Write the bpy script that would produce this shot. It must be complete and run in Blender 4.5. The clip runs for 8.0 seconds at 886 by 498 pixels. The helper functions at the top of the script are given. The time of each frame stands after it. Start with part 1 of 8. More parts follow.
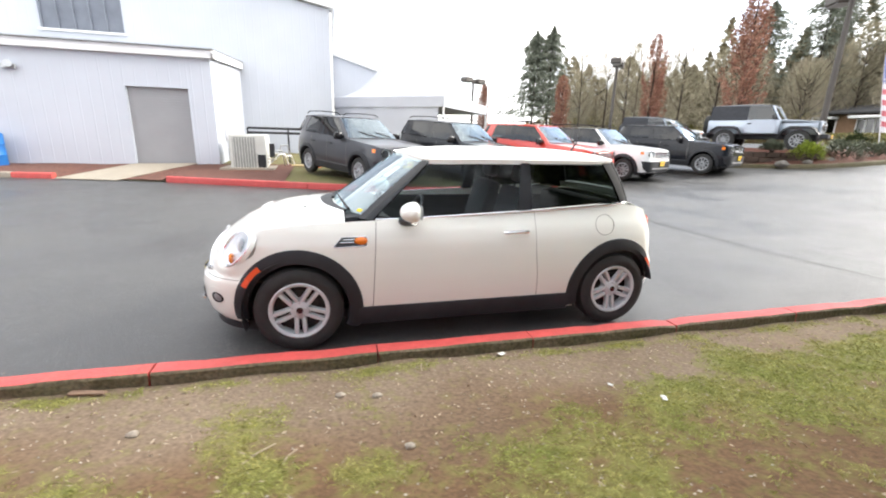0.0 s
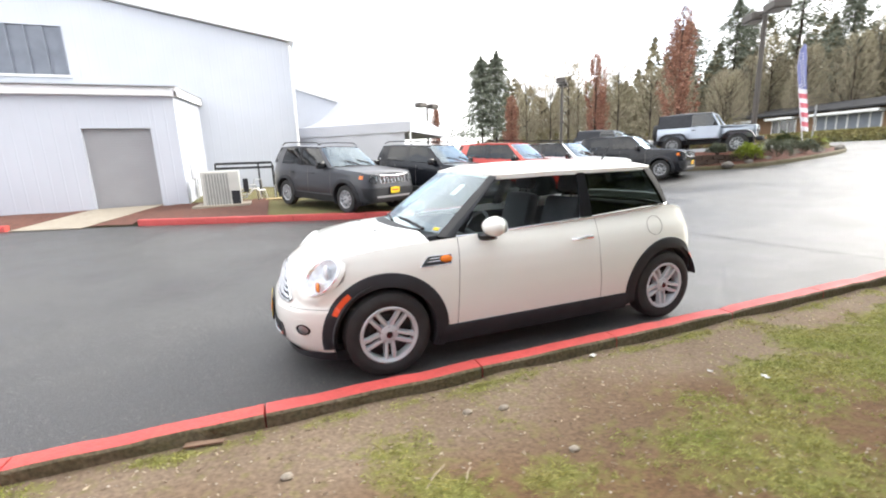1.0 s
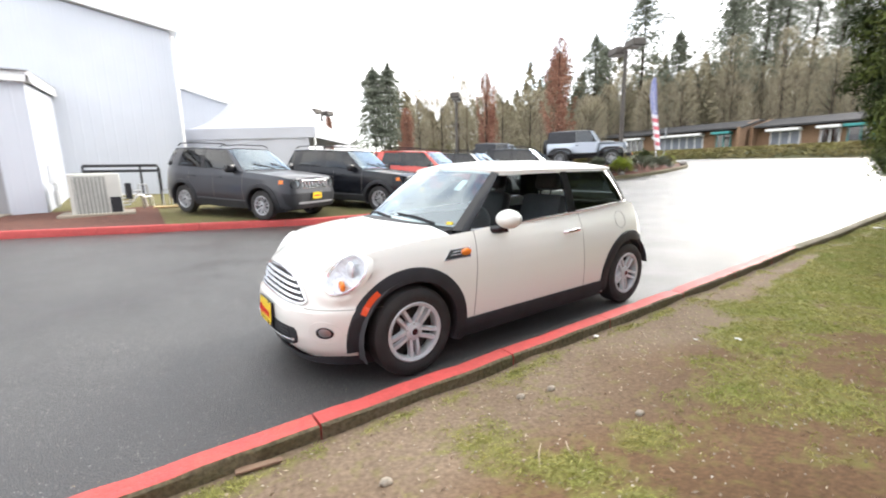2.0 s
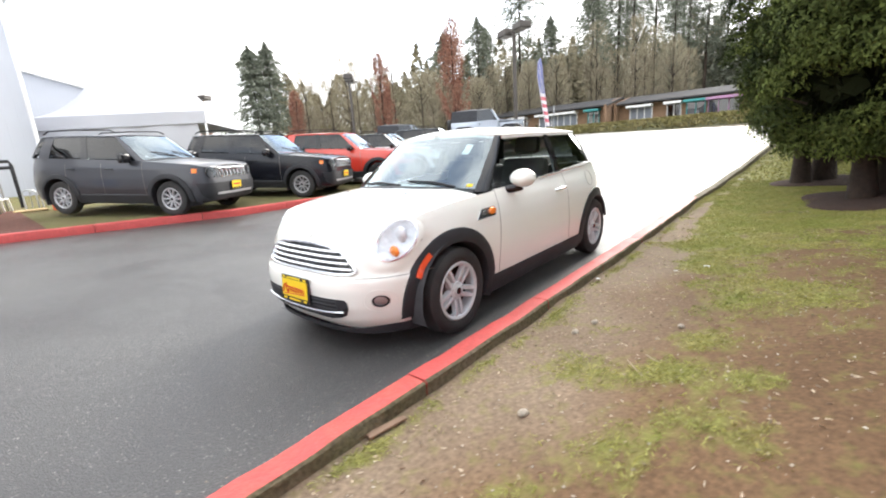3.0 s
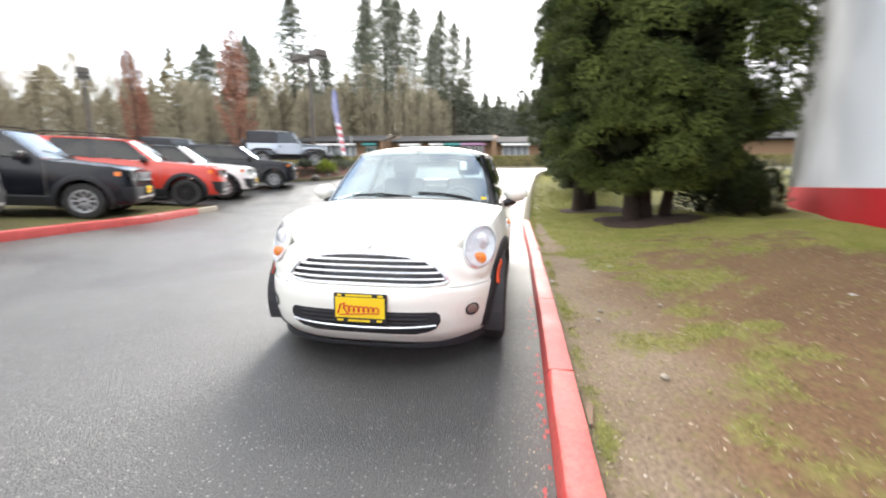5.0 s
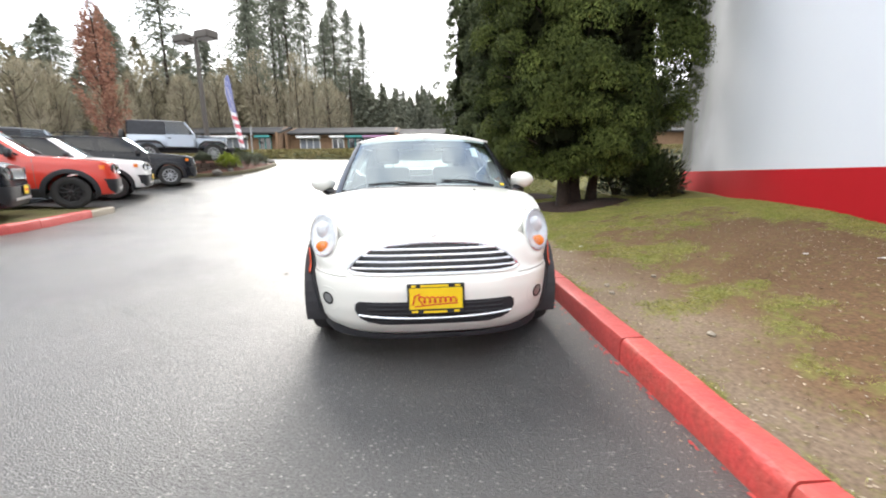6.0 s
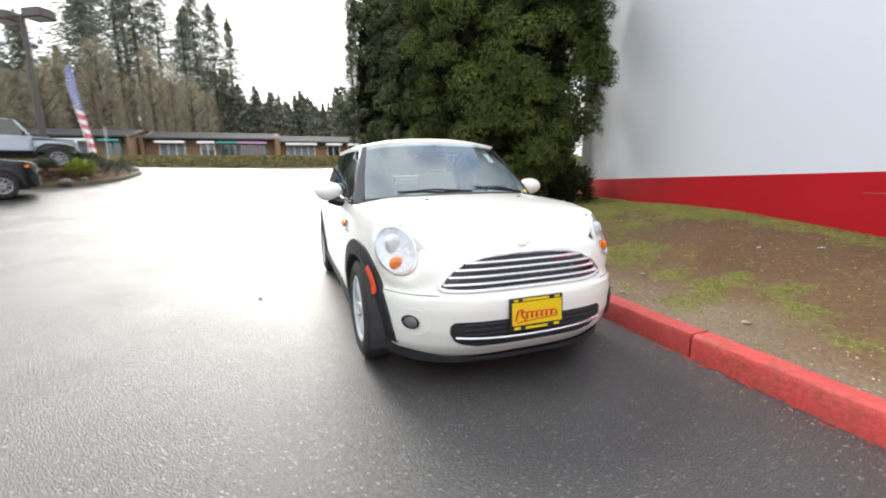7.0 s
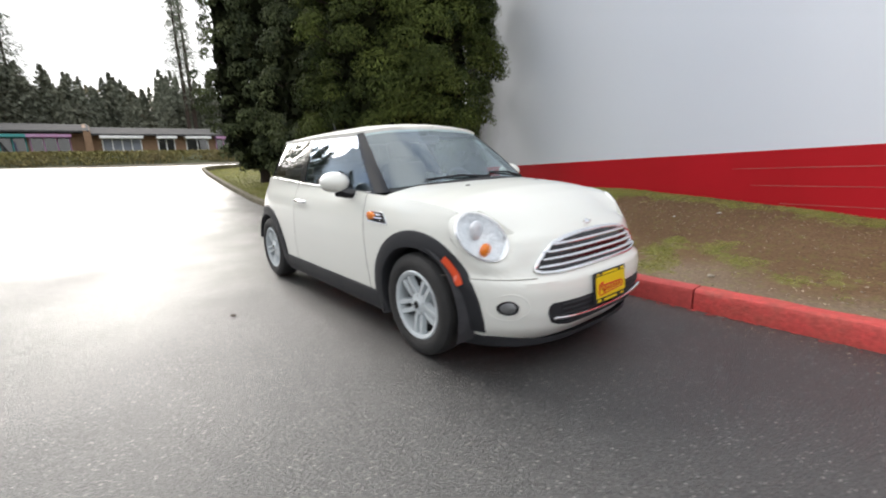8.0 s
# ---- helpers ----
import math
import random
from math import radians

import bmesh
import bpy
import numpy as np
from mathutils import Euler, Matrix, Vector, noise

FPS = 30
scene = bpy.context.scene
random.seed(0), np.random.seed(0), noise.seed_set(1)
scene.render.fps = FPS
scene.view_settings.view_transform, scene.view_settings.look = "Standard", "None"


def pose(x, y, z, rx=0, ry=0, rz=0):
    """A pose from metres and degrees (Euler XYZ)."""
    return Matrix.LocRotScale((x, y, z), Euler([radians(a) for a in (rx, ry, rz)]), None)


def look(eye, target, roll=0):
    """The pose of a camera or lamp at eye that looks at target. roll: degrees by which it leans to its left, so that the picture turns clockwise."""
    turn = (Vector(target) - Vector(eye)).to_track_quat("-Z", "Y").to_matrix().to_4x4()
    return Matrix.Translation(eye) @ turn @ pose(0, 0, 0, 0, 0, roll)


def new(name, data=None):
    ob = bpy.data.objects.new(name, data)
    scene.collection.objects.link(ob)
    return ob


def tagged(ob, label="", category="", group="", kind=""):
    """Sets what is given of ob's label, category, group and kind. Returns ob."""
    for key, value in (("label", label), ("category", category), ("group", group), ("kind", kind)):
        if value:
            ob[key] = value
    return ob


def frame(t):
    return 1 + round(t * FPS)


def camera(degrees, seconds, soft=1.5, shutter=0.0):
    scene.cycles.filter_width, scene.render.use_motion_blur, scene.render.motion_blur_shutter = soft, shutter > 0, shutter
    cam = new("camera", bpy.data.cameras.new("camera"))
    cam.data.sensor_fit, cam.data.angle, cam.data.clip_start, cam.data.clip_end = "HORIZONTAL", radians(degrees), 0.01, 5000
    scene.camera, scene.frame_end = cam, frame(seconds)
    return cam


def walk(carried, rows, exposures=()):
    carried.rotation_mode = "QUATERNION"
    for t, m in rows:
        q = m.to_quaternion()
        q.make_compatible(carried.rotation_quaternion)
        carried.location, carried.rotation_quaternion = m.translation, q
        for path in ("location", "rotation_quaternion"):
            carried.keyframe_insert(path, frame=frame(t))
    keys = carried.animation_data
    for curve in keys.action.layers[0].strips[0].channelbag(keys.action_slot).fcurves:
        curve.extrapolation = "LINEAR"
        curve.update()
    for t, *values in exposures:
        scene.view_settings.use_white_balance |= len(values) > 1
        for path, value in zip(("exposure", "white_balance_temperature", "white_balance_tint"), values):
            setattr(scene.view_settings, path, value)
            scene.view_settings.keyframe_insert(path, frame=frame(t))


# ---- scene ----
cam = camera(93.0, 8.0, 1.9, 0.4)
PATH = [
    (0, (0.257, -3.628, 1.472), (0.75, -1.758, 0.964), 1.6),
    (0.5, (-0.172, -3.577, 1.477), (0.428, -1.726, 1.018), 0.3),
    (1, (-0.584, -3.425, 1.431), (0.107, -1.592, 1.027), -2.2),
    (1.5, (-0.987, -3.265, 1.392), (-0.02, -1.556, 1.01), -0.6),
    (2, (-1.364, -3.026, 1.342), (-0.218, -1.429, 0.972), -1.2),
    (2.2, (-1.526, -2.921, 1.333), (-0.277, -1.404, 0.962), -1.6),
    (3.3, (-2.285, -2.259, 1.201), (-0.748, -1.056, 0.766), -3.5),
    (3.5, (-2.391, -2.096, 1.188), (-0.815, -0.916, 0.839), -2.7),
    (4, (-2.632, -1.677, 1.17), (-0.862, -0.826, 0.795), -1.1),
    (4.5, (-2.77, -1.233, 1.162), (-0.907, -0.573, 0.854), -2.4),
    (5, (-2.916, -0.835, 1.17), (-0.975, -0.518, 0.808), -0.0),
    (5.2, (-2.992, -0.657, 1.130), (-1.030, -0.559, 0.758), -2.7),
    (6.3, (-2.86, 0.45, 1.14), (-0.93, 0.12, 0.765), 0.6),
    (6.5, (-2.772, 0.676, 1.146), (-0.874, 0.143, 0.806), 0.1),
    (7, (-2.505, 1.163, 1.124), (-0.659, 0.484, 0.76), -0.7),
    (7.5, (-2.226, 1.669, 1.12), (-0.589, 0.571, 0.783), -3.1),
    (8, (-1.876, 2.108, 1.104), (-0.358, 0.873, 0.691), -2.1),
]
walk(cam, [(t, look(eye, target, roll)) for t, eye, target, roll in PATH], exposures=[(0.0, 1.6), (2.2, 1.6), (4.0, 1.65), (5.0, 1.6), (6.5, 1.35), (7.0, 1.16), (7.5, 0.97), (8.0, 0.76)])

# ---- sky and sun: bright overcast after rain, the veiled sun stands over the road's far end ----
world = bpy.data.worlds.new("sky")
scene.world = world
world.use_nodes = True
wn, wl = world.node_tree.nodes, world.node_tree.links
bg = wn["Background"]
sky = wn.new("ShaderNodeTexSky")
sky.sky_type, sky.sun_disc = "NISHITA", False
sky.sun_elevation, sky.sun_rotation = radians(27.5), radians(88)
sky_gain = wn.new("ShaderNodeVectorMath")
sky_gain.operation = "SCALE"
sky_gain.inputs["Scale"].default_value = 0.16
wl.new(sky.outputs[0], sky_gain.inputs[0])
cloud = wn.new("ShaderNodeTexNoise")
cloud.inputs["Scale"].default_value, cloud.inputs["Detail"].default_value = 2.2, 5
cramp = wn.new("ShaderNodeValToRGB")
cramp.color_ramp.elements[0].position, cramp.color_ramp.elements[0].color = 0.39, (0.25, 0.25, 0.25, 1)
cramp.color_ramp.elements[1].position, cramp.color_ramp.elements[1].color = 0.53, (1, 1, 1, 1)
wl.new(cloud.outputs[0], cramp.inputs[0])
wmix = wn.new("ShaderNodeMix")
wmix.data_type = "RGBA"
wmix.inputs[7].default_value = (1.0, 1.0, 1.0, 1)
wl.new(cramp.outputs[0], wmix.inputs[0])
wl.new(sky_gain.outputs[0], wmix.inputs[6])
wl.new(wmix.outputs[2], bg.inputs["Color"])
bg.inputs["Strength"].default_value = 1.02

sun = new("sun", bpy.data.lights.new("sun", "SUN"))
sun.data.energy, sun.data.angle, sun.data.color = 2.9, radians(36), (1.0, 0.95, 0.88)
sun.matrix_world = look((24.98, 0.9, 13.0), (0, 0, 0))


# ---- materials ----
def mat(name, color, rough=0.6, metal=0.0, color2=None, scale=8.0, amount=0.5, bump=0.0, bscale=60.0, rough2=None, spec=0.5, coat=0.0, per=False, island=False, fine=None, detail=6, fine_amt=0.4):
    m = bpy.data.materials.new(name)
    m.use_nodes = True
    n, l = m.node_tree.nodes, m.node_tree.links
    p = n["Principled BSDF"]
    p.inputs["Base Color"].default_value = (*color, 1)
    p.inputs["Roughness"].default_value, p.inputs["Metallic"].default_value = rough, metal
    p.inputs["Specular IOR Level"].default_value = spec
    p.inputs["Coat Weight"].default_value, p.inputs["Coat Roughness"].default_value = coat, 0.04
    tc = n.new("ShaderNodeTexCoord")
    if color2:
        nz = n.new("ShaderNodeTexNoise")
        nz.inputs["Scale"].default_value, nz.inputs["Detail"].default_value = scale, detail
        l.new(tc.outputs["Object"], nz.inputs["Vector"])
        rp = n.new("ShaderNodeMapRange")
        rp.inputs["From Min"].default_value, rp.inputs["From Max"].default_value = 0.5 - amount / 2, 0.5 + amount / 2
        l.new(nz.outputs[0], rp.inputs["Value"])
        mx = n.new("ShaderNodeMix")
        mx.data_type = "RGBA"
        mx.inputs[6].default_value, mx.inputs[7].default_value = (*color, 1), (*color2, 1)
        l.new(rp.outputs[0], mx.inputs[0])
        last = mx.outputs[2]
        if fine:
            nf = n.new("ShaderNodeTexNoise")
            nf.inputs["Scale"].default_value, nf.inputs["Detail"].default_value = fine, 4
            l.new(tc.outputs["Object"], nf.inputs["Vector"])
            hv = n.new("ShaderNodeMapRange")
            hv.inputs["From Min"].default_value, hv.inputs["From Max"].default_value = 0.3, 0.7
            hv.inputs["To Min"].default_value, hv.inputs["To Max"].default_value = 1 - fine_amt, 1 + fine_amt
            l.new(nf.outputs[0], hv.inputs["Value"])
            vm = n.new("ShaderNodeVectorMath")
            vm.operation = "SCALE"
            l.new(last, vm.inputs[0])
            l.new(hv.outputs[0], vm.inputs["Scale"])
            last = vm.outputs[0]
        if per or island:
            src = n.new("ShaderNodeNewGeometry").outputs["Random Per Island"] if island else n.new("ShaderNodeObjectInfo").outputs["Random"]
            hs = n.new("ShaderNodeMapRange")
            hs.inputs["To Min"].default_value, hs.inputs["To Max"].default_value = 0.6, 1.35
            l.new(src, hs.inputs["Value"])
            vm2 = n.new("ShaderNodeVectorMath")
            vm2.operation = "SCALE"
            l.new(last, vm2.inputs[0])
            l.new(hs.outputs[0], vm2.inputs["Scale"])
            last = vm2.outputs[0]
        l.new(last, p.inputs["Base Color"])
        if rough2 is not None:
            rr = n.new("ShaderNodeMapRange")
            rr.inputs["To Min"].default_value, rr.inputs["To Max"].default_value = rough, rough2
            l.new(rp.outputs[0], rr.inputs["Value"])
            l.new(rr.outputs[0], p.inputs["Roughness"])
    if bump:
        nb = n.new("ShaderNodeTexNoise")
        nb.inputs["Scale"].default_value, nb.inputs["Detail"].default_value = bscale, 5
        l.new(tc.outputs["Object"], nb.inputs["Vector"])
        bp = n.new("ShaderNodeBump")
        bp.inputs["Strength"].default_value, bp.inputs["Distance"].default_value = min(1, bump), 0.02
        l.new(nb.outputs[0], bp.inputs["Height"])
        l.new(bp.outputs[0], p.inputs["Normal"])
    return m


def glass_mat(name, tint=(0.8, 0.88, 0.86), rough=0.0, ior=1.5, sheen=(1, 1, 1)):
    """Thin pane: clear or tinted, with a mirror share that grows towards grazing view."""
    m = bpy.data.materials.new(name)
    m.use_nodes = True
    n, l = m.node_tree.nodes, m.node_tree.links
    n.remove(n["Principled BSDF"])
    out = n["Material Output"]
    tr, gl, lw, mx = n.new("ShaderNodeBsdfTransparent"), n.new("ShaderNodeBsdfGlossy"), n.new("ShaderNodeLayerWeight"), n.new("ShaderNodeMixShader")
    tr.inputs[0].default_value = (*tint, 1)
    gl.inputs["Roughness"].default_value, gl.inputs["Color"].default_value = rough, (*sheen, 1)
    lw.inputs["Blend"].default_value = 0.5
    f0 = ((ior - 1) / (ior + 1)) ** 2
    pw, ma = n.new("ShaderNodeMath"), n.new("ShaderNodeMath")
    pw.operation, pw.inputs[1].default_value = "POWER", 4.0
    ma.operation, ma.inputs[1].default_value, ma.inputs[2].default_value = "MULTIPLY_ADD", 1 - f0, f0
    l.new(lw.outputs["Facing"], pw.inputs[0])
    l.new(pw.outputs[0], ma.inputs[0])
    l.new(ma.outputs[0], mx.inputs[0])
    l.new(tr.outputs[0], mx.inputs[1])
    l.new(gl.outputs[0], mx.inputs[2])
    l.new(mx.outputs[0], out.inputs["Surface"])
    return m


M = {}
M["asphalt"] = mat("wet_asphalt", (0.029, 0.0287, 0.0283), 0.30, color2=(0.046, 0.0455, 0.044), scale=0.6, amount=0.32, rough2=0.56, bump=0.6, bscale=120, fine=95, fine_amt=0.95, spec=0.95)
n_, l_ = M["asphalt"].node_tree.nodes, M["asphalt"].node_tree.links
gc_ = n_.new("ShaderNodeTexCoord")
vo_ = n_.new("ShaderNodeTexVoronoi")
vo_.inputs["Scale"].default_value = 75
l_.new(gc_.outputs["Object"], vo_.inputs["Vector"])
vs_ = n_.new("ShaderNodeSeparateColor")
l_.new(vo_.outputs["Color"], vs_.inputs[0])
vr_ = n_.new("ShaderNodeMapRange")
vr_.inputs["From Min"].default_value, vr_.inputs["From Max"].default_value = 0.80, 1.0
l_.new(vs_.outputs[0], vr_.inputs["Value"])
vd_ = n_.new("ShaderNodeMapRange")
vd_.inputs["From Min"].default_value, vd_.inputs["From Max"].default_value = 0.42, 0.25
l_.new(vo_.outputs["Distance"], vd_.inputs["Value"])
vm_ = n_.new("ShaderNodeMath")
vm_.operation = "MULTIPLY"
l_.new(vr_.outputs[0], vm_.inputs[0])
l_.new(vd_.outputs[0], vm_.inputs[1])
vx_ = n_.new("ShaderNodeMix")
vx_.data_type = "RGBA"
vx_.inputs[7].default_value = (0.29, 0.28, 0.26, 1)
l_.new(vm_.outputs[0], vx_.inputs[0])
l_.new(n_["Principled BSDF"].inputs["Base Color"].links[0].from_socket, vx_.inputs[6])
l_.new(vx_.outputs[2], n_["Principled BSDF"].inputs["Base Color"])
M["earth"] = mat("bare_earth", (0.215, 0.163, 0.117), 0.9, color2=(0.152, 0.110, 0.076), scale=1.3, amount=0.5, bump=0.3, bscale=55, fine=45, fine_amt=0.3, spec=0.15)
# the lawn's soil turns to turf where the mesh says that grass grows
n_, l_ = M["earth"].node_tree.nodes, M["earth"].node_tree.links
at_ = n_.new("ShaderNodeAttribute")
at_.attribute_name = "grass"
was_ = n_["Principled BSDF"].inputs["Base Color"].links[0].from_socket
gn_ = n_.new("ShaderNodeTexNoise")
gn_.inputs["Scale"].default_value, gn_.inputs["Detail"].default_value = 14, 5
gc_ = n_.new("ShaderNodeTexCoord")
l_.new(gc_.outputs["Object"], gn_.inputs["Vector"])
ad_ = n_.new("ShaderNodeMath")
ad_.operation = "MULTIPLY_ADD"
ad_.inputs[1].default_value, ad_.inputs[2].default_value = 2.2, -1.15
l_.new(gn_.outputs[0], ad_.inputs[0])
sm_ = n_.new("ShaderNodeMath")
sm_.use_clamp = True
l_.new(ad_.outputs[0], sm_.inputs[0])
l_.new(at_.outputs["Fac"], sm_.inputs[1])
gx_ = n_.new("ShaderNodeMix")
gx_.data_type = "RGBA"
gx_.inputs[7].default_value = (0.18, 0.18, 0.052, 1)
l_.new(sm_.outputs[0], gx_.inputs[0])
tr_ = n_.new("ShaderNodeAttribute")
tr_.attribute_name = "humus"
hx_ = n_.new("ShaderNodeMix")
hx_.data_type, hx_.blend_type = "RGBA", "MULTIPLY"
hx_.inputs[7].default_value = (0.74, 0.60, 0.47, 1)
l_.new(tr_.outputs["Fac"], hx_.inputs[0])
l_.new(was_, hx_.inputs[6])
l_.new(hx_.outputs[2], gx_.inputs[6])
l_.new(gx_.outputs[2], n_["Principled BSDF"].inputs["Base Color"])
M["far_ground"] = mat("far_ground", (0.09, 0.085, 0.045), 0.95, color2=(0.06, 0.07, 0.03), scale=0.15, bump=0.4, bscale=3)
M["mulch"] = mat("red_bark_mulch", (0.15, 0.06, 0.04), 0.95, color2=(0.075, 0.032, 0.022), scale=9, bump=1, bscale=40, fine=60)
M["turf"] = mat("turf", (0.135, 0.14, 0.04), 0.95, color2=(0.15, 0.115, 0.055), scale=2.5, bump=1, bscale=60, fine=70)
M["blade"] = mat("grass_blade", (0.225, 0.265, 0.045), 0.7, color2=(0.38, 0.33, 0.11), scale=3.5, island=True)
M["litter"] = mat("litter", (0.50, 0.42, 0.31), 0.9, color2=(0.37, 0.29, 0.2), scale=3, island=True)
M["pebble"] = mat("pebble", (0.33, 0.275, 0.21), 0.8, color2=(0.46, 0.42, 0.35), scale=20, island=True)
M["tar"] = mat("tar", (0.02, 0.02, 0.02), 0.6, color2=(0.04, 0.04, 0.04), scale=9, spec=0.3)
M["stripe_paint"] = mat("worn_road_paint", (0.45, 0.45, 0.44), 0.6, color2=(0.12, 0.12, 0.12), scale=6, amount=0.4)
M["road_stone"] = mat("road_stone", (0.14, 0.135, 0.125), 0.8, color2=(0.22, 0.21, 0.2), scale=20, island=True)
M["stick_wood"] = mat("weathered_wood", (0.26, 0.17, 0.115), 0.85, color2=(0.18, 0.115, 0.075), scale=20)
M["scrap"] = mat("paper_scrap", (0.75, 0.74, 0.7), 0.8, color2=(0.6, 0.6, 0.58), scale=30)
M["kerb_red"] = mat("red_kerb_paint", (0.49, 0.065, 0.06), 0.5, color2=(0.40, 0.056, 0.05), scale=5, rough2=0.65, bump=0.22, bscale=45, fine=30, fine_amt=0.13)
M["kerb_worn"] = mat("worn_red_paint", (0.53, 0.06, 0.055), 0.55, color2=(0.43, 0.07, 0.055), scale=9, amount=0.3, bump=0.3, bscale=45, fine=30, fine_amt=0.2)
M["kerb_side"] = mat("mossy_concrete", (0.155, 0.125, 0.085), 0.9, color2=(0.075, 0.072, 0.028), scale=4, bump=0.7, bscale=35, fine=40)
M["concrete"] = mat("concrete", (0.33, 0.29, 0.23), 0.7, color2=(0.26, 0.225, 0.175), scale=1.6, bump=0.3, bscale=60, fine=50)
M["siding"] = mat("white_metal_siding", (0.53, 0.555, 0.61), 0.5, color2=(0.485, 0.51, 0.565), scale=0.7, bump=0.05, bscale=8)
M["trim_white"] = mat("white_trim", (0.78, 0.78, 0.78), 0.5, color2=(0.66, 0.66, 0.66), scale=1.5)
M["door_grey"] = mat("grey_roller_door", (0.31, 0.31, 0.32), 0.55, color2=(0.28, 0.28, 0.29), scale=2)
M["louvre"] = mat("blue_grey_metal", (0.20, 0.22, 0.26), 0.5, color2=(0.14, 0.155, 0.19), scale=2)
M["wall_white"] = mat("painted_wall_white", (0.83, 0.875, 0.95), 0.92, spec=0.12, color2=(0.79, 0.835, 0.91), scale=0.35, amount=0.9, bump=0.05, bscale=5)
# the cedars' shade painted into the white near the planted corner, broken into smudges
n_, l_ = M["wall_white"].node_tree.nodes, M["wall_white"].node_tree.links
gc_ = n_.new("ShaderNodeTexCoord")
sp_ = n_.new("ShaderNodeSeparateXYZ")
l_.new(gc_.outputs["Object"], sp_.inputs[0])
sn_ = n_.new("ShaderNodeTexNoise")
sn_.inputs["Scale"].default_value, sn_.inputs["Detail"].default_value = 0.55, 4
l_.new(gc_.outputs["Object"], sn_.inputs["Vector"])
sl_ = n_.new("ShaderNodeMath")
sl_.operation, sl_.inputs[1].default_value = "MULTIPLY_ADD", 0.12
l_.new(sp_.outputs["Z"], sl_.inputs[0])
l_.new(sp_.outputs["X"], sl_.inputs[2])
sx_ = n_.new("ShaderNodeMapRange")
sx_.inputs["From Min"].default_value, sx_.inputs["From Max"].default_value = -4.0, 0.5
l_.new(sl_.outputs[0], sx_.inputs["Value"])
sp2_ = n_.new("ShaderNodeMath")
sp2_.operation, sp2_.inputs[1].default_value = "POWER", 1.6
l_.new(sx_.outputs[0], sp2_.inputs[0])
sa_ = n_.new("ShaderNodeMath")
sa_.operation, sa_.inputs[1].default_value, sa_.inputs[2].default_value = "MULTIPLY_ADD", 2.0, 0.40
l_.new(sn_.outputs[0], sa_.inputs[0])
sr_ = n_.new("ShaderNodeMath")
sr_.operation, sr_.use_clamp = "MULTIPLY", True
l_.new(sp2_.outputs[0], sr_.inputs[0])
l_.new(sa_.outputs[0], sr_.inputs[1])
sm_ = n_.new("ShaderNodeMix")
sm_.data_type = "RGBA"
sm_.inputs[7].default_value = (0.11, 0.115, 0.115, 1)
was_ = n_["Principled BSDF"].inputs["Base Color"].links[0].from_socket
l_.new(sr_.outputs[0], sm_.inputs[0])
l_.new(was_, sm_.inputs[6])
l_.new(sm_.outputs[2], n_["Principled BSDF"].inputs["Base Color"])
M["wall_red"] = mat("painted_wall_red", (0.55, 0.015, 0.025), 0.8, spec=0.15, color2=(0.46, 0.015, 0.02), scale=0.8, bump=0.15, bscale=6)
M["mortar_line"] = mat("lit_joint", (0.30, 0.08, 0.07), 0.8, color2=(0.5, 0.25, 0.22), scale=4)
M["tent"] = mat("white_tent_cloth", (0.50, 0.51, 0.55), 0.7, color2=(0.45, 0.46, 0.50), scale=0.8)
M["black"] = mat("black_plastic", (0.02, 0.021, 0.024), 0.55, color2=(0.03, 0.031, 0.035), scale=6, bump=0.1, bscale=300, spec=0.3)
M["black_gloss"] = mat("gloss_black", (0.012, 0.012, 0.014), 0.12)
M["tail_black"] = mat("matt_black_trim", (0.007, 0.007, 0.008), 0.7, color2=(0.01, 0.01, 0.011), scale=6, spec=0.15)
M["rubber"] = mat("tyre_rubber", (0.018, 0.018, 0.019), 0.75, color2=(0.03, 0.029, 0.028), scale=12, bump=0.3, bscale=120)
M["chrome"] = mat("chrome", (0.86, 0.87, 0.89), 0.17, 0.92)
M["alloy"] = mat("grey_alloy", (0.46, 0.47, 0.49), 0.34, 0.35, color2=(0.4, 0.41, 0.43), scale=9)
M["alloy_dark"] = mat("dark_recess", (0.02, 0.02, 0.021), 0.6, 0.2)
M["brake"] = mat("brake_disc", (0.05, 0.05, 0.05), 0.5, 0.5)
M["cream"] = mat("cream_white_paint", (0.815, 0.825, 0.77), 0.28, color2=(0.80, 0.805, 0.748), scale=1.3, coat=0.7, spec=0.4)
M["roof_white"] = mat("white_roof_paint", (0.85, 0.84, 0.79), 0.5, color2=(0.80, 0.785, 0.73), scale=1.3, coat=0.1, spec=0.25)
M["gap"] = mat("panel_gap", (0.16, 0.145, 0.125), 0.8)
M["lamp_bowl"] = mat("silvered_lamp_bowl", (0.80, 0.82, 0.85), 0.3, 0.3, color2=(0.60, 0.62, 0.65), scale=22, coat=0.3, bump=0.6, bscale=35)
M["rim_silver"] = mat("bright_rim_silver", (0.60, 0.645, 0.665), 0.34, 0.2, color2=(0.54, 0.58, 0.60), scale=9)
M["paint_grey"] = mat("granite_metallic_paint", (0.042, 0.044, 0.052), 0.38, 0.5, color2=(0.05, 0.052, 0.06), scale=2, coat=0.45)
M["paint_black"] = mat("black_paint", (0.006, 0.007, 0.011), 0.25, color2=(0.009, 0.010, 0.014), scale=2, coat=0.1, spec=0.35)
M["paint_red"] = mat("orange_red_paint", (0.62, 0.045, 0.025), 0.3, color2=(0.57, 0.04, 0.022), scale=2, coat=0.8)
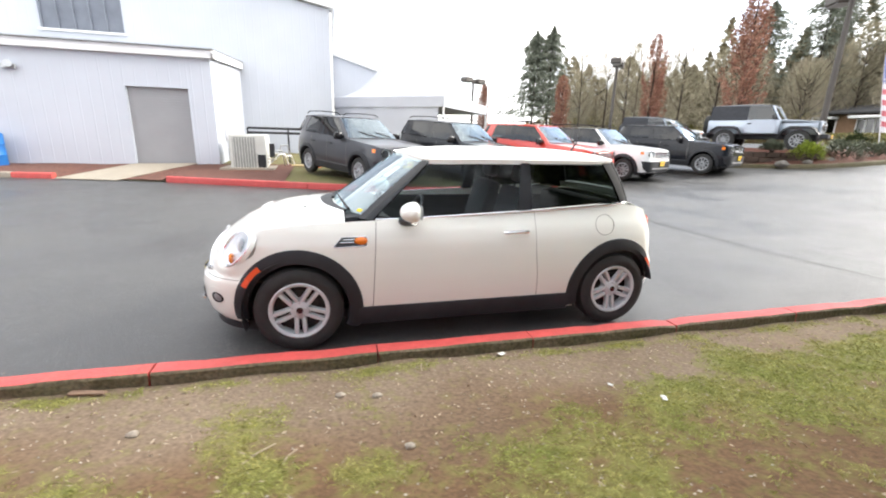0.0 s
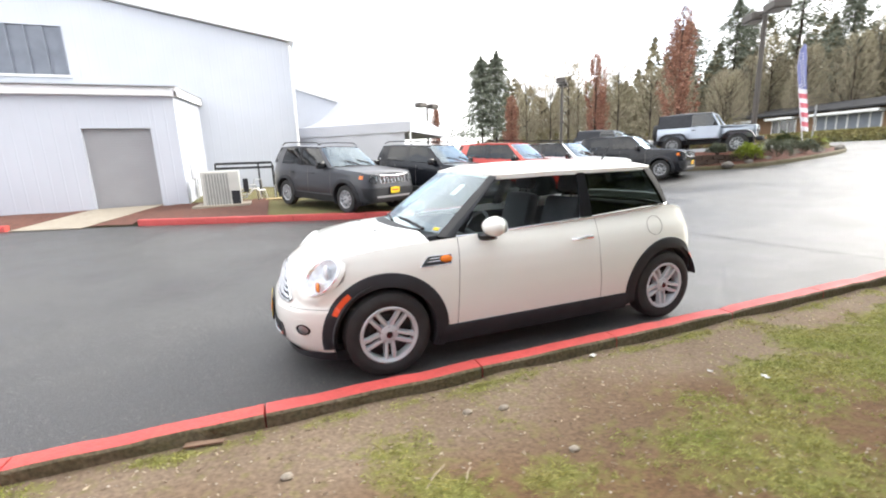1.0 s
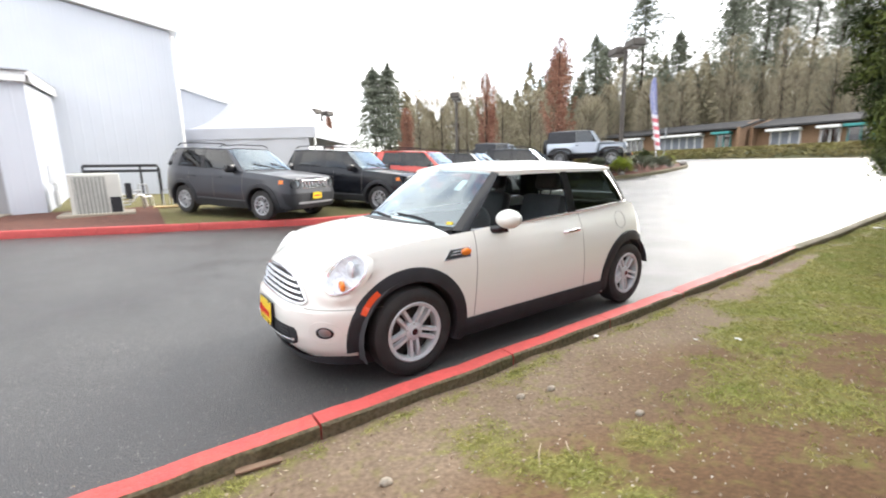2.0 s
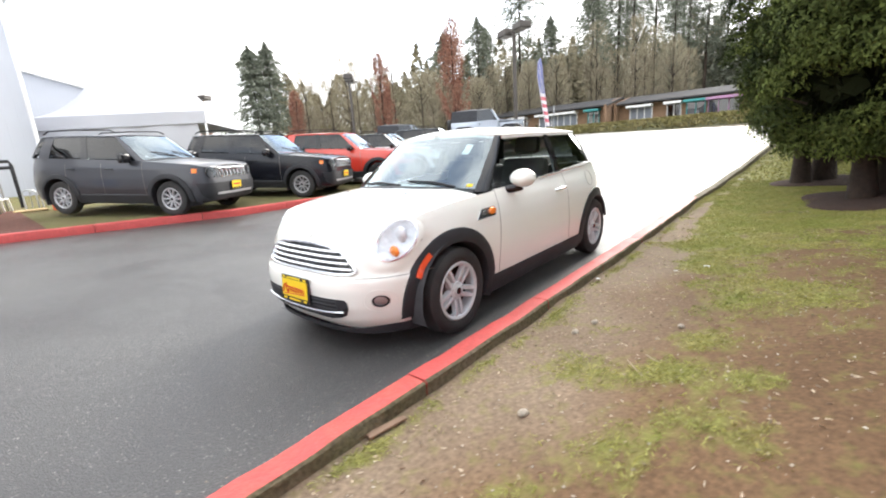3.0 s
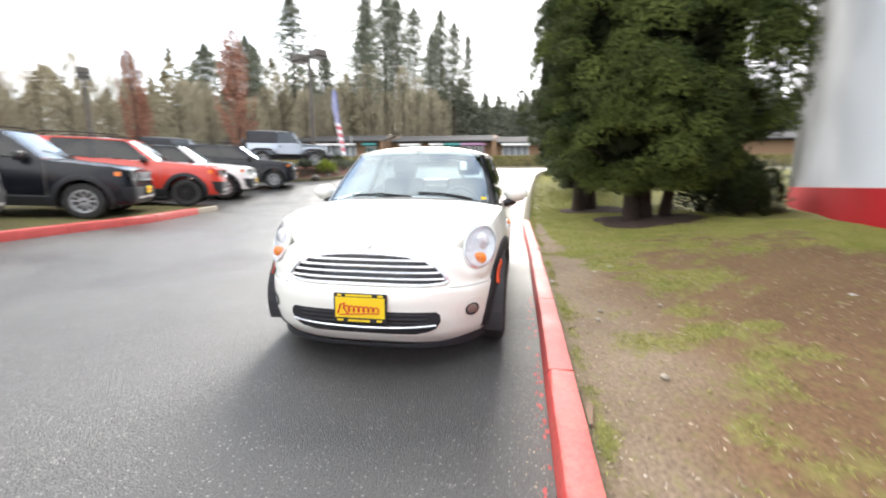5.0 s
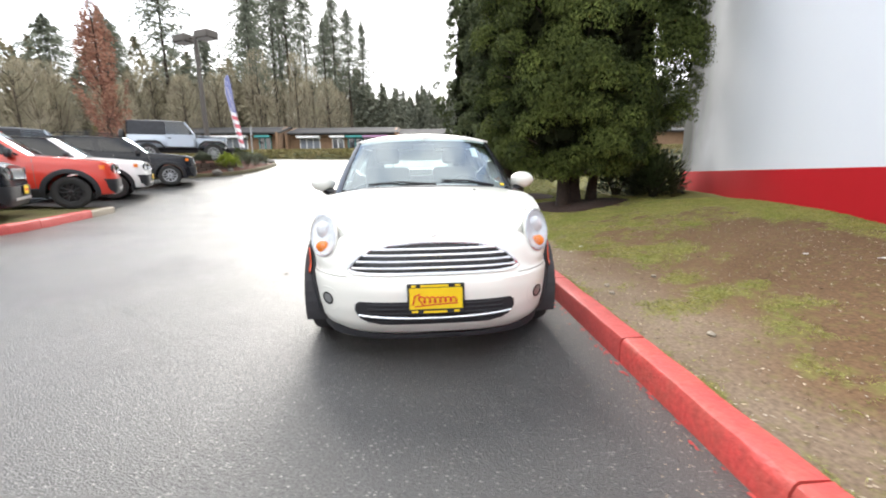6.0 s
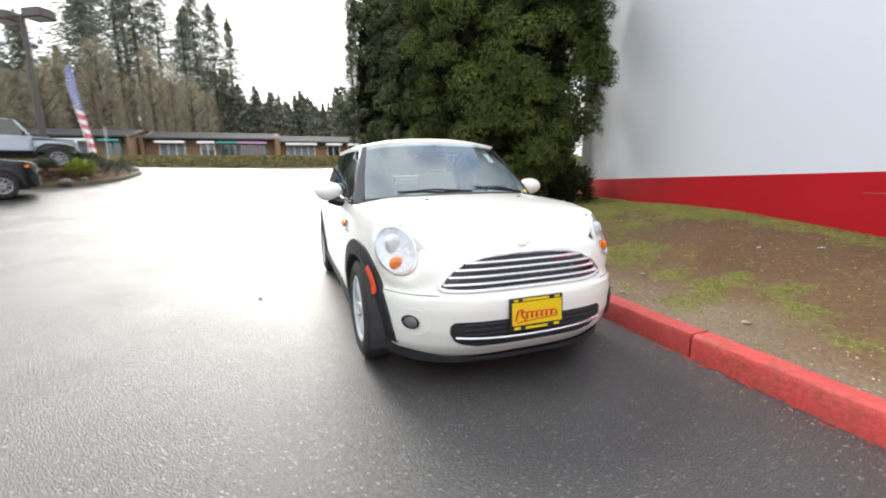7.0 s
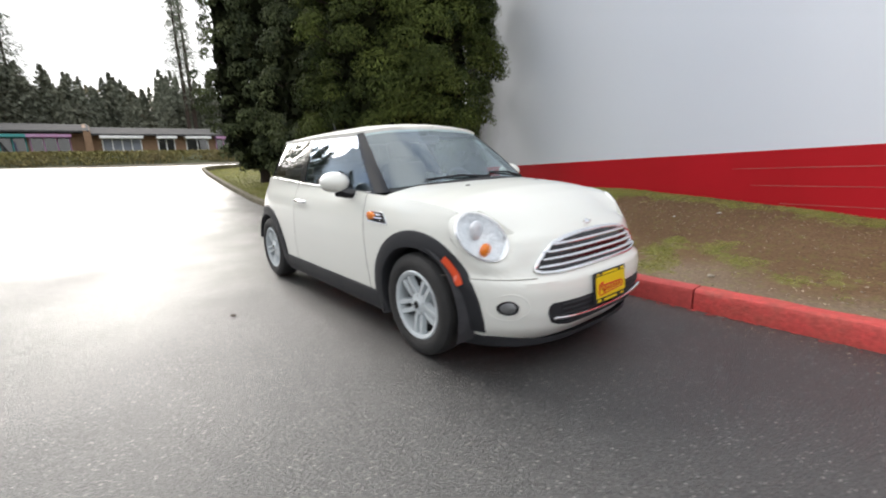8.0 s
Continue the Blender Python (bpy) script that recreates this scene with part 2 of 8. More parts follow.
M["paint_white"] = mat("white_paint", (0.78, 0.78, 0.78), 0.3, color2=(0.74, 0.74, 0.74), scale=2, coat=0.8)
M["paint_silver"] = mat("silver_blue_paint", (0.42, 0.47, 0.54), 0.3, 0.4, color2=(0.38, 0.43, 0.5), scale=2, coat=0.8)
M["soft_top"] = mat("black_soft_top", (0.03, 0.032, 0.038), 0.8, color2=(0.045, 0.047, 0.055), scale=8)
M["cloth_red"] = mat("flag_red", (0.62, 0.16, 0.2), 0.8)
M["cloth_blue"] = mat("flag_blue", (0.25, 0.27, 0.50), 0.8)
M["cloth_white"] = mat("flag_white", (0.75, 0.74, 0.78), 0.8)
M["pink_wall"] = mat("pink_storefront", (0.42, 0.2, 0.36), 0.8, color2=(0.4, 0.26, 0.4), scale=2)
M["teal"] = mat("teal_storefront", (0.05, 0.25, 0.25), 0.7)
M["sign_metal"] = mat("sign_back", (0.35, 0.36, 0.37), 0.5, 0.6)
M["rock"] = mat("planter_rock", (0.17, 0.155, 0.135), 0.9, color2=(0.11, 0.10, 0.09), scale=6, bump=0.8, bscale=20)
M["interior"] = mat("dark_cabin_cloth", (0.03, 0.031, 0.034), 0.85, color2=(0.045, 0.045, 0.05), scale=12)
M["seat"] = mat("black_seat_cloth", (0.035, 0.036, 0.04), 0.8, color2=(0.055, 0.055, 0.06), scale=14)
M["glass"] = glass_mat("car_glass", (0.80, 0.88, 0.86), ior=1.7)
# the sheen colour puts a sky blue into these two panes' reflections
M["glass_screen"] = glass_mat("windscreen_glass", (0.74, 0.90, 0.90), ior=2.6, sheen=(0.82, 0.93, 1.0))
M["glass_side"] = glass_mat("side_glass", (0.30, 0.37, 0.40), ior=2.0, sheen=(0.74, 0.87, 1.0))
M["glass_clear"] = glass_mat("clear_side_glass", (0.93, 0.95, 0.94), ior=1.25)
M["glass_dark"] = glass_mat("tinted_glass", (0.2, 0.23, 0.23), ior=1.75)
M["glass_suv"] = glass_mat("privacy_glass", (0.05, 0.06, 0.065), ior=1.6)
M["lens"] = glass_mat("lamp_lens", (0.93, 0.95, 0.96))
M["orange"] = mat("orange_lens", (0.85, 0.22, 0.02), 0.2, coat=0.6)
M["red_lens"] = mat("red_orange_reflector", (0.75, 0.09, 0.03), 0.2, coat=0.6)
M["plate_yellow"] = mat("yellow_plate", (0.85, 0.62, 0.01), 0.4, color2=(0.8, 0.57, 0.01), scale=8)
M["plate_red"] = mat("red_script", (0.6, 0.03, 0.02), 0.5)
M["steel"] = mat("galvanised_steel", (0.45, 0.46, 0.47), 0.4, 0.9, color2=(0.36, 0.37, 0.38), scale=6)
M["ac"] = mat("weathered_cream_metal", (0.62, 0.62, 0.58), 0.55, color2=(0.52, 0.52, 0.48), scale=2.5)
M["ac_fin"] = mat("condenser_fins", (0.34, 0.35, 0.33), 0.6, 0.3, color2=(0.26, 0.27, 0.25), scale=10)
M["blue_drum"] = mat("blue_plastic_drum", (0.02, 0.17, 0.48), 0.4, color2=(0.02, 0.13, 0.4), scale=5)
M["board_tan"] = mat("tan_board", (0.60, 0.46, 0.25), 0.8, color2=(0.5, 0.37, 0.19), scale=8)
M["traffic_orange"] = mat("faded_orange", (0.75, 0.13, 0.04), 0.6, color2=(0.6, 0.1, 0.03), scale=5)
M["dark_mulch"] = mat("dark_mulch", (0.062, 0.031, 0.02), 0.95, color2=(0.034, 0.018, 0.012), scale=9, bump=1, bscale=40, fine=60)
M["bark"] = mat("bark", (0.05, 0.033, 0.024), 0.95, color2=(0.024, 0.017, 0.013), scale=14, bump=1, bscale=25)
def foliage_mat(name, old, young):
    """Sprays that run from old dark growth to young bright growth, clump by clump and spray by spray."""
    m = mat(name, old, 0.85, color2=young, scale=1.6, island=True, spec=0.2)
    n, l = m.node_tree.nodes, m.node_tree.links
    mix = [q for q in n if q.bl_idname == "ShaderNodeMix"][0]
    grain = mix.inputs[0].links[0].from_socket
    at = n.new("ShaderNodeAttribute")
    at.attribute_name = "tone"
    add = n.new("ShaderNodeMath")
    add.operation, add.use_clamp = "MULTIPLY_ADD", True
    add.inputs[1].default_value = 0.35
    l.new(grain, add.inputs[0])
    sub = n.new("ShaderNodeMath")
    sub.operation, sub.inputs[1].default_value = "SUBTRACT", 0.12
    l.new(at.outputs["Fac"], sub.inputs[0])
    l.new(sub.outputs[0], add.inputs[2])
    l.new(add.outputs[0], mix.inputs[0])
    return m


M["leaf_cedar"] = foliage_mat("cedar_foliage", (0.024, 0.036, 0.011), (0.105, 0.13, 0.030))
M["leaf_grey"] = foliage_mat("grey_green_foliage", (0.036, 0.048, 0.022), (0.115, 0.135, 0.06))
# near-black leaf colour that stands for the shade inside the evergreens
M["leaf_inner"] = mat("inner_foliage_shade", (0.014, 0.019, 0.008), 0.9, color2=(0.024, 0.028, 0.012), scale=1.0, island=True, spec=0.1)
M["leaf_dark"] = mat("dark_foliage", (0.035, 0.05, 0.02), 0.8, color2=(0.055, 0.07, 0.026), scale=1.0, island=True, spec=0.2)
# fir and far conifer colours are paled: distance haze is put into them
M["leaf_fir"] = mat("hazy_fir_foliage", (0.15, 0.17, 0.13), 0.9, color2=(0.205, 0.215, 0.17), scale=0.5, island=True, spec=0.2)
M["leaf_far"] = mat("hazy_far_conifer_foliage", (0.15, 0.165, 0.13), 0.9, color2=(0.20, 0.205, 0.155), scale=0.2, island=True, spec=0.2)
M["leaf_rust"] = mat("rust_dead_leaves", (0.235, 0.105, 0.075), 0.85, color2=(0.36, 0.20, 0.14), scale=0.6, island=True, spec=0.2)
M["twig"] = mat("bare_twigs", (0.31, 0.265, 0.205), 0.9, color2=(0.34, 0.305, 0.20), scale=0.3, island=True, spec=0.2)
# woodland colour with the distance haze mixed in
M["far_wood"] = mat("hazy_far_woodland", (0.24, 0.22, 0.15), 0.95, color2=(0.29, 0.255, 0.175), scale=0.12, island=True, spec=0.1)
M["hedge_leaf"] = mat("hedge_leaf", (0.17, 0.165, 0.055), 0.85, color2=(0.24, 0.195, 0.095), scale=0.6, island=True, spec=0.2)
M["lime_leaf"] = mat("lime_shrub_leaf", (0.28, 0.32, 0.04), 0.75, color2=(0.18, 0.24, 0.03), scale=3, island=True)
M["sage_leaf"] = mat("grey_green_shrub_leaf", (0.10, 0.12, 0.08), 0.8, color2=(0.16, 0.17, 0.12), scale=3, island=True)
M["brown_block"] = mat("brown_retaining_block", (0.085, 0.055, 0.04), 0.9, color2=(0.055, 0.038, 0.03), scale=5, bump=0.7, bscale=20)
M["roof_shingle"] = mat("grey_shingle_roof", (0.05, 0.05, 0.053), 0.95, color2=(0.085, 0.083, 0.083), scale=1.2, bump=0.5, bscale=8, spec=0.1)
M["brick"] = mat("tan_brick", (0.25, 0.155, 0.095), 0.9, color2=(0.19, 0.115, 0.07), scale=3, bump=0.5, bscale=15)
M["pole"] = mat("dark_bronze_pole", (0.06, 0.05, 0.045), 0.6, color2=(0.08, 0.07, 0.06), scale=2)
M["lamp_glass"] = mat("lamp_cover", (0.3, 0.3, 0.3), 0.3)


# ---- mesh helpers ----
def mesh_ob(name, bm, material, parent=None, label="", smooth=False):
    me = bpy.data.meshes.new(name)
    bm.normal_update()
    bm.to_mesh(me)
    bm.free()
    for m in (material if isinstance(material, (list, tuple)) else [material]):
        me.materials.append(m)
    if smooth:
        me.shade_smooth()
        me.set_sharp_from_angle(angle=radians(38))
    ob = new(name, me)
    if parent:
        ob.parent = parent
    if label:
        ob["label"] = label
    return ob


def part(name, bm, material, parent, label="", smooth=False):
    return mesh_ob(name, bm, material, parent, label, smooth)


def thing(name, label, category, m=None, group="", kind=""):
    e = new(name)
    e.empty_display_size = 0.2
    if m is not None:
        e.matrix_basis = m
    return tagged(e, label, category, group, kind)


def pydata(name, verts, faces, material, parent=None, label="", smooth=False):
    me = bpy.data.meshes.new(name)
    me.from_pydata([tuple(v) for v in verts], [], [tuple(int(i) for i in f) for f in faces])
    me.update()
    me.materials.append(material)
    if smooth:
        me.shade_smooth()
        me.set_sharp_from_angle(angle=radians(38))
    ob = new(name, me)
    if parent:
        ob.parent = parent
    if label:
        ob["label"] = label
    return ob


def box(bm, x0, y0, z0, x1, y1, z1, bevel=0.0, seg=1, m=None):
    r = bmesh.ops.create_cube(bm, size=1.0)
    vs = r["verts"]
    for v in vs:
        v.co = Vector(((x0 + x1) / 2 + v.co.x * (x1 - x0), (y0 + y1) / 2 + v.co.y * (y1 - y0), (z0 + z1) / 2 + v.co.z * (z1 - z0)))
    if bevel:
        es = list({e for v in vs for e in v.link_edges})
        r2 = bmesh.ops.bevel(bm, geom=es, offset=bevel, segments=seg, affect="EDGES", profile=0.5)
        vs = list({v for f in r2["faces"] for v in f.verts} | {v for v in vs if v.is_valid})
    if m is not None:
        bmesh.ops.transform(bm, matrix=m, verts=[v for v in vs if v.is_valid])
    return vs


def boxb(*a, **k):
    bm = bmesh.new()
    box(bm, *a, **k)
    return bm


def tube(bm, pts, radius, sides=8, taper=None, caps=True):
    """A tube along points; radius may be a number or one for each point."""
    pts = [Vector(p) for p in pts]
    rad = [radius] * len(pts) if isinstance(radius, (int, float)) else list(radius)
    rings, up = [], Vector((0, 0, 1))
    for i, p in enumerate(pts):
        d = (pts[min(i + 1, len(pts) - 1)] - pts[max(i - 1, 0)]).normalized()
        a = d.cross(up if abs(d.z) < 0.9 else Vector((1, 0, 0))).normalized()
        b = d.cross(a).normalized()
        rings.append([bm.verts.new(p + rad[i] * (math.cos(2 * math.pi * k / sides) * a + math.sin(2 * math.pi * k / sides) * b)) for k in range(sides)])
    for r0, r1 in zip(rings, rings[1:]):
        for k in range(sides):
            bm.faces.new((r0[k], r0[(k + 1) % sides], r1[(k + 1) % sides], r1[k]))
    if caps:
        bm.faces.new(rings[0][::-1])
        bm.faces.new(rings[-1])
    return bm


def lathe(bm, profile, centre, axis="y", steps=32, flip=False):
    """Turns a profile of (radius, offset along the axis) round a centre; the axis is y or z."""
    c = Vector(centre)
    rings = []
    for r, o in profile:
        ring = []
        for k in range(steps):
            a = 2 * math.pi * k / steps
            if axis == "y":
                ring.append(bm.verts.new(c + Vector((r * math.cos(a), o, r * math.sin(a)))))
            else:
                ring.append(bm.verts.new(c + Vector((r * math.cos(a), r * math.sin(a), o))))
        rings.append(ring)
    for r0, r1 in zip(rings, rings[1:]):
        for k in range(steps):
            f = (r0[k], r0[(k + 1) % steps], r1[(k + 1) % steps], r1[k])
            bm.faces.new(f[::-1] if flip else f)
    return bm


def grid_faces(bm, rows, closed=False):
    for r0, r1 in zip(rows, rows[1:]):
        n = len(r0)
        for k in range(n if closed else n - 1):
            try:
                bm.faces.new((r0[k], r0[(k + 1) % n], r1[(k + 1) % n], r1[k]))
            except ValueError:
                pass


def fix_normals(bm):
    bmesh.ops.remove_doubles(bm, verts=bm.verts, dist=0.0005)
    bmesh.ops.recalc_face_normals(bm, faces=bm.faces)
    return bm


def thicken(bm, t):
    """Gives an open sheet a thickness t behind its faces."""
    bmesh.ops.recalc_face_normals(bm, faces=bm.faces)
    bmesh.ops.solidify(bm, geom=bm.faces[:], thickness=t)
    return bm


def smooth01(v):
    v = max(0.0, min(1.0, v))
    return v * v * (3 - 2 * v)


def lerp_table(table):
    xs, ys = [p[0] for p in table], [p[1] for p in table]
    return lambda v: float(np.interp(v, xs, ys))


# ---- the lie of the land ----
rise_x = lerp_table([(-60, 0.0), (5, 0.0), (8, 0.04), (11, 0.17), (15, 0.47), (20, 0.86), (25, 1.15), (35, 1.4), (42, 1.5), (60, 2.2), (120, 3.0), (900, 8)])
near_kerb = lerp_table([(-40, -0.5), (-9, -1.02), (-5, -1.07), (-1.6, -1.10), (0, -1.13), (3, -1.155), (6.1, -1.14), (10, -1.3), (15, -1.6), (20, -2.0), (23.5, -2.5), (25.2, -3.4), (26.3, -5.5), (27, -12)])
far_kerb = lerp_table([(-40, 12.0), (-8, 9.6), (-6.6, 9.35), (-3.85, 8.65), (-0.9, 7.6), (1.9, 6.65), (4.5, 6.5), (6.9, 6.75)])


def road_z(x, y):
    return rise_x(x) + 0.026 * max(0.0, min(y, 14) - 0.9)


wall_foot = lerp_table([(-12, 0.2), (-4, 0.33), (-1.4, 0.42), (0, 0.485), (1.7, 0.52), (3, 0.50), (4.5, 0.44), (8, 0.34), (12, 0.4), (26, 0.4)])


def wall_y(x):
    """The line of the painted building's long wall, which stands askew to the road."""
    return -4.17 - 0.365 * min(8.0, x)


def lawn_z(x, y):
    k = near_kerb(x) - 0.2
    base = 0.065 + rise_x(x) * (0.85 if x > 9 else 1.0)
    t = smooth01((k - y) / max(0.4, k - wall_y(x)))
    heap = 0.018 * math.exp(-max(0.0, k + 0.13 - y) / 0.05) * max(0.0, 0.5 + 1.3 * noise.noise((x * 2.3, 4.0, 1)))
    return base + heap + t * (wall_foot(x) - 0.065) + 0.025 * noise.noise((x * 0.9, y * 0.9, 0))


def verge_z(x, y):
    """Grass and bark bed between the far kerb and the white building."""
    rise = 0.10 * (smooth01((y - far_kerb(x)) / 2.6) if -6.62 < x < -3.86 else 1.0)
    return road_z(x, far_kerb(x)) + rise + 0.05 * min(8.0, max(0.0, y - far_kerb(x))) + 0.02 * noise.noise((x, y, 3))


tufts = [(-0.25, -1.7, 0.22), (-0.03, -2.12, 0.2), (0.36, -2.16, 0.18), (-0.5, -2.32, 0.22), (-0.08, -2.47, 0.17), (0.95, -2.2, 0.25), (1.5, -2.2, 0.3), (1.2, -2.6, 0.25), (-1.45, -1.96, 0.2), (-0.8, -2.05, 0.2), (2.1, -1.9, 0.3), (2.9, -1.7, 0.35), (-1.15, -1.85, 0.16), (0.1, -3.0, 0.2), (-2.3, -2.3, 0.3)]


def grass_at(x, y):
    """How much of the lawn is green at a place: tufts near the path, closed turf beyond it and along the wall."""
    k = near_kerb(x)
    g = sum(math.exp(-((x - a) ** 2 + (y - b) ** 2) / (0.8 * r * r)) for a, b, r in tufts) * 1.05
    g += 0.14 * smooth01((x + 1.8) / 1.2) * math.exp(-((y + 2.2) / 0.35) ** 2)
    g += smooth01((x - 0.9 + 0.5 * (k - 1.1 - y)) / 2.0) * smooth01((k - 0.30 - y) / (0.75 - 0.65 * smooth01((x - 2.0) / 2.5))) * (0.62 + 0.9 * smooth01((x - 2.2) / 2.5)) * (1 - 0.7 * smooth01((-2.75 - y) / 0.4) * smooth01((2.2 - x) / 1.5))
    g += smooth01((x - 5.0) / 1.5) + 0.75 * math.exp(-((k - 0.14 - y) / 0.045) ** 2)
    g += 0.9 * smooth01((wall_y(x) + 0.75 + 0.35 * smooth01(x / 2.0) - y) / 0.45)
    g -= 0.75 * math.exp(-(((x + 0.2) / 1.8) ** 2 + ((y - wall_y(x) - 1.05) / 0.42) ** 2))
    g -= 1.6 * math.exp(-((x - 5.9) ** 2 + (y + 3.6) ** 2) / 1.2) + 1.6 * math.exp(-((x - 8.5) ** 2 + (y + 3.0) ** 2) / 0.9)
    return max(0.0, min(1.0, g + 0.5 * noise.noise((x * 1.3, y * 1.3, 7)) + 0.8 * noise.noise((x * 3.4, y * 3.4, 9)) + 0.5 * noise.noise((x * 9, y * 9, 2)) - 0.30))


def sheet(name, xs, y_of, z_of, material, rows, label="", power=1.0):
    """A ground sheet over stations xs, between the two ys that y_of gives, in rows."""
    bm = bmesh.new()
    grid = []
    for x in xs:
        a, b = y_of(x)
        grid.append([bm.verts.new((x, a + (b - a) * (j / rows) ** power, z_of(x, a + (b - a) * (j / rows) ** power))) for j in range(rows + 1)])
    grid_faces(bm, grid)
    bmesh.ops.recalc_face_normals(bm, faces=bm.faces)
    if sum(f.normal.z for f in bm.faces) < 0:
        bmesh.ops.reverse_faces(bm, faces=bm.faces)
    ob = mesh_ob(name, bm, material, smooth=True)
    return tagged(ob, label, name, kind="structure")


steps = lambda a, b, n: [a + (b - a) * i / n for i in range(n + 1)]
# the one ground sheet, out to the horizon
far_x = [-700, -300, -120, -60] + steps(-40, 60, 50) + [80, 110, 160, 300, 700, 1200]
sheet("ground", far_x, lambda x: (-900, 900), lambda x, y: rise_x(x) - 0.12 - (0.9 if -30 < x < 27 else 0.0), M["far_ground"], 6, "dull winter grass and soil out to the woods")
road_label = "dark wet asphalt, patchy sheen after rain"
sheet("road", steps(-40, -6.7, 34) + steps(-6.6, 6.9, 27), lambda x: (near_kerb(x) + 0.07, far_kerb(x) - 0.06), road_z, M["asphalt"], 12, road_label)
sheet("road_lot", steps(6.9, 27, 40), lambda x: (near_kerb(x) + 0.07, 48), road_z, M["asphalt"], 30, road_label, 1.6)
sheet("road_cross", steps(27, 40.4, 14), lambda x: (-60, 48), road_z, M["asphalt"], 30, road_label)
sheet("lawn", steps(-14, -4, 10) + steps(-3.85, 9, 150) + steps(9.5, 27, 30), lambda x: (near_kerb(x) - 0.07, -16 if x < 26.9 else -16), lawn_z, M["earth"], 90, "worn lawn, bare brown soil with patches of thin grass", 1.7)
lawn_me = bpy.data.objects["lawn"].data
lawn_at = lawn_me.attributes.new("grass", "FLOAT", "POINT")
lawn_at.data.foreach_set("value", [grass_at(v.co.x, v.co.y) for v in lawn_me.vertices])
humus_at = lawn_me.attributes.new("humus", "FLOAT", "POINT")
humus_at.data.foreach_set("value", [smooth01((near_kerb(v.co.x) - 0.32 - v.co.y + 0.5 * noise.noise((v.co.x * 1.1, v.co.y * 1.1, 4))) / 0.75) for v in lawn_me.vertices])
sheet("verge", steps(-40, 6.9, 60), lambda x: (far_kerb(x) + 0.06, 26), verge_z, M["turf"], 24, "thin grass verge behind the painted kerb", 1.3)


# ---- kerbs, cast in separate lengths ----
def kerb_stone(name, x0, x1, line, base, height, mats, worn=0.0, seed=0):
    """One length of kerb along a line: rounded front arris, chipped here and there."""
    rnd = random.Random(seed)
    bm = bmesh.new()
    n = max(3, int((x1 - x0) / 0.12))
    prof = [(0.072, -0.06), (0.074, height - 0.035), (0.062, height - 0.008), (0.045, height), (-0.06, height), (-0.072, height - 0.012), (-0.075, -0.06)]
    rows = []
    for i in range(n + 1):
        x = x0 + (x1 - x0) * i / n
        dy = (line(x + 0.05) - line(x - 0.05)) / 0.1
        nx, ny = -dy / math.hypot(1, dy), 1 / math.hypot(1, dy)
        chip = worn * max(0, noise.noise((x * 3.1, seed, 0)) - 0.15)
        side = base[1]
        z = base[0](x, line(x))
        rows.append([bm.verts.new((x + side * nx * o + rnd.uniform(-1, 1) * 0.002, line(x) + side * ny * (o - (chip * 0.06 if o > 0.04 and h > 0 else 0)), z + h - (chip * 0.10 if h > height - 0.05 else 0) + rnd.uniform(-1, 1) * 0.002)) for o, h in prof])
    grid_faces(bm, rows)
    bm.faces.new(rows[0][::-1])
    bm.faces.new(rows[-1])
    bmesh.ops.recalc_face_normals(bm, faces=bm.faces)
    for f in bm.faces:
        f.material_index = 1 if (f.normal.y * base[1] < -0.6) else 0
    return mesh_ob(name, bm, mats, smooth=True)


near_run = thing("kerb", "low concrete kerb painted red, chipped and mossy at the joints", "kerb", kind="structure")
joints = [-9.0, -7.2, -5.4, -3.6, -1.9, -0.79, 0.49, 1.56, 2.75, 3.95, 5.1, 6.12]
for i, (a, b) in enumerate(zip(joints, joints[1:])):
    ob = kerb_stone("kerb_stone", a + 0.005, b - 0.005, near_kerb, (road_z, 1), 0.15, [M["kerb_worn"] if i in (3, 4) else M["kerb_red"], M["kerb_side"]], 1.0 if i == 3 else 0.25, i)
    ob.parent = near_run
far_joints = [6.12] + [8 + 2 * i for i in range(9)] + [25.4, 26.4, 26.95]
grey_run = thing("kerb", "bare grey concrete kerb along the lawn", "kerb", kind="structure")
for i, (a, b) in enumerate(zip(far_joints, far_joints[1:])):
    ob = kerb_stone("kerb_stone", a + 0.009, b - 0.009, near_kerb, (road_z, 1), 0.13, [M["kerb_side"], M["kerb_side"]], 0.3, 40 + i)
    ob.parent = grey_run
verge_run = thing("kerb", "red painted kerb along the grass verge", "kerb", kind="structure")
vj = [-3.85, -2.1, -0.35, 1.3, 3.0, 4.7, 6.1]
for i, (a, b) in enumerate(zip(vj, vj[1:])):
    kerb_stone("kerb_stone", a + 0.006, b - 0.006, far_kerb, (road_z, -1), 0.15, [M["kerb_red"], M["kerb_side"]], 0.2, 70 + i).parent = verge_run
kerb_stone("kerb_stone", 6.106, 6.9, far_kerb, (road_z, -1), 0.13, [M["concrete"], M["kerb_side"]], 0.4, 90).parent = verge_run
left_run = thing("kerb", "concrete kerb with a red painted end beside the ramp", "kerb", kind="structure")
kerb_stone("kerb_stone", -7.6, -6.65, far_kerb, (road_z, -1), 0.14, [M["kerb_worn"], M["kerb_side"]], 0.5, 95).parent = left_run
for i in range(6):
    kerb_stone("kerb_stone", -9.6 - 2 * i, -7.61 - 2 * i, far_kerb, (road_z, -1), 0.14, [M["concrete"], M["kerb_side"]], 0.3, 96 + i).parent = left_run

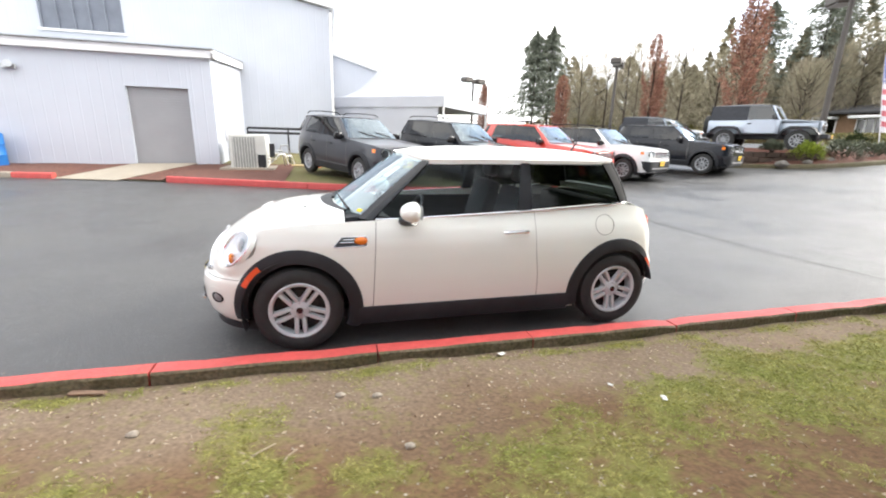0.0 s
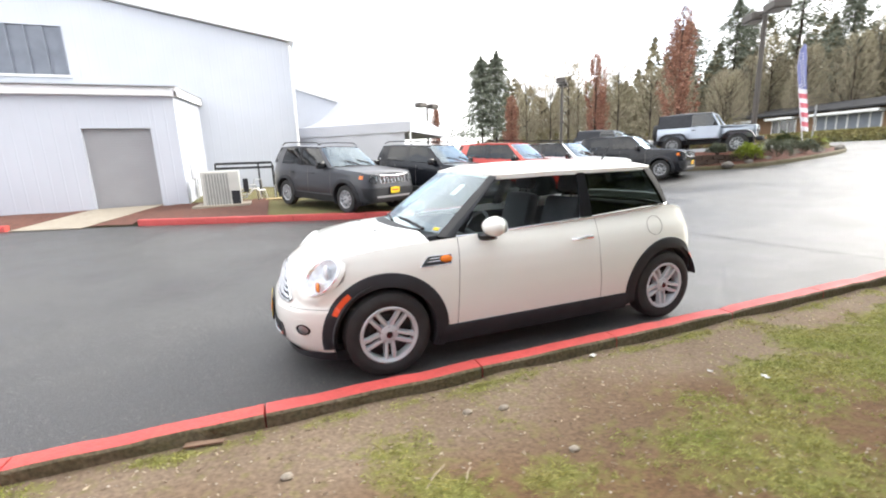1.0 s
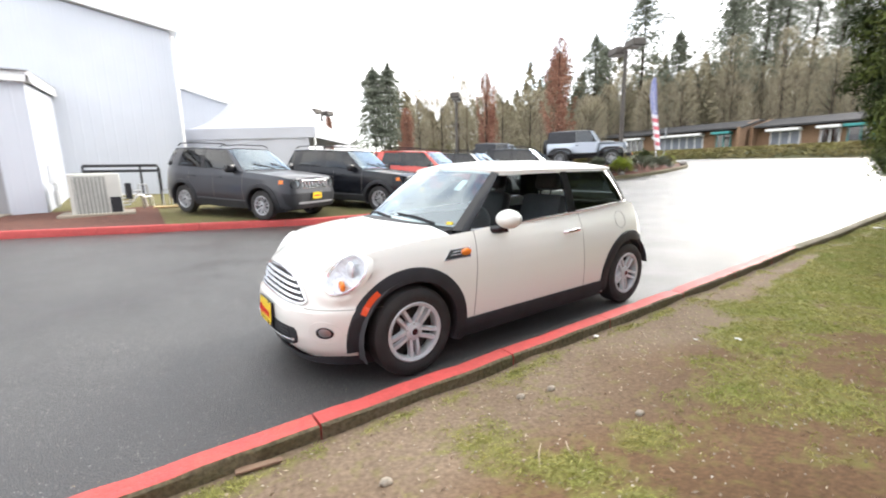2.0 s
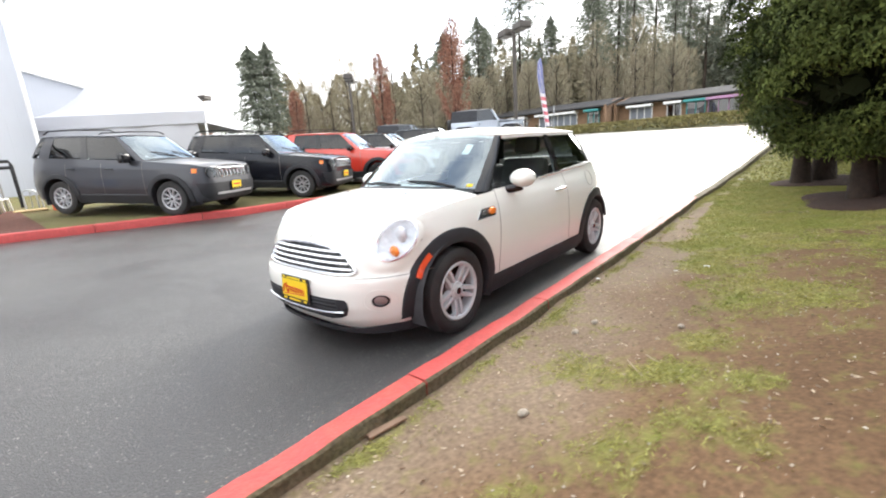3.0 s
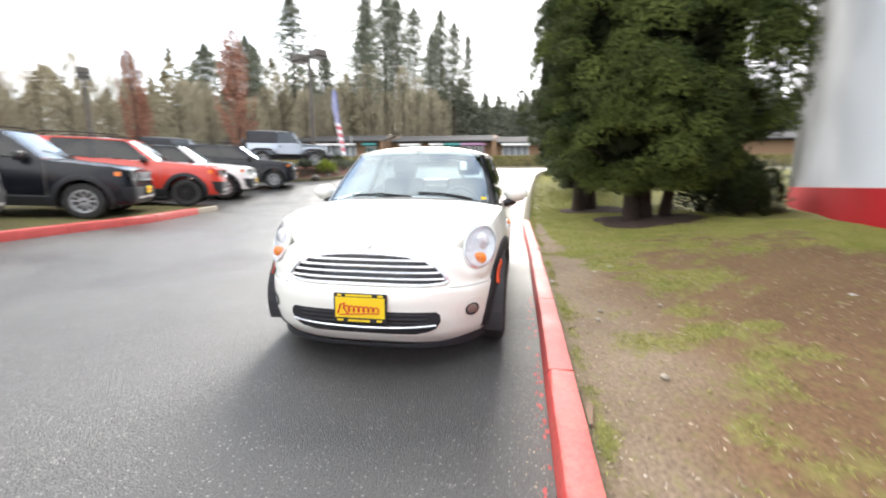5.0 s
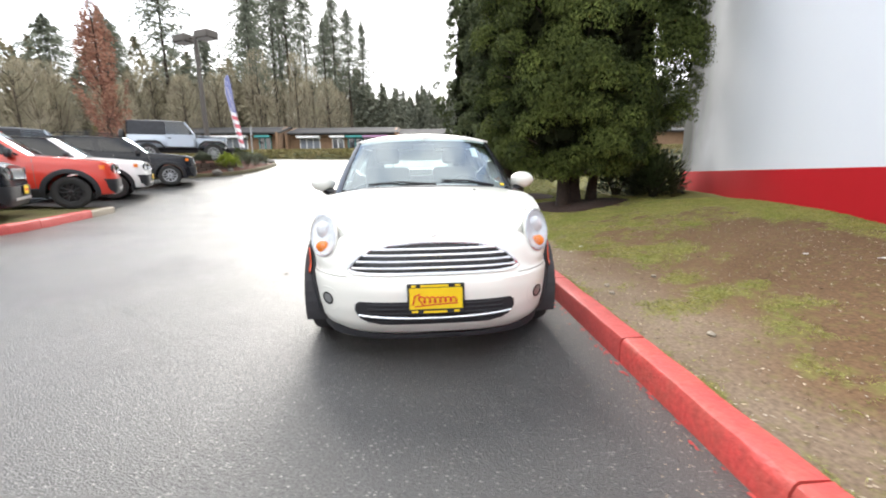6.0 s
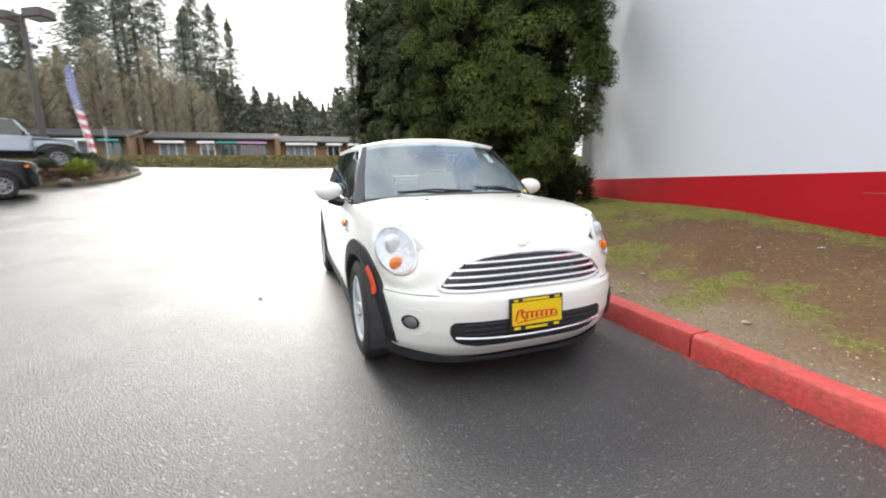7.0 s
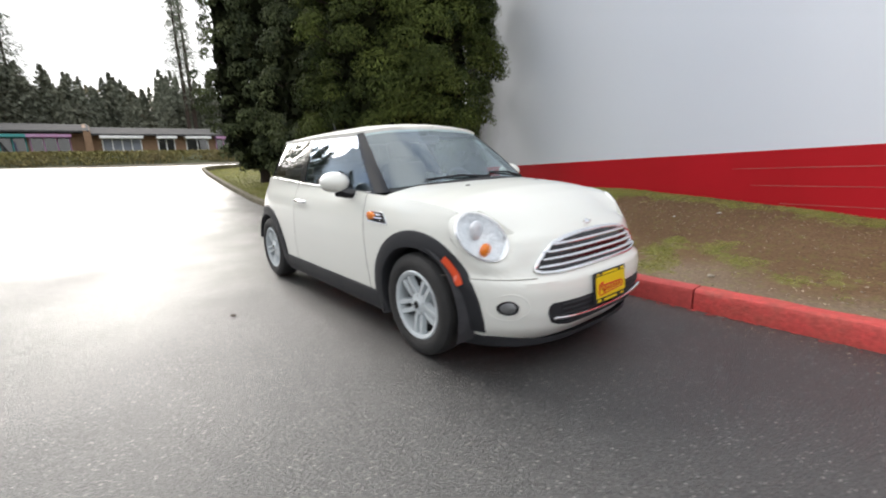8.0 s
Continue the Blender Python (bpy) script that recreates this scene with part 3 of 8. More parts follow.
# concrete ramp up to the roller door
bm = bmesh.new()
rows = []
for j in range(9):
    xa, xb = -6.58 + 1.5 * j / 8, -5.66 + 1.76 * j / 8
    ya = far_kerb(xa) - 0.15
    row = []
    for i in range(13):
        t = i / 12
        x, y = xa + (xb - xa) * t, ya + (11.54 - ya) * t
        row.append(bm.verts.new((x, y, road_z(xa, ya) + 0.012 + 0.10 * (y - ya))))
    rows.append(row)
grid_faces(bm, rows)
thicken(bm, 0.015)
tagged(mesh_ob("ramp", bm, M["concrete"]), "pale concrete ramp up to the grey roller door", "ramp", kind="structure")
# bark mulch beds
for a, b, c in ((-5.3, -0.95, 2.6), (-14, -5.5, 2.2)):
    sheet("mulch_bed", steps(a, b, 24), lambda x: (far_kerb(x) + 0.08, min(far_kerb(x) + c + 1.2, 11.6)), lambda x, y: verge_z(x, y) + 0.025 + 0.012 * noise.noise((x * 3, y * 3, 1)), M["mulch"], 14, "red-brown bark mulch bed")


# ---- white metal building with its lean-to annex ----
def clad_wall(bm, x0, x1, y, z0, top, rib=0.3, hole=None):
    """A ribbed metal wall facing -y, with a straight or sloped top; hole: x0, x1, z0, z1."""
    xs = sorted({x0, x1, *[x0 + rib * i for i in range(int((x1 - x0) / rib) + 1)], *((hole[0], hole[1]) if hole else ())})
    for a, b in zip(xs, xs[1:]):
        if b - a < 0.01:
            continue
        spans = [(z0, None)]
        if hole and a >= hole[0] - 1e-4 and b <= hole[1] + 1e-4:
            spans = [(z0, hole[2]), (hole[3], None)]
        for lo, hi in spans:
            if hi is not None and hi - lo < 0.02:
                continue
            pts = [(a, y, lo), (b - 0.035, y, lo), (b - 0.02, y - 0.004, lo), (b - 0.008, y - 0.004, lo), (b, y, lo)]
            low = [bm.verts.new(p) for p in pts]
            upp = [bm.verts.new((p[0], p[1], hi if hi is not None else top(p[0]))) for p in pts]
            grid_faces(bm, [low, upp])


main = thing("metal_building", "large white ribbed metal building with a low-pitched gable", "building", kind="structure")
ridge_x, corner_x, front_y = -14.0, 0.32, 16.28
roof_line = lambda x: 6.5 + 0.172 * (corner_x - x) if x > ridge_x else 6.5 + 0.172 * (corner_x - ridge_x) - 0.172 * (ridge_x - x)
bm = bmesh.new()
clad_wall(bm, -28.4, corner_x, front_y, 0.3, roof_line, 0.3, (-9.75, -7.2, 4.98, 6.6))
for a, b in ((corner_x, front_y),):
    v = [bm.verts.new(p) for p in ((a, b, 0.3), (a, b + 7.9, 0.3), (a, b + 7.9, 6.5), (a, b, 6.5))]
    bm.faces.new(v)
    v = [bm.verts.new(p) for p in ((-28.4, b, 0.3), (-28.4, b + 7.9, 0.3), (-28.4, b + 7.9, 6.5), (-28.4, b, 6.5))]
    bm.faces.new(v[::-1])
    v = [bm.verts.new(p) for p in ((-28.4, b + 7.9, 0.3), (a, b + 7.9, 0.3), (a, b + 7.9, 6.5), (ridge_x, b + 7.9, 9), (-28.4, b + 7.9, 6.5))]
    bm.faces.new(v)
bmesh.ops.remove_doubles(bm, verts=bm.verts, dist=0.001)
part("wall", bm, M["siding"], main)
bm = bmesh.new()
for xa, xb in ((ridge_x, corner_x + 0.25), (ridge_x, -28.65)):
    za, zb = roof_line(ridge_x) + 0.04, roof_line(max(-28.4, min(corner_x, xb))) - 0.172 * 0.25 + 0.04
    low = [bm.verts.new(p) for p in ((xa, front_y - 0.2, za), (xb, front_y - 0.2, zb), (xb, front_y + 8.0, zb), (xa, front_y + 8.0, za))]
    upp = [bm.verts.new(v.co + Vector((0, 0, 0.16))) for v in low]
    bm.faces.new(low[::-1])
    bm.faces.new(upp)
    for k in range(4):
        bm.faces.new((low[k], low[(k + 1) % 4], upp[(k + 1) % 4], upp[k]))
fix_normals(bm)
part("roof", bm, M["trim_white"], main, "white sheet-metal roof with a trimmed edge")
# downpipe and corner trim
bm = bmesh.new()
tube(bm, [(corner_x + 0.06, front_y - 0.09, 6.35), (corner_x + 0.04, front_y - 0.06, 3.5), (corner_x + 0.04, front_y - 0.06, 0.5)], 0.05)
part("downpipe", bm, M["trim_white"], main)
win = part("window", boxb(-9.75, front_y + 0.05, 4.98, -7.2, front_y + 0.09, 6.6), M["louvre"], main, "dark blue-grey translucent panel")
for i in range(6):
    x = -9.75 + 2.55 * i / 5
    part("mullion", boxb(x - 0.03, front_y - 0.03, 4.98, x + 0.03, front_y + 0.05, 6.6), M["louvre"], win)
part("sill", boxb(-9.85, front_y - 0.06, 4.9, -7.1, front_y + 0.05, 4.98), M["trim_white"], win)

annex = thing("annex", "single-storey white metal annex with a grey roller door", "building", kind="structure")
ax, ay, az = -3.25, 11.55, 3.62
bm = bmesh.new()
clad_wall(bm, -20.0, ax, ay, 0.25, lambda x: az, 0.3, (-5.62, -3.92, 0.25, 2.74))
v = [bm.verts.new(p) for p in ((ax, ay, 0.25), (ax, front_y, 0.25), (ax, front_y, az + 0.35), (ax, ay, az))]
bm.faces.new(v)
bmesh.ops.remove_doubles(bm, verts=bm.verts, dist=0.001)
part("wall", bm, M["siding"], annex)
bm = bmesh.new()
box(bm, -20.0, ay - 0.16, az, ax + 0.17, ay + 0.02, az + 0.14)
box(bm, -20.0, ay - 0.12, az + 0.14, ax + 0.17, ay + 0.02, az + 0.24)
part("fascia", bm, M["trim_white"], annex)
bm = bmesh.new()
v = [bm.verts.new(p) for p in ((-20, ay - 0.2, az + 0.245), (ax + 0.14, ay - 0.2, az + 0.245), (ax + 0.14, front_y - 0.02, az + 0.6), (-20, front_y - 0.02, az + 0.6))]
bm.faces.new(v)
thicken(bm, 0.03)
lean_roof = part("roof", bm, M["steel"], annex, "ribbed sheet-metal lean-to roof")
for i in range(56):
    x = ax - 0.05 - 0.3 * i
    part("rib", boxb(x - 0.02, ay - 0.2, az + 0.245, x + 0.02, ay + 0.3, az + 0.285), M["steel"], lean_roof)
bm = bmesh.new()
v = [bm.verts.new(p) for p in ((ax + 0.12, ay - 0.16, az), (ax + 0.12, front_y - 0.03, az + 0.35), (ax + 0.12, front_y - 0.03, az + 0.62), (ax + 0.12, ay - 0.16, az + 0.24))]
bm.faces.new(v)
thicken(bm, 0.05)
part("barge_board", bm, M["trim_white"], annex)
rd = part("roller_door", boxb(-5.6, ay + 0.12, 0.42, -3.94, ay + 0.16, 2.73), M["door_grey"], annex, "closed grey steel roller door")
for i in range(30):
    z = 0.45 + i * 0.076
    part("slat", boxb(-5.6, ay + 0.10, z, -3.94, ay + 0.125, z + 0.0745, 0.003), M["door_grey"], rd)
bm = bmesh.new()
for a in ((-5.64, ay - 0.012, 0.42, -5.6, ay + 0.15, 2.78), (-3.94, ay - 0.012, 0.42, -3.90, ay + 0.15, 2.78), (-5.6, ay - 0.012, 2.73, -3.94, ay + 0.15, 2.78)):
    box(bm, *a)
part("frame", bm, M["siding"], annex)
bm = bmesh.new()
box(bm, -8.5, ay - 0.1, 3.02, -8.15, ay - 0.02, 3.16, 0.02)
tube(bm, [(-8.32, ay - 0.08, 3.1), (-8.2, ay - 0.3, 3.14)], [0.06, 0.1])
tube(bm, [(-8.45, ay - 0.06, 3.1), (-8.7, ay - 0.12, 3.18)], 0.02)
tagged(part("floodlight", bm, M["steel"], None), "grey metal floodlight fixed to the annex wall", "wall light")

# ---- white and red building beside the lawn ----
side = thing("painted_building", "tall smooth white building with a broad red base band", "building", pose(7.95, -7.07, 0, 0, 0, -20.05), kind="structure")
band = lambda u: 1.063 - 0.0305 * (7.95 + 0.9394 * u)
far_end = -24.0
bm = bmesh.new()
us = steps(far_end, 0, 36)
grid_faces(bm, [[bm.verts.new((u, 0, band(u))) for u in us], [bm.verts.new((u, 0, 9.5)) for u in us]])
for p in (((0, 0, band(0)), (0, -12, band(0)), (0, -12, 9.5), (0, 0, 9.5)), ((far_end, 0, 9.5), (0, 0, 9.5), (0, -12, 9.5), (far_end, -12, 9.5)), ((far_end, 0, -0.3), (far_end, -12, -0.3), (far_end, -12, 9.5), (far_end, 0, 9.5)), ((far_end, -12, -0.3), (0, -12, -0.3), (0, -12, 9.5), (far_end, -12, 9.5))):
    bm.faces.new([bm.verts.new(q) for q in p])
fix_normals(bm)
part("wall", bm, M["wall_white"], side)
bm = bmesh.new()
grid_faces(bm, [[bm.verts.new((u, 0.006, -0.3)) for u in us], [bm.verts.new((u, 0.006, band(u))) for u in us], [bm.verts.new((u, 0.0, band(u) + 0.004)) for u in us]])
bm.faces.new([bm.verts.new(p) for p in ((0.006, 0.006, -0.3), (0.006, -12, -0.3), (0.006, -12, band(0)), (0.006, 0.006, band(0)))])
fix_normals(bm)
part("base_band", bm, M["wall_red"], side, "red painted base band")
# block courses that show through the paint; their pale colour stands for caught light
for end, drop in ((-8.5, 0.200), (-8.75, 0.402), (-9.1, 0.604)):
    bm = bmesh.new()
    rows = []
    for u in steps(far_end, end, 40):
        z = band(u) - drop + 0.001 * noise.noise((u * 2, drop, 0))
        rows.append([bm.verts.new((u, o, z + h)) for o, h in ((0.004, -0.003), (0.0085, -0.002), (0.0085, 0.002), (0.004, 0.003))])
    grid_faces(bm, rows)
    part("joint", bm, M["mortar_line"], side, "joint line coloured pale as if catching light")


# ---- cars ----
class Shape:
    """A car's shell: a rounded outline at each height, a shoulder line and a crowned bonnet."""

    def __init__(self, x0, front, rear, half, n, shoulder, crown, low, nose=None):
        # nose: how square the front corners are, along the car and across it
        self.na, self.nb = nose or (n, n)
        self.x0, self.front, self.rear, self.half, self.n = x0, lerp_table(front), lerp_table(rear), lerp_table(half), n
        self.shoulder, self.crown, self.low = lerp_table(shoulder), lerp_table(crown), low

    def out(self, a, z):
        """The outline point at angle a (0 front, 180 rear, on the +y side) and height z."""
        c, s = math.cos(a), math.sin(a)
        ea, eb = (2.0 / self.na, 2.0 / self.nb) if c > 0 else (2.0 / self.n, 2.0 / self.n)
        ax = (self.x0 - self.front(z)) if c > 0 else (self.rear(z) - self.x0)
        return self.x0 - math.copysign(abs(c) ** ea, c) * ax, math.copysign(abs(s) ** eb, s) * self.half(z)

    def fx(self, y, z):
        q = min(0.999, abs(y) / self.half(z))
        return self.x0 - (self.x0 - self.front(z)) * (1 - q ** self.nb) ** (1 / self.na)

    def rx(self, y, z):
        q = min(0.999, abs(y) / self.half(z))
        return self.x0 + (self.rear(z) - self.x0) * (1 - q ** self.n) ** (1 / self.n)

    def sy(self, x, z):
        ax = (self.x0 - self.front(z)) if x < self.x0 else (self.rear(z) - self.x0)
        q = min(0.999, abs(x - self.x0) / ax)
        na, nb = (self.na, self.nb) if x < self.x0 else (self.n, self.n)
        return self.half(z) * (1 - q ** na) ** (1 / nb)

    def angles(self, count):
        """Angles that step evenly along the outline."""
        zs = 0.5
        fine = [math.pi * i / 2000 for i in range(2001)]
        pts = [self.out(a, zs) for a in fine]
        run = [0.0]
        for p, q in zip(pts, pts[1:]):
            run.append(run[-1] + math.hypot(q[0] - p[0], q[1] - p[1]))
        return [float(np.interp(run[-1] * i / count, run, fine)) for i in range(count + 1)]


def shell(sh, arches, radius, cabin, count=150, levels=22, arch_z=None):
    """The painted lower shell: sides, ends and bonnet, with round wheel openings and an open cabin."""
    bm = bmesh.new()
    half_angles = sh.angles(count)
    loop = half_angles + [-a for a in half_angles[-2:0:-1]]
    rows = []
    for g in range(levels + 1):
        t = g / levels
        row = []
        for a in loop:
            x, y = sh.out(a, 0.5)
            z = sh.low + (sh.shoulder(x) - sh.low) * t
            x, y = sh.out(a, z)
            row.append(bm.verts.new((x, y, z)))
        rows.append(row)
    grid_faces(bm, rows, closed=True)
    # shoulder to crown, side to side
    top, n = rows[-1], len(loop)
    strips = []
    for i in range(1, count):
        p, q = top[i], top[n - i]
        if cabin[0] < p.co.x < cabin[1]:
            strips.append(None)
            continue
        w, x = p.co.y, p.co.x
        cr = sh.crown(x) - p.co.z
        mid = [bm.verts.new((x, w * (1 - 2 * k / 16), p.co.z + cr * (1 - abs(1 - 2 * k / 16) ** 2.3))) for k in range(1, 16)]
        strips.append([p, *mid, q])
    for a, b in zip(strips, strips[1:]):
        if a and b:
            grid_faces(bm, [a, b])
    for end, tip in ((strips[0], top[0]), (strips[-1], top[count])):
        if end:
            for a, b in zip(end, end[1:]):
                try:
                    bm.faces.new((tip, a, b))
                except ValueError:
                    pass
    az = arch_z or 0.30
    gone = [f for f in bm.faces if abs(f.calc_center_median().y) > 0.5 and any(math.hypot(f.calc_center_median().x - ax, f.calc_center_median().z - az) < radius for ax in arches)]
    bmesh.ops.delete(bm, geom=gone, context="FACES")
    for v in bm.verts:
        for ax in arches:
            d = math.hypot(v.co.x - ax, v.co.z - az)
            if v.is_boundary and d < radius + 0.05 and v.co.z > sh.low + 0.01 and v.co.z < 0.9 and abs(v.co.y) > 0.45:
                v.co.x, v.co.z = ax + (v.co.x - ax) * radius / d, az + (v.co.z - az) * radius / d
    bmesh.ops.recalc_face_normals(bm, faces=bm.faces)
    return bm


def side_strip(sh, side, x_of, z_of, count, lift=0.004, width=0.006, across="z"):
    """A thin strip on a side of the shell along points (x, z), such as a panel gap."""
    bm = bmesh.new()
    rows = []
    for i in range(count + 1):
        t = i / count
        x, z = x_of(t), z_of(t)
        d = (0, width / 2) if across == "z" else (width / 2, 0)
        rows.append([bm.verts.new((x + k * d[0], side * (sh.sy(x + k * d[0], z + k * d[1]) + lift), z + k * d[1])) for k in (-1, 1)])
    grid_faces(bm, rows)
    return thicken(bm, 0.004)


def arch_clad(sh, side, ax, az, r0, r1, a0, a1, lift=0.014, steps_=36):
    """Black plastic lip round a wheel opening that follows the shell."""
    bm = bmesh.new()
    rows = []
    for i in range(steps_ + 1):
        a = radians(a0 + (a1 - a0) * i / steps_)
        row = []
        for j, (k, o) in enumerate(((0.0, -0.09), (0.0, 0.0), (0.06, lift * 1.4), (0.5, lift * 1.8), (0.94, lift), (1.0, -0.005))):
            r = r0 + (r1 - r0) * k
            x, z = ax + r * math.cos(a), max(sh.low - 0.02, az + r * math.sin(a))
            row.append(bm.verts.new((x, side * (sh.sy(x, max(0.2, z)) + o), z)))
        rows.append(row)
    grid_faces(bm, rows)
    bmesh.ops.recalc_face_normals(bm, faces=bm.faces)
    return bm


def wheel_parts(parent, x, side, half, r, rim, style, alloy, face=0.0):
    """A road wheel: tyre, rim with spokes, brake disc; side is -1 or 1."""
    y = side * half
    w = thing_part("wheel", parent, (x, y, r))
    s = side
    bm = bmesh.new()
    tr = r - rim
    prof = [(rim - 0.005, 0.075), (rim + 0.01, 0.088), (rim + tr * 0.45, 0.097), (r - 0.035, 0.09), (r - 0.012, 0.078), (r - 0.002, 0.05), (r, 0), (r - 0.002, -0.05), (r - 0.012, -0.078), (r - 0.035, -0.09), (rim + tr * 0.45, -0.097), (rim - 0.005, -0.08)]
    lathe(bm, [(a, b * s) for a, b in prof], (0, 0, 0), "y", 44)
    bmesh.ops.recalc_face_normals(bm, faces=bm.faces)
    part("tyre", bm, M["rubber"], w, "black rubber tyre", True)
    rimpart = thing_mesh_rim(w, s, rim, style, alloy)
    bm = bmesh.new()
    lathe(bm, [(0.0, 0.0), (rim * 0.62, 0.0), (rim * 0.62, -0.03 * s), (0.0, -0.03 * s)], (0, 0.01 * s, 0), "y", 32)
    part("brake_disc", bm, M["brake"], w)
    # flat dark disc added to give the shade seen between the spokes
    bm = bmesh.new()
    lathe(bm, [(0.0, 0.0), (rim - 0.022, 0.0)], (0, 0.004 * s, 0), "y", 32)
    part("spoke_gap_shade", bm, M["alloy_dark"], w)
    return w


def thing_part(name, parent, at):
    bm = bmesh.new()
    s = math.copysign(1, at[1])
    lathe(bm, [(0.0, -0.08 * s), (0.05, -0.08 * s), (0.05, 0.03 * s), (0.0, 0.03 * s)], (0, 0, 0), "y", 12)
    ob = part(name, bm, M["alloy_dark"], parent)
    ob.location = at
    return ob


def thing_mesh_rim(w, s, rim, style, alloy):
    bm = bmesh.new()
    lathe(bm, [(rim - 0.002, -0.06 * s), (rim - 0.006, 0.07 * s), (rim + 0.006, 0.082 * s), (rim - 0.004, 0.088 * s), (rim - 0.022, 0.08 * s), (rim - 0.026, 0.055 * s), (rim - 0.02, -0.06 * s)], (0, 0, 0), "y", 44)
    # hub
    lathe(bm, [(0.0, 0.078 * s), (0.03, 0.078 * s), (0.034, 0.072 * s), (0.06, 0.066 * s), (0.072, 0.05 * s), (0.075, 0.0)], (0, 0, 0), "y", 24)
    for k in range(5):
        a = 2 * math.pi * k / 5 - math.pi / 2
        offs = ((-0.023, -0.029), (0.023, 0.029)) if style == "twin" else (((0.0, 0.0),) if style == "single" else ((-0.02, -0.07), (0.02, 0.07)))
        for o0, o1 in offs:
            hw = (0.018, 0.018) if style == "twin" else ((0.035, 0.03) if style == "single" else (0.02, 0.018))
            d, e = Vector((math.cos(a), 0, math.sin(a))), Vector((-math.sin(a), 0, math.cos(a)))
            rows = []
            for q in range(5):
                t = q / 4
                r_ = 0.055 + (rim - 0.02 - 0.055) * t
                o, h = o0 + (o1 - o0) * t, hw[0] + (hw[1] - hw[0]) * t
                yy = s * (0.062 + 0.014 * math.sin(t * math.pi * 0.6))
                rows.append([bm.verts.new(d * r_ + e * (o - h) + Vector((0, yy - 0.03 * s, 0))), bm.verts.new(d * r_ + e * (o - h * 0.6) + Vector((0, yy, 0))), bm.verts.new(d * r_ + e * (o + h * 0.6) + Vector((0, yy, 0))), bm.verts.new(d * r_ + e * (o + h) + Vector((0, yy - 0.03 * s, 0)))])
            grid_faces(bm, rows)
    bmesh.ops.recalc_face_normals(bm, faces=bm.faces)
    ob = part("rim", bm, alloy, w, "five-spoke alloy rim", True)
    bm = bmesh.new()
    lathe(bm, [(0.0, 0.0815 * s), (0.021, 0.0815 * s), (0.024, 0.077 * s)], (0, 0, 0), "y", 20)
    part("hub_cap", bm, M["black_gloss"], ob)
    for k in range(5):
        a = 2 * math.pi * k / 5 - math.pi / 2 + math.pi / 5
        bm = bmesh.new()
        lathe(bm, [(0.0, 0.07 * s), (0.0055, 0.07 * s), (0.007, 0.05 * s)], (0.052 * math.cos(a), 0, 0.052 * math.sin(a)), "y", 8)
        part("wheel_bolt", bm, M["steel"], ob)
    return ob


def rail(points, count):
    """A smooth curve through points, sampled evenly by index."""
    pts = [Vector(p) for p in points]
    ext = [pts[0] * 2 - pts[1]] + pts + [pts[-1] * 2 - pts[-2]]
    out = []
    for i in range(count + 1):
        u = (len(pts) - 1) * i / count
        k = min(int(u), len(pts) - 2)
        t = u - k
        a, b, c, d = ext[k], ext[k + 1], ext[k + 2], ext[k + 3]
        out.append(0.5 * ((2 * b) + (c - a) * t + (2 * a - 5 * b + 4 * c - d) * t * t + (3 * b - a - 3 * c + d) * t ** 3))
    return out


class House:
    """A car's glasshouse between a belt rail and a roof rail (its +y half, from the front's middle to the rear's)."""

    def __init__(self, belt, roof, bulge=0.02):
        self.n = len(belt) - 1
        self.b, self.t, self.bulge = rail(belt, self.n * 20), rail(roof, self.n * 20), bulge

    def at(self, u, v, side=1, lift=0.0):
        i = max(0.0, min(self.n * 20.0, u * 20))
        k = min(int(i), self.n * 20 - 1)
        f = i - k
        p = self.b[k].lerp(self.b[k + 1], f).lerp(self.t[k].lerp(self.t[k + 1], f), v)
        d = (self.b[k + 1] - self.b[k])
        nrm = Vector((d.y, -d.x, 0)).normalized() * -1
        if nrm.y < 0 and abs(nrm.y) > abs(nrm.x):
            nrm = -nrm
        p = p + nrm * (self.bulge * math.sin(math.pi * v) + lift)
        return Vector((p.x, side * p.y, p.z))

    def panel(self, u0, u1, v0, v1, side=1, lift=0.0, nu=12, nv=6, thick=0.005, slant=(0, 0)):
        bm = bmesh.new()
        rows = []
        for j in range(nv + 1):
            v = v0 + (v1 - v0) * j / nv
            a, b = u0 + slant[0] * j / nv, u1 + slant[1] * j / nv
            rows.append([bm.verts.new(self.at(a + (b - a) * i / nu, v, side, lift)) for i in range(nu + 1)])
        grid_faces(bm, rows)
        return thicken(bm, thick) if thick else fix_normals(bm)

    def whole(self, u0, v0, v1, lift=0.0, nu=16, nv=6, thick=0.005, rear=False):
        """A panel across the middle at the front (or rear), both sides in one."""
        bm = bmesh.new()
        us = [u0 * (1 - i / nu) for i in range(nu + 1)] if not rear else [u0 + (self.n - u0) * i / nu for i in range(nu + 1)]
        rows = []
        for j in range(nv + 1):
            v = v0 + (v1 - v0) * j / nv
            left = [self.at(u, v, -1, lift) for u in us]
            right = [self.at(u, v, 1, lift) for u in us[::-1][1:]]
            rows.append([bm.verts.new(p) for p in left + right])
        grid_faces(bm, rows)
        return thicken(bm, thick) if thick else fix_normals(bm)


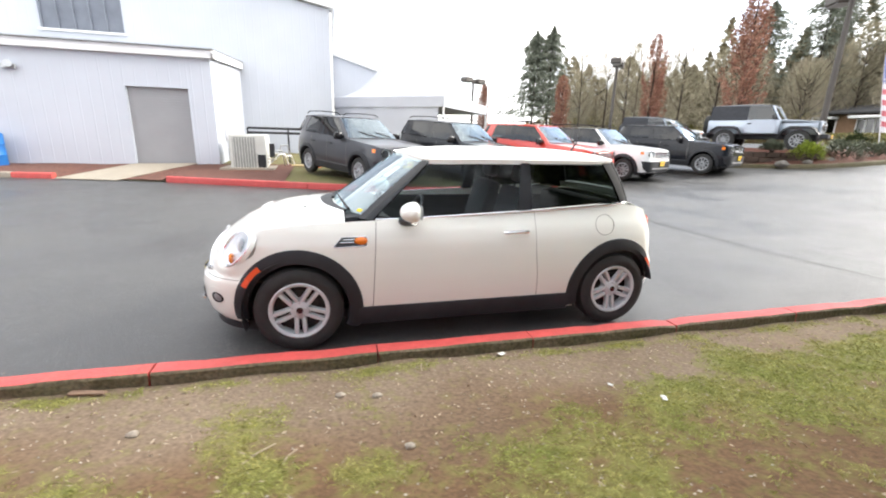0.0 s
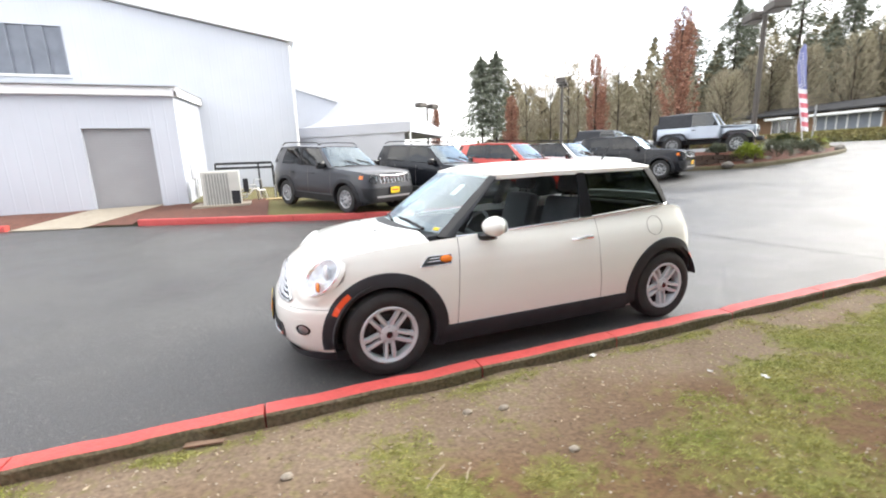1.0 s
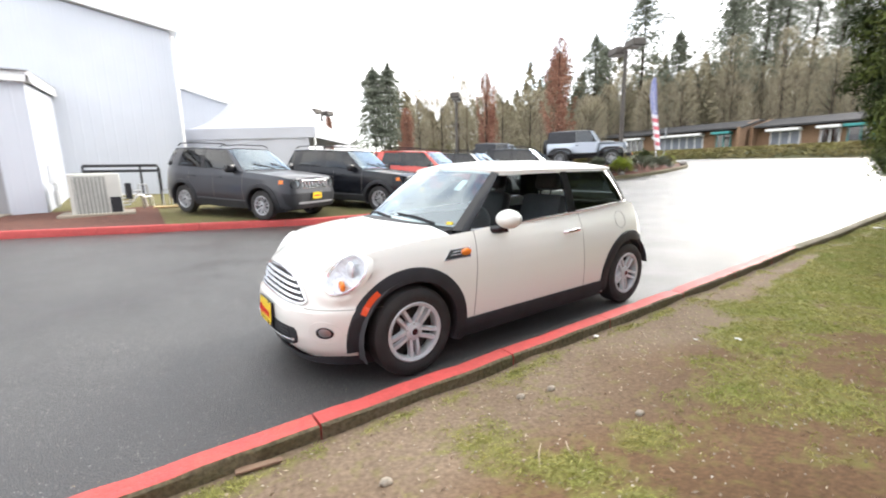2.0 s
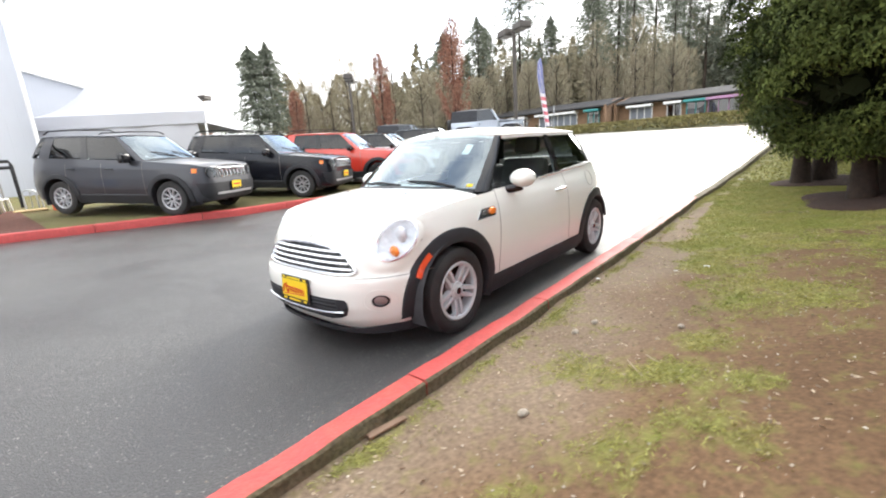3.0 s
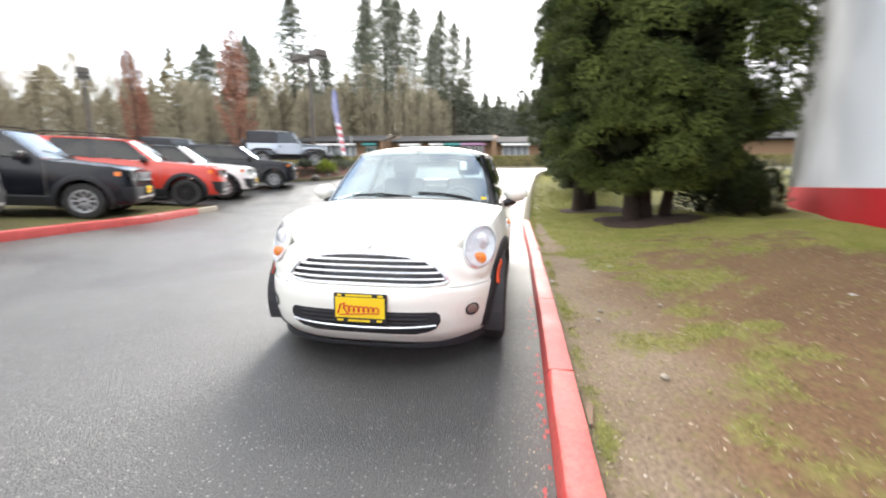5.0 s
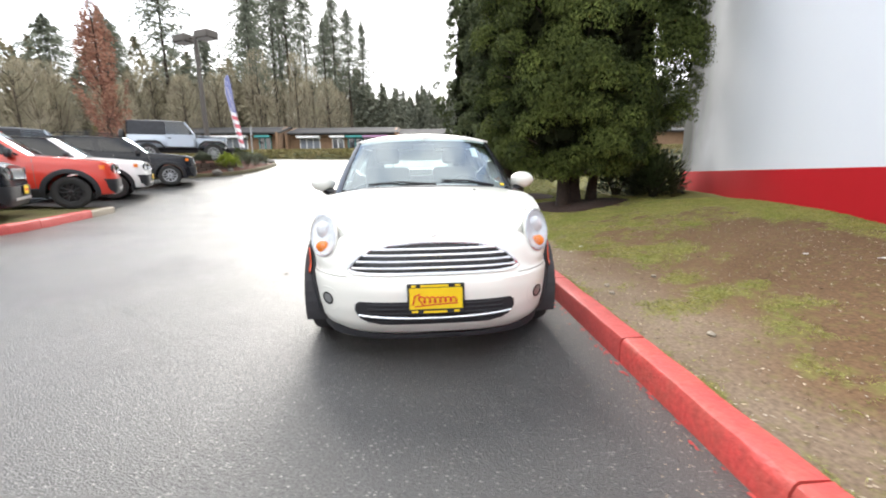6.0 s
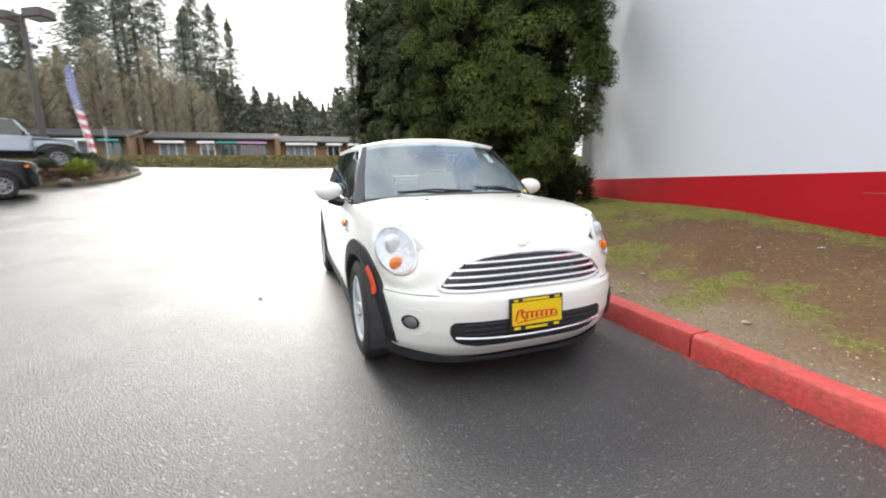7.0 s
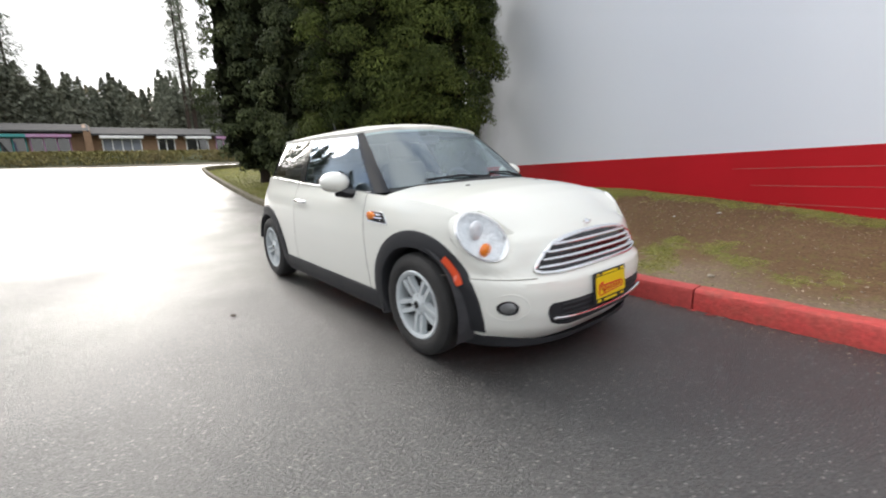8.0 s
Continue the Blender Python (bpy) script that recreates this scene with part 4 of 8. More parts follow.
def roof_shell(h, zc, out=0.012, drop=0.035, thick=0.02):
    """A roof panel over the roof rail, crowned to the height zc(x)."""
    bm = bmesh.new()
    n = h.n * 6
    rows, rims = [], []
    for i in range(n + 1):
        p = h.t[min(len(h.t) - 1, round(i * (len(h.t) - 1) / n))]
        x, w = p.x + (-out if i == 0 else 0), p.y + (out if p.y > 0.02 else 0)
        c = zc(x)
        rows.append([bm.verts.new((x - out * math.copysign(1, 1.4 - x) * (1 if abs(k) < 0.999 else 1) * (1 if i in (0, n) else 0), w * k, p.z + 0.012 + (c - p.z - 0.012) * (1 - abs(k) ** 2.4))) for k in [-1, -0.97, -0.9, -0.75, -0.5, -0.25, 0, 0.25, 0.5, 0.75, 0.9, 0.97, 1]])
    grid_faces(bm, rows)
    bmesh.ops.remove_doubles(bm, verts=bm.verts, dist=0.0008)
    edge = [e for e in bm.edges if e.is_boundary]
    r = bmesh.ops.extrude_edge_only(bm, edges=edge)
    for v in r["geom"]:
        if isinstance(v, bmesh.types.BMVert):
            v.co.z -= drop
            v.co.y *= 0.995
    bmesh.ops.recalc_face_normals(bm, faces=bm.faces)
    return bm


def seat_at(parent, x, y, z, label, name="seat"):
    bm = bmesh.new()
    box(bm, x - 0.28, y - 0.25, z, x + 0.28, y + 0.25, z + 0.18, 0.05, 2)
    st = part(name, bm, M["seat"], parent, label, True)
    tilt = Matrix.Translation((x + 0.24, y, z + 0.14)) @ Matrix.Rotation(radians(16), 4, "Y")
    bm = bmesh.new()
    box(bm, -0.06, -0.24, 0, 0.08, 0.24, 0.56, 0.05, 2, m=tilt)
    part("backrest", bm, M["seat"], st, smooth=True)
    bm = bmesh.new()
    box(bm, -0.05, -0.13, 0.6, 0.06, 0.13, 0.78, 0.045, 2, m=tilt)
    tube(bm, [tilt @ Vector((0, -0.06, 0.54)), tilt @ Vector((0, -0.06, 0.64))], 0.008)
    tube(bm, [tilt @ Vector((0, 0.06, 0.54)), tilt @ Vector((0, 0.06, 0.64))], 0.008)
    part("headrest", bm, M["seat"], st, smooth=True)
    return st


def disc_on(sh, y, z, ry, rz, ring, depth, lift=0.0, nose=0.0, steps_=32, lean=None):
    """An oval on a car's front: rows of rings from outside in, with depths ahead of the shell."""
    bm = bmesh.new()
    rows = []
    for q, d in ring:
        row = []
        for k in range(steps_):
            a = 2 * math.pi * k / steps_
            yy, zz = y + ry * q * math.cos(a), z + rz * q * math.sin(a)
            row.append(bm.verts.new((sh.fx(yy, zz) - lift - d if lean is None else lean(yy, zz) - d, yy, zz)))
        rows.append(row)
    grid_faces(bm, rows, closed=True)
    bmesh.ops.recalc_face_normals(bm, faces=bm.faces)
    return bm


def front_plate(sh, outline, depth0, depth1, nu=24, nv=8, dip=0.0):
    """A panel on a car's front within left(z), right(z) spans: outline(v) gives z and half width."""
    bm = bmesh.new()
    rows = []
    for j in range(nv + 1):
        z, w = outline(j / nv)
        rows.append([bm.verts.new((sh.fx(w * (2 * i / nu - 1), z) - depth0, w * (2 * i / nu - 1), z)) for i in range(nu + 1)])
    grid_faces(bm, rows)
    return thicken(bm, depth1)


def wiper(bm, a, b, up=0.012, bow=0.02):
    a, b = Vector(a), Vector(b)
    n = Vector((-0.6, 0, 0.8))
    tube(bm, [a + n * 0.01, a.lerp(b, 0.5) + n * (up + bow), b + n * up], [0.011, 0.008, 0.005], 6)
    c = a.lerp(b, 0.45)
    tube(bm, [c - (b - a) * 0.35 + n * 0.006, c + (b - a) * 0.5 + n * 0.006], 0.006, 5)


def number_plate(parent, m, scale=1.0, script=True):
    """Yellow dealer plate in a black frame, with bars for its small print."""
    fr = part("plate_frame", boxb(-0.012, -0.158, -0.085, 0.0, 0.158, 0.085, 0.004), M["black"], parent, "black dealer plate frame with yellow lettering bars")
    fr.matrix_local = m
    part("plate", boxb(-0.016, -0.146, -0.055, -0.008, 0.146, 0.062), M["plate_yellow"], fr, "yellow dealer advertising plate")
    bm = bmesh.new()
    if script:
        # a red flourish and bars in place of the trade name
        tube(bm, [(-0.018, 0.13, -0.03), (-0.018, 0.115, 0.02), (-0.018, 0.09, 0.03), (-0.018, 0.095, 0.0), (-0.018, 0.07, -0.035)], 0.005, 6)
        pts = [(-0.018, 0.085 - 0.20 * k / 90 + 0.010 * math.cos(2 * math.pi * k / 13), -0.004 + 0.019 * math.sin(2 * math.pi * k / 13) * (1 - 0.35 * k / 90)) for k in range(91)]
        tube(bm, pts, 0.0036, 6)
        tube(bm, [(-0.018, 0.12, -0.04), (-0.018, 0.0, -0.03), (-0.018, -0.12, -0.025)], 0.003, 6)
    else:
        box(bm, -0.02, -0.11, -0.015, -0.015, 0.11, 0.02)
    part("script", bm, M["plate_red"], fr, "red handwritten-style flourish")
    for a, b, z in ((0.135, 0.11, 0.073), (0.085, -0.07, 0.073), (-0.105, -0.135, 0.073), (0.135, 0.1, -0.07), (0.07, -0.06, -0.072), (-0.1, -0.13, -0.07)):
        part("lettering_bar", boxb(-0.0155, b, z - 0.006, -0.0118, a, z + 0.006), M["plate_yellow"], fr)
    return fr


def build_mini():
    car = thing("hatchback_car", "small cream-white three-door hatchback with black wheel-arch trim, parked at the kerb", "car")
    sh = Shape(1.15,
               [(0.1, -0.56), (0.17, -0.62), (0.24, -0.685), (0.33, -0.712), (0.44, -0.715), (0.505, -0.70), (0.52, -0.665), (0.56, -0.645), (0.64, -0.622), (0.705, -0.588), (0.78, -0.555), (0.9, -0.5), (1.1, -0.45)],
               [(0.1, 2.86), (0.2, 2.93), (0.35, 2.985), (0.5, 2.985), (0.56, 2.95), (0.75, 2.93), (0.9, 2.885), (1.05, 2.84)],
               [(0.1, 0.73), (0.17, 0.765), (0.25, 0.79), (0.35, 0.802), (0.5, 0.815), (0.65, 0.818), (0.75, 0.81), (0.84, 0.79), (0.9, 0.765), (0.95, 0.748), (1.05, 0.73)],
               7.0,
               [(-0.75, 0.695), (-0.585, 0.70), (-0.5, 0.785), (-0.42, 0.832), (-0.3, 0.866), (-0.15, 0.888), (0.12, 0.904), (0.45, 0.915), (0.62, 0.925), (1.6, 0.965), (2.35, 1.008), (2.58, 1.005), (2.75, 0.985), (2.88, 0.945), (3.1, 0.88)],
               [(-0.6, 0.70), (-0.55, 0.748), (-0.48, 0.80), (-0.42, 0.836), (-0.3, 0.888), (-0.15, 0.93), (0.0, 0.953), (0.12, 0.966), (0.3, 0.978), (0.5, 0.99), (0.6, 0.99), (2.5, 1.025), (2.75, 1.008), (2.88, 0.97), (3.1, 0.90)],
               0.17, (6.0, 3.2))
    lamp_x = lambda yy, zz: sh.fx(0.655, 0.72) - 0.002 + 0.88 * (abs(yy) - 0.655) + 0.62 * (zz - 0.724)
    bm = shell(sh, (0.0, 2.467), 0.365, (0.33, 2.68), 170, 26)
    # the tail bumper turns in well above the road
    bmesh.ops.delete(bm, geom=[f for f in bm.faces if f.calc_center_median().x > 2.72 and f.calc_center_median().z < 0.29], context="FACES")
    # wings swell forward round the headlamps
    for v in bm.verts:
        if v.co.x < 0.1 and abs(v.co.y) > 0.45 and v.co.z > 0.55:
            e = math.hypot((abs(v.co.y) - 0.655) / 0.090, (v.co.z - 0.724) / 0.116)
            keep = smooth01((math.hypot(v.co.x, v.co.z - 0.30) - 0.42) / 0.05)
            want = lamp_x(v.co.y, v.co.z) + 0.008
            gap = v.co.x - want
            if gap > 0:
                v.co.x -= gap * smooth01((0.14 - gap) / 0.11) * smooth01((1.9 - e) / 0.85) * keep
            else:
                v.co.x -= gap * smooth01((1.1 - e) / 0.1) * keep
            # hollow behind the lamp
            v.co.x += 0.06 * smooth01((0.99 - e) / 0.13)
    body = part("body", bm, M["cream"], car, "cream-white painted shell", True)
    # --- glasshouse
    h = House([(0.235, 0, 0.968), (0.275, 0.36, 0.955), (0.435, 0.665, 0.93), (0.62, 0.728, 0.925), (1.1, 0.742, 0.945), (1.6, 0.742, 0.966), (2.1, 0.734, 0.99), (2.46, 0.708, 1.012), (2.625, 0.605, 1.018), (2.77, 0.33, 1.02), (2.79, 0, 1.02)],
              [(0.80, 0, 1.352), (0.825, 0.33, 1.343), (0.905, 0.545, 1.318), (1.03, 0.578, 1.312), (1.35, 0.592, 1.318), (1.66, 0.592, 1.318), (2.0, 0.583, 1.318), (2.31, 0.572, 1.318), (2.505, 0.508, 1.322), (2.63, 0.27, 1.326), (2.65, 0, 1.33)], 0.012)
    ws = part("windscreen", h.whole(1.98, 0.02, 0.98, 0, 18, 8, 0), M["glass_screen"], car, "clear raked windscreen", True)
    ws.visible_shadow = False
    bm = bmesh.new()
    wiper(bm, h.at(1.5, 0.03, -1), h.at(0.3, 0.10, -1))
    part("wiper", bm, M["black"], ws)
    bm = bmesh.new()
    wiper(bm, h.at(0.2, 0.02, -1), h.at(1.25, 0.07, 1))
    part("wiper", bm, M["black"], ws)
    bm = h.panel(1.72, 1.86, 0.06, 0.10, -1, 0.006, 3, 2)
    part("sticker", bm, M["plate_yellow"], ws, "small yellow sticker")
    bm = h.panel(1.2, 1.38, 0.62, 0.8, -1, -0.008, 3, 2)
    part("paper_slip", bm, M["scrap"], ws, "pale paper slip hanging behind the glass")
    for side in (-1, 1):
        part("pillar", h.panel(1.96, 2.6, -0.03, 1.02, side, 0.008, 6, 8, 0.03, (0, -0.16)), M["black_gloss"], car, "gloss black windscreen pillar", True)
        sw = part("side_window", h.panel(2.55, 5.06, 0.015, 1.0, side, 0, 16, 6, 0, (-0.15, -0.06)), M["glass_side"] if side > 0 else M["glass_clear"], car, "closed side window" if side > 0 else "side window", True)
        sw.visible_shadow = False
        part("pillar", h.panel(4.98, 5.2, -0.01, 1.0, side, 0.004, 3, 6, 0.02), M["black_gloss"], car, "gloss black door pillar", True)
        qw = part("quarter_window", h.panel(5.2, 7.3, 0.02, 1.0, side, 0, 14, 6, 0), M["glass_dark"], car, "dark rear quarter window", True)
        qw.visible_shadow = False
        part("pillar", h.panel(7.2, 7.9, 0.0, 1.0, side, 0.006, 6, 6, 0.02, (0.1, 0.0)), M["tail_black"], car, "matt black rear pillar", True)
        part("hatch_side", h.panel(7.85, 8.5, -0.02, 1.0, side, 0.01, 6, 6, 0.03), M["tail_black"], car, "matt black tailgate edge", True)
        bm = bmesh.new()
        pts = [h.at(2.65 + 5.1 * i / 40, 0.0, side, 0.012) + Vector((0, 0, -0.006)) for i in range(41)]
        tube(bm, pts, 0.0065, 6)
        part("belt_trim", bm, M["chrome"], car, "thin chrome strip below the windows", True)
    rw = part("rear_window", h.whole(8.5, 0.18, 0.96, 0, 10, 6, 0, True), M["glass_dark"], car, "rear window", True)
    rw.visible_shadow = False
    part("tailgate_rail", h.whole(8.3, -0.03, 0.18, 0.006, 10, 3, 0.03, True), M["cream"], car, smooth=True)
    rf = part("roof", roof_shell(h, lerp_table([(0.78, 1.364), (0.95, 1.394), (1.27, 1.414), (1.8, 1.416), (2.2, 1.406), (2.45, 1.385), (2.66, 1.356)])), M["roof_white"], car, "white painted roof", True)
    bm = bmesh.new()
    tube(bm, [(2.42, 0.0, 1.37), (2.43, 0, 1.40), (2.52, 0, 1.53)], [0.018, 0.01, 0.004])
    part("aerial", bm, M["black"], rf)
    # cowl
    bm = bmesh.new()
    rows = []
    for j in range(4):
        row = []
        for i in range(21):
            u = 1.45 * abs(1 - i / 10)
            p = h.at(u, 0, -1 if i < 10 else 1)
            row.append(bm.verts.new(p + Vector((-0.03 * j * (1 - 0.6 * abs(1 - i / 10) ** 2), 0, 0.013 - 0.003 * j))))
        rows.append(row)
    grid_faces(bm, rows)
    part("cowl", thicken(bm, 0.02), M["black"], car, "black plastic cowl below the windscreen")
    # --- inside
    cabin = part("cabin_tub", boxb(0.35, -0.66, 0.24, 2.72, 0.66, 0.34), M["interior"], car)
    bm = bmesh.new()
    rows = []
    for j, (dx, dz) in enumerate(((0.0, -0.02), (0.2, 0.0), (0.34, -0.02), (0.38, -0.12), (0.36, -0.4))):
        rows.append([bm.verts.new((0.36 + dx - 0.1 * math.cos(y_), 0.66 * y_ / 1.0, 0.935 + dz)) for y_ in [k / 6 - 1 for k in range(13)]])
    grid_faces(bm, rows)
    part("dashboard", thicken(bm, 0.03), M["interior"], car, "black dashboard", True)
    for side in (-1, 1):
        bm = bmesh.new()
        rows = [[bm.verts.new((x, side * (sh.sy(x, z) - 0.05 - (0.06 if z < 0.6 else 0)), z)) for x in steps(0.45, 2.7, 20)] for z in (0.3, 0.6, 0.75, 0.9)]
        grid_faces(bm, rows)
        part("door_lining", thicken(bm, 0.01), M["interior"], car)
        seat_at(car, 1.35, 0.36 * side, 0.42, "black cloth front seat")
    bm = bmesh.new()
    box(bm, 2.0, -0.55, 0.45, 2.5, 0.55, 0.62, 0.05, 2)
    box(bm, 2.42, -0.55, 0.6, 2.58, 0.55, 1.0, 0.05, 2)
    part("rear_seat", bm, M["seat"], car, smooth=True)
    bm = bmesh.new()
    ring = [Vector((0.86 + 0.07 * math.sin(2 * math.pi * k / 24), -0.36 + 0.18 * math.cos(2 * math.pi * k / 24), 0.86 + 0.165 * math.sin(2 * math.pi * k / 24))) for k in range(25)]
    tube(bm, ring, 0.014, 8, caps=False)
    tube(bm, [(0.86, -0.52, 0.86), (0.84, -0.36, 0.85), (0.86, -0.2, 0.86)], 0.02)
    tube(bm, [(0.84, -0.36, 0.85), (0.6, -0.36, 0.78)], 0.03)
    part("steering_wheel", bm, M["interior"], car)
    bm = bmesh.new()
    box(bm, 0.83, -0.1, 1.24, 0.86, 0.1, 1.3, 0.012, 2)
    tube(bm, [(0.85, 0, 1.29), (0.86, 0, 1.345)], 0.008)
    part("rear_view_mirror", bm, M["black"], car)
    bm = bmesh.new()
    rows = [[bm.verts.new((p.x * 0.98 + 0.03, p.y * k * 0.99, p.z - 0.005)) for k in (-1, -0.5, 0, 0.5, 1)] for p in h.t[::8]]
    grid_faces(bm, rows)
    part("headlining", thicken(bm, 0.01), M["interior"], car)
    # --- side panels, trim and lamps
    for side in (-1, 1):
        door = part("door_gap", side_strip(sh, side, lambda t: 0.50 + 0.03 * t, lambda t: 0.30 + 0.61 * t, 14, 0.001, 0.005, "x"), M["gap"], car, "door shut line")
        part("door_gap", side_strip(sh, side, lambda t: 1.735 + 0.035 * math.sin(t * 1.5), lambda t: 0.66 - 0.36 * t, 10, 0.001, 0.004, "x"), M["gap"], car, "door shut line")
        part("door_gap", side_strip(sh, side, lambda t: 1.735 - 0.012 * t, lambda t: 0.66 + 0.30 * t, 8, 0.001, 0.0025, "x"), M["gap"], car, "door shut line")
        # handle
        bm = bmesh.new()
        y = sh.sy(1.57, 0.81)
        tube(bm, [(1.475, side * (y + 0.004), 0.812), (1.495, side * (y + 0.03), 0.815), (1.58, side * (y + 0.036), 0.82), (1.645, side * (y + 0.03), 0.82), (1.665, side * (y + 0.004), 0.82)], [0.012, 0.013, 0.014, 0.013, 0.012], 8)
        hd = part("door_handle", bm, M["chrome"], car, "chrome door handle", True)
        # scuttle vent with side repeater
        bm = bmesh.new()
        corner = lambda u, v: (0.236 + 0.06 * v + (0.226 - 0.06 * v) * u, 0.745 + 0.005 * u + (0.065 - 0.003 * u) * v)
        on = lambda u, v, o: (corner(u, v)[0], side * (sh.sy(*corner(u, v)) + o), corner(u, v)[1])
        grid_faces(bm, [[bm.verts.new(on(i / 8, j / 3, 0.003)) for i in range(9)] for j in range(4)])
        vent = part("side_vent", thicken(bm, 0.002), M["black_gloss"], car, "black side vent with a chrome rim")
        bm = bmesh.new()
        loop_ = [on(i / 8, 0, 0.004) for i in range(9)] + [on(1, j / 3, 0.004) for j in (1, 2, 3)] + [on(1 - i / 8, 1, 0.004) for i in range(1, 9)] + [on(0, 1 - j / 3, 0.004) for j in (1, 2, 3)]
        tube(bm, loop_, 0.0022, 6, caps=False)
        part("vent_rim", bm, M["chrome"], vent, "thin chrome rim")
        for zz in (0.776, 0.795):
            bm = bmesh.new()
            tube(bm, [(0.28 + (zz - 0.77), side * (sh.sy(0.3, zz) + 0.01), zz), (0.38, side * (sh.sy(0.38, zz) + 0.01), zz + 0.002)], 0.0035, 6)
            part("vent_bar", bm, M["chrome"], vent)
        bm = bmesh.new()
        y = sh.sy(0.425, 0.786)
        rows = []
        for q, d in ((1.0, 0.004), (0.9, 0.016), (0.55, 0.023), (0.0, 0.025)):
            rows.append([bm.verts.new((0.425 + 0.045 * q * math.cos(2 * math.pi * k / 24), side * (y + d), 0.785 + 0.026 * q * math.sin(2 * math.pi * k / 24))) for k in range(24)])
        grid_faces(bm, rows, closed=True)
        part("side_repeater", bm, M["orange"], vent, "orange side indicator", True)
        # sill and arches
        bm = bmesh.new()
        rows = [[bm.verts.new((x, side * (sh.sy(x, max(0.2, z)) + o), z)) for z, o in ((0.15, -0.06), (0.16, 0.0), (0.2, 0.014), (0.285, 0.016), (0.30, 0.008), (0.30, -0.01))] for x in steps(0.40, 2.06, 26)]
        grid_faces(bm, rows)
        part("sill_trim", thicken(bm, 0.005), M["black"], car, "black plastic sill trim", True)
        part("arch_trim", arch_clad(sh, side, 0.0, 0.30, 0.335, 0.435, -22, 190, 0.009), M["black"], car, "black plastic wheel-arch trim", True)
        part("arch_trim", arch_clad(sh, side, 2.467, 0.30, 0.335, 0.435, 20, 196, 0.010), M["black"], car, "black plastic wheel-arch trim", True)
        # wheel well
        for ax in (0.0, 2.467):
            bm = bmesh.new()
            rows = []
            for yy in (0.80, 0.5):
                rows.append([bm.verts.new((ax + 0.37 * math.cos(radians(a)), side * yy, 0.30 + 0.37 * math.sin(radians(a)))) for a in range(-20 if ax == 0 else 10, 201, 10)])
            grid_faces(bm, rows)
            bm.faces.new([bm.verts.new(v.co + Vector((0, 0, 0))) for v in rows[1]])
            part("wheel_well", bm, M["interior"], car)
            wheel_parts(car, ax, side, 0.715, 0.302, 0.198, "twin", M["rim_silver"])
        # marker lamps
        bm = bmesh.new()
        rows = []
        for i in range(7):
            t = i / 6
            a = radians(152 - 24 * t + 0)
            rows.append([bm.verts.new((r * math.cos(a), side * (sh.sy(r * math.cos(a), 0.30 + r * math.sin(a)) + 0.03), 0.30 + r * math.sin(a))) for r in (0.375, 0.41)])
        grid_faces(bm, rows)
        part("side_marker", thicken(bm, 0.006), M["red_lens"], car, "orange-red front side marker")
        bm = bmesh.new()
        rows = []
        for i in range(5):
            a = radians(22 + 18 * i / 4)
            rows.append([bm.verts.new((2.467 + r * math.cos(a), side * (sh.sy(2.467 + r * math.cos(a), 0.30 + r * math.sin(a)) + 0.03), 0.30 + r * math.sin(a))) for r in (0.375, 0.405)])
        grid_faces(bm, rows)
        part("side_marker", thicken(bm, 0.006), M["red_lens"], car, "red rear side marker")
        # mirror
        bm = bmesh.new()
        r = bmesh.ops.create_uvsphere(bm, u_segments=24, v_segments=14, radius=1.0)
        for v in bm.verts:
            k = 1.0 if v.co.x < 0 else 0.42
            v.co = Vector((0.78 + 0.10 * v.co.x * k, side * (0.865 + 0.102 * v.co.y), 0.985 + 0.07 * v.co.z))
        mi = part("wing_mirror", bm, M["cream"], car, "cream-white rounded wing mirror", True)
        bm = bmesh.new()
        tube(bm, [(0.70, side * 0.72, 0.90), (0.735, side * 0.80, 0.91), (0.775, side * 0.84, 0.935)], [0.03, 0.035, 0.05], 10)
        part("mirror_foot", bm, M["black_gloss"], mi, "black mirror foot", True)
        bm = bmesh.new()
        rows = [[bm.verts.new((0.824, side * (0.865 + 0.086 * q * math.cos(2 * math.pi * k / 20)), 0.985 + 0.056 * q * math.sin(2 * math.pi * k / 20))) for k in range(20)] for q in (1, 0.5)]
        grid_faces(bm, rows, closed=True)
        bm.faces.new(rows[1])
        part("mirror_glass", bm, M["chrome"], mi)
        # headlamp
        hy, hz = side * 0.655, 0.724
        tilt = lamp_x
        lamp = part("headlamp", disc_on(sh, hy, hz, 0.090, 0.116, [(1.04, -0.02), (1.025, 0.006), (0.99, 0.008), (0.965, -0.002)], 0, lean=tilt), M["chrome"], car, "round headlamp in a chrome ring", True)
        part("gasket", disc_on(sh, hy, hz, 0.090, 0.116, [(1.10, -0.03), (1.075, -0.004), (1.04, 0.0), (1.035, -0.02)], 0, lean=tilt), M["cream"], lamp, smooth=True)
        part("inner_ring", disc_on(sh, hy, hz, 0.090, 0.116, [(0.95, 0.0), (0.94, 0.003), (0.925, 0.003), (0.915, -0.004)], 0, lean=tilt), M["chrome"], lamp, smooth=True)
        part("reflector", disc_on(sh, hy, hz, 0.083, 0.107, [(1.04, -0.003), (0.88, -0.012), (0.5, -0.024), (0.0, -0.028)], 0, lean=tilt), M["lamp_bowl"], lamp, "silver reflector bowl", True)
        bm = bmesh.new()
        pr = Matrix.Translation((tilt(hy, hz + 0.02) + 0.02, hy, hz + 0.025)) @ Matrix.Diagonal((0.022, 0.046, 0.052, 1))
        bmesh.ops.create_uvsphere(bm, u_segments=20, v_segments=12, radius=1.0, matrix=pr)
        part("projector", bm, M["lamp_bowl"], lamp, smooth=True)
        bm = bmesh.new()
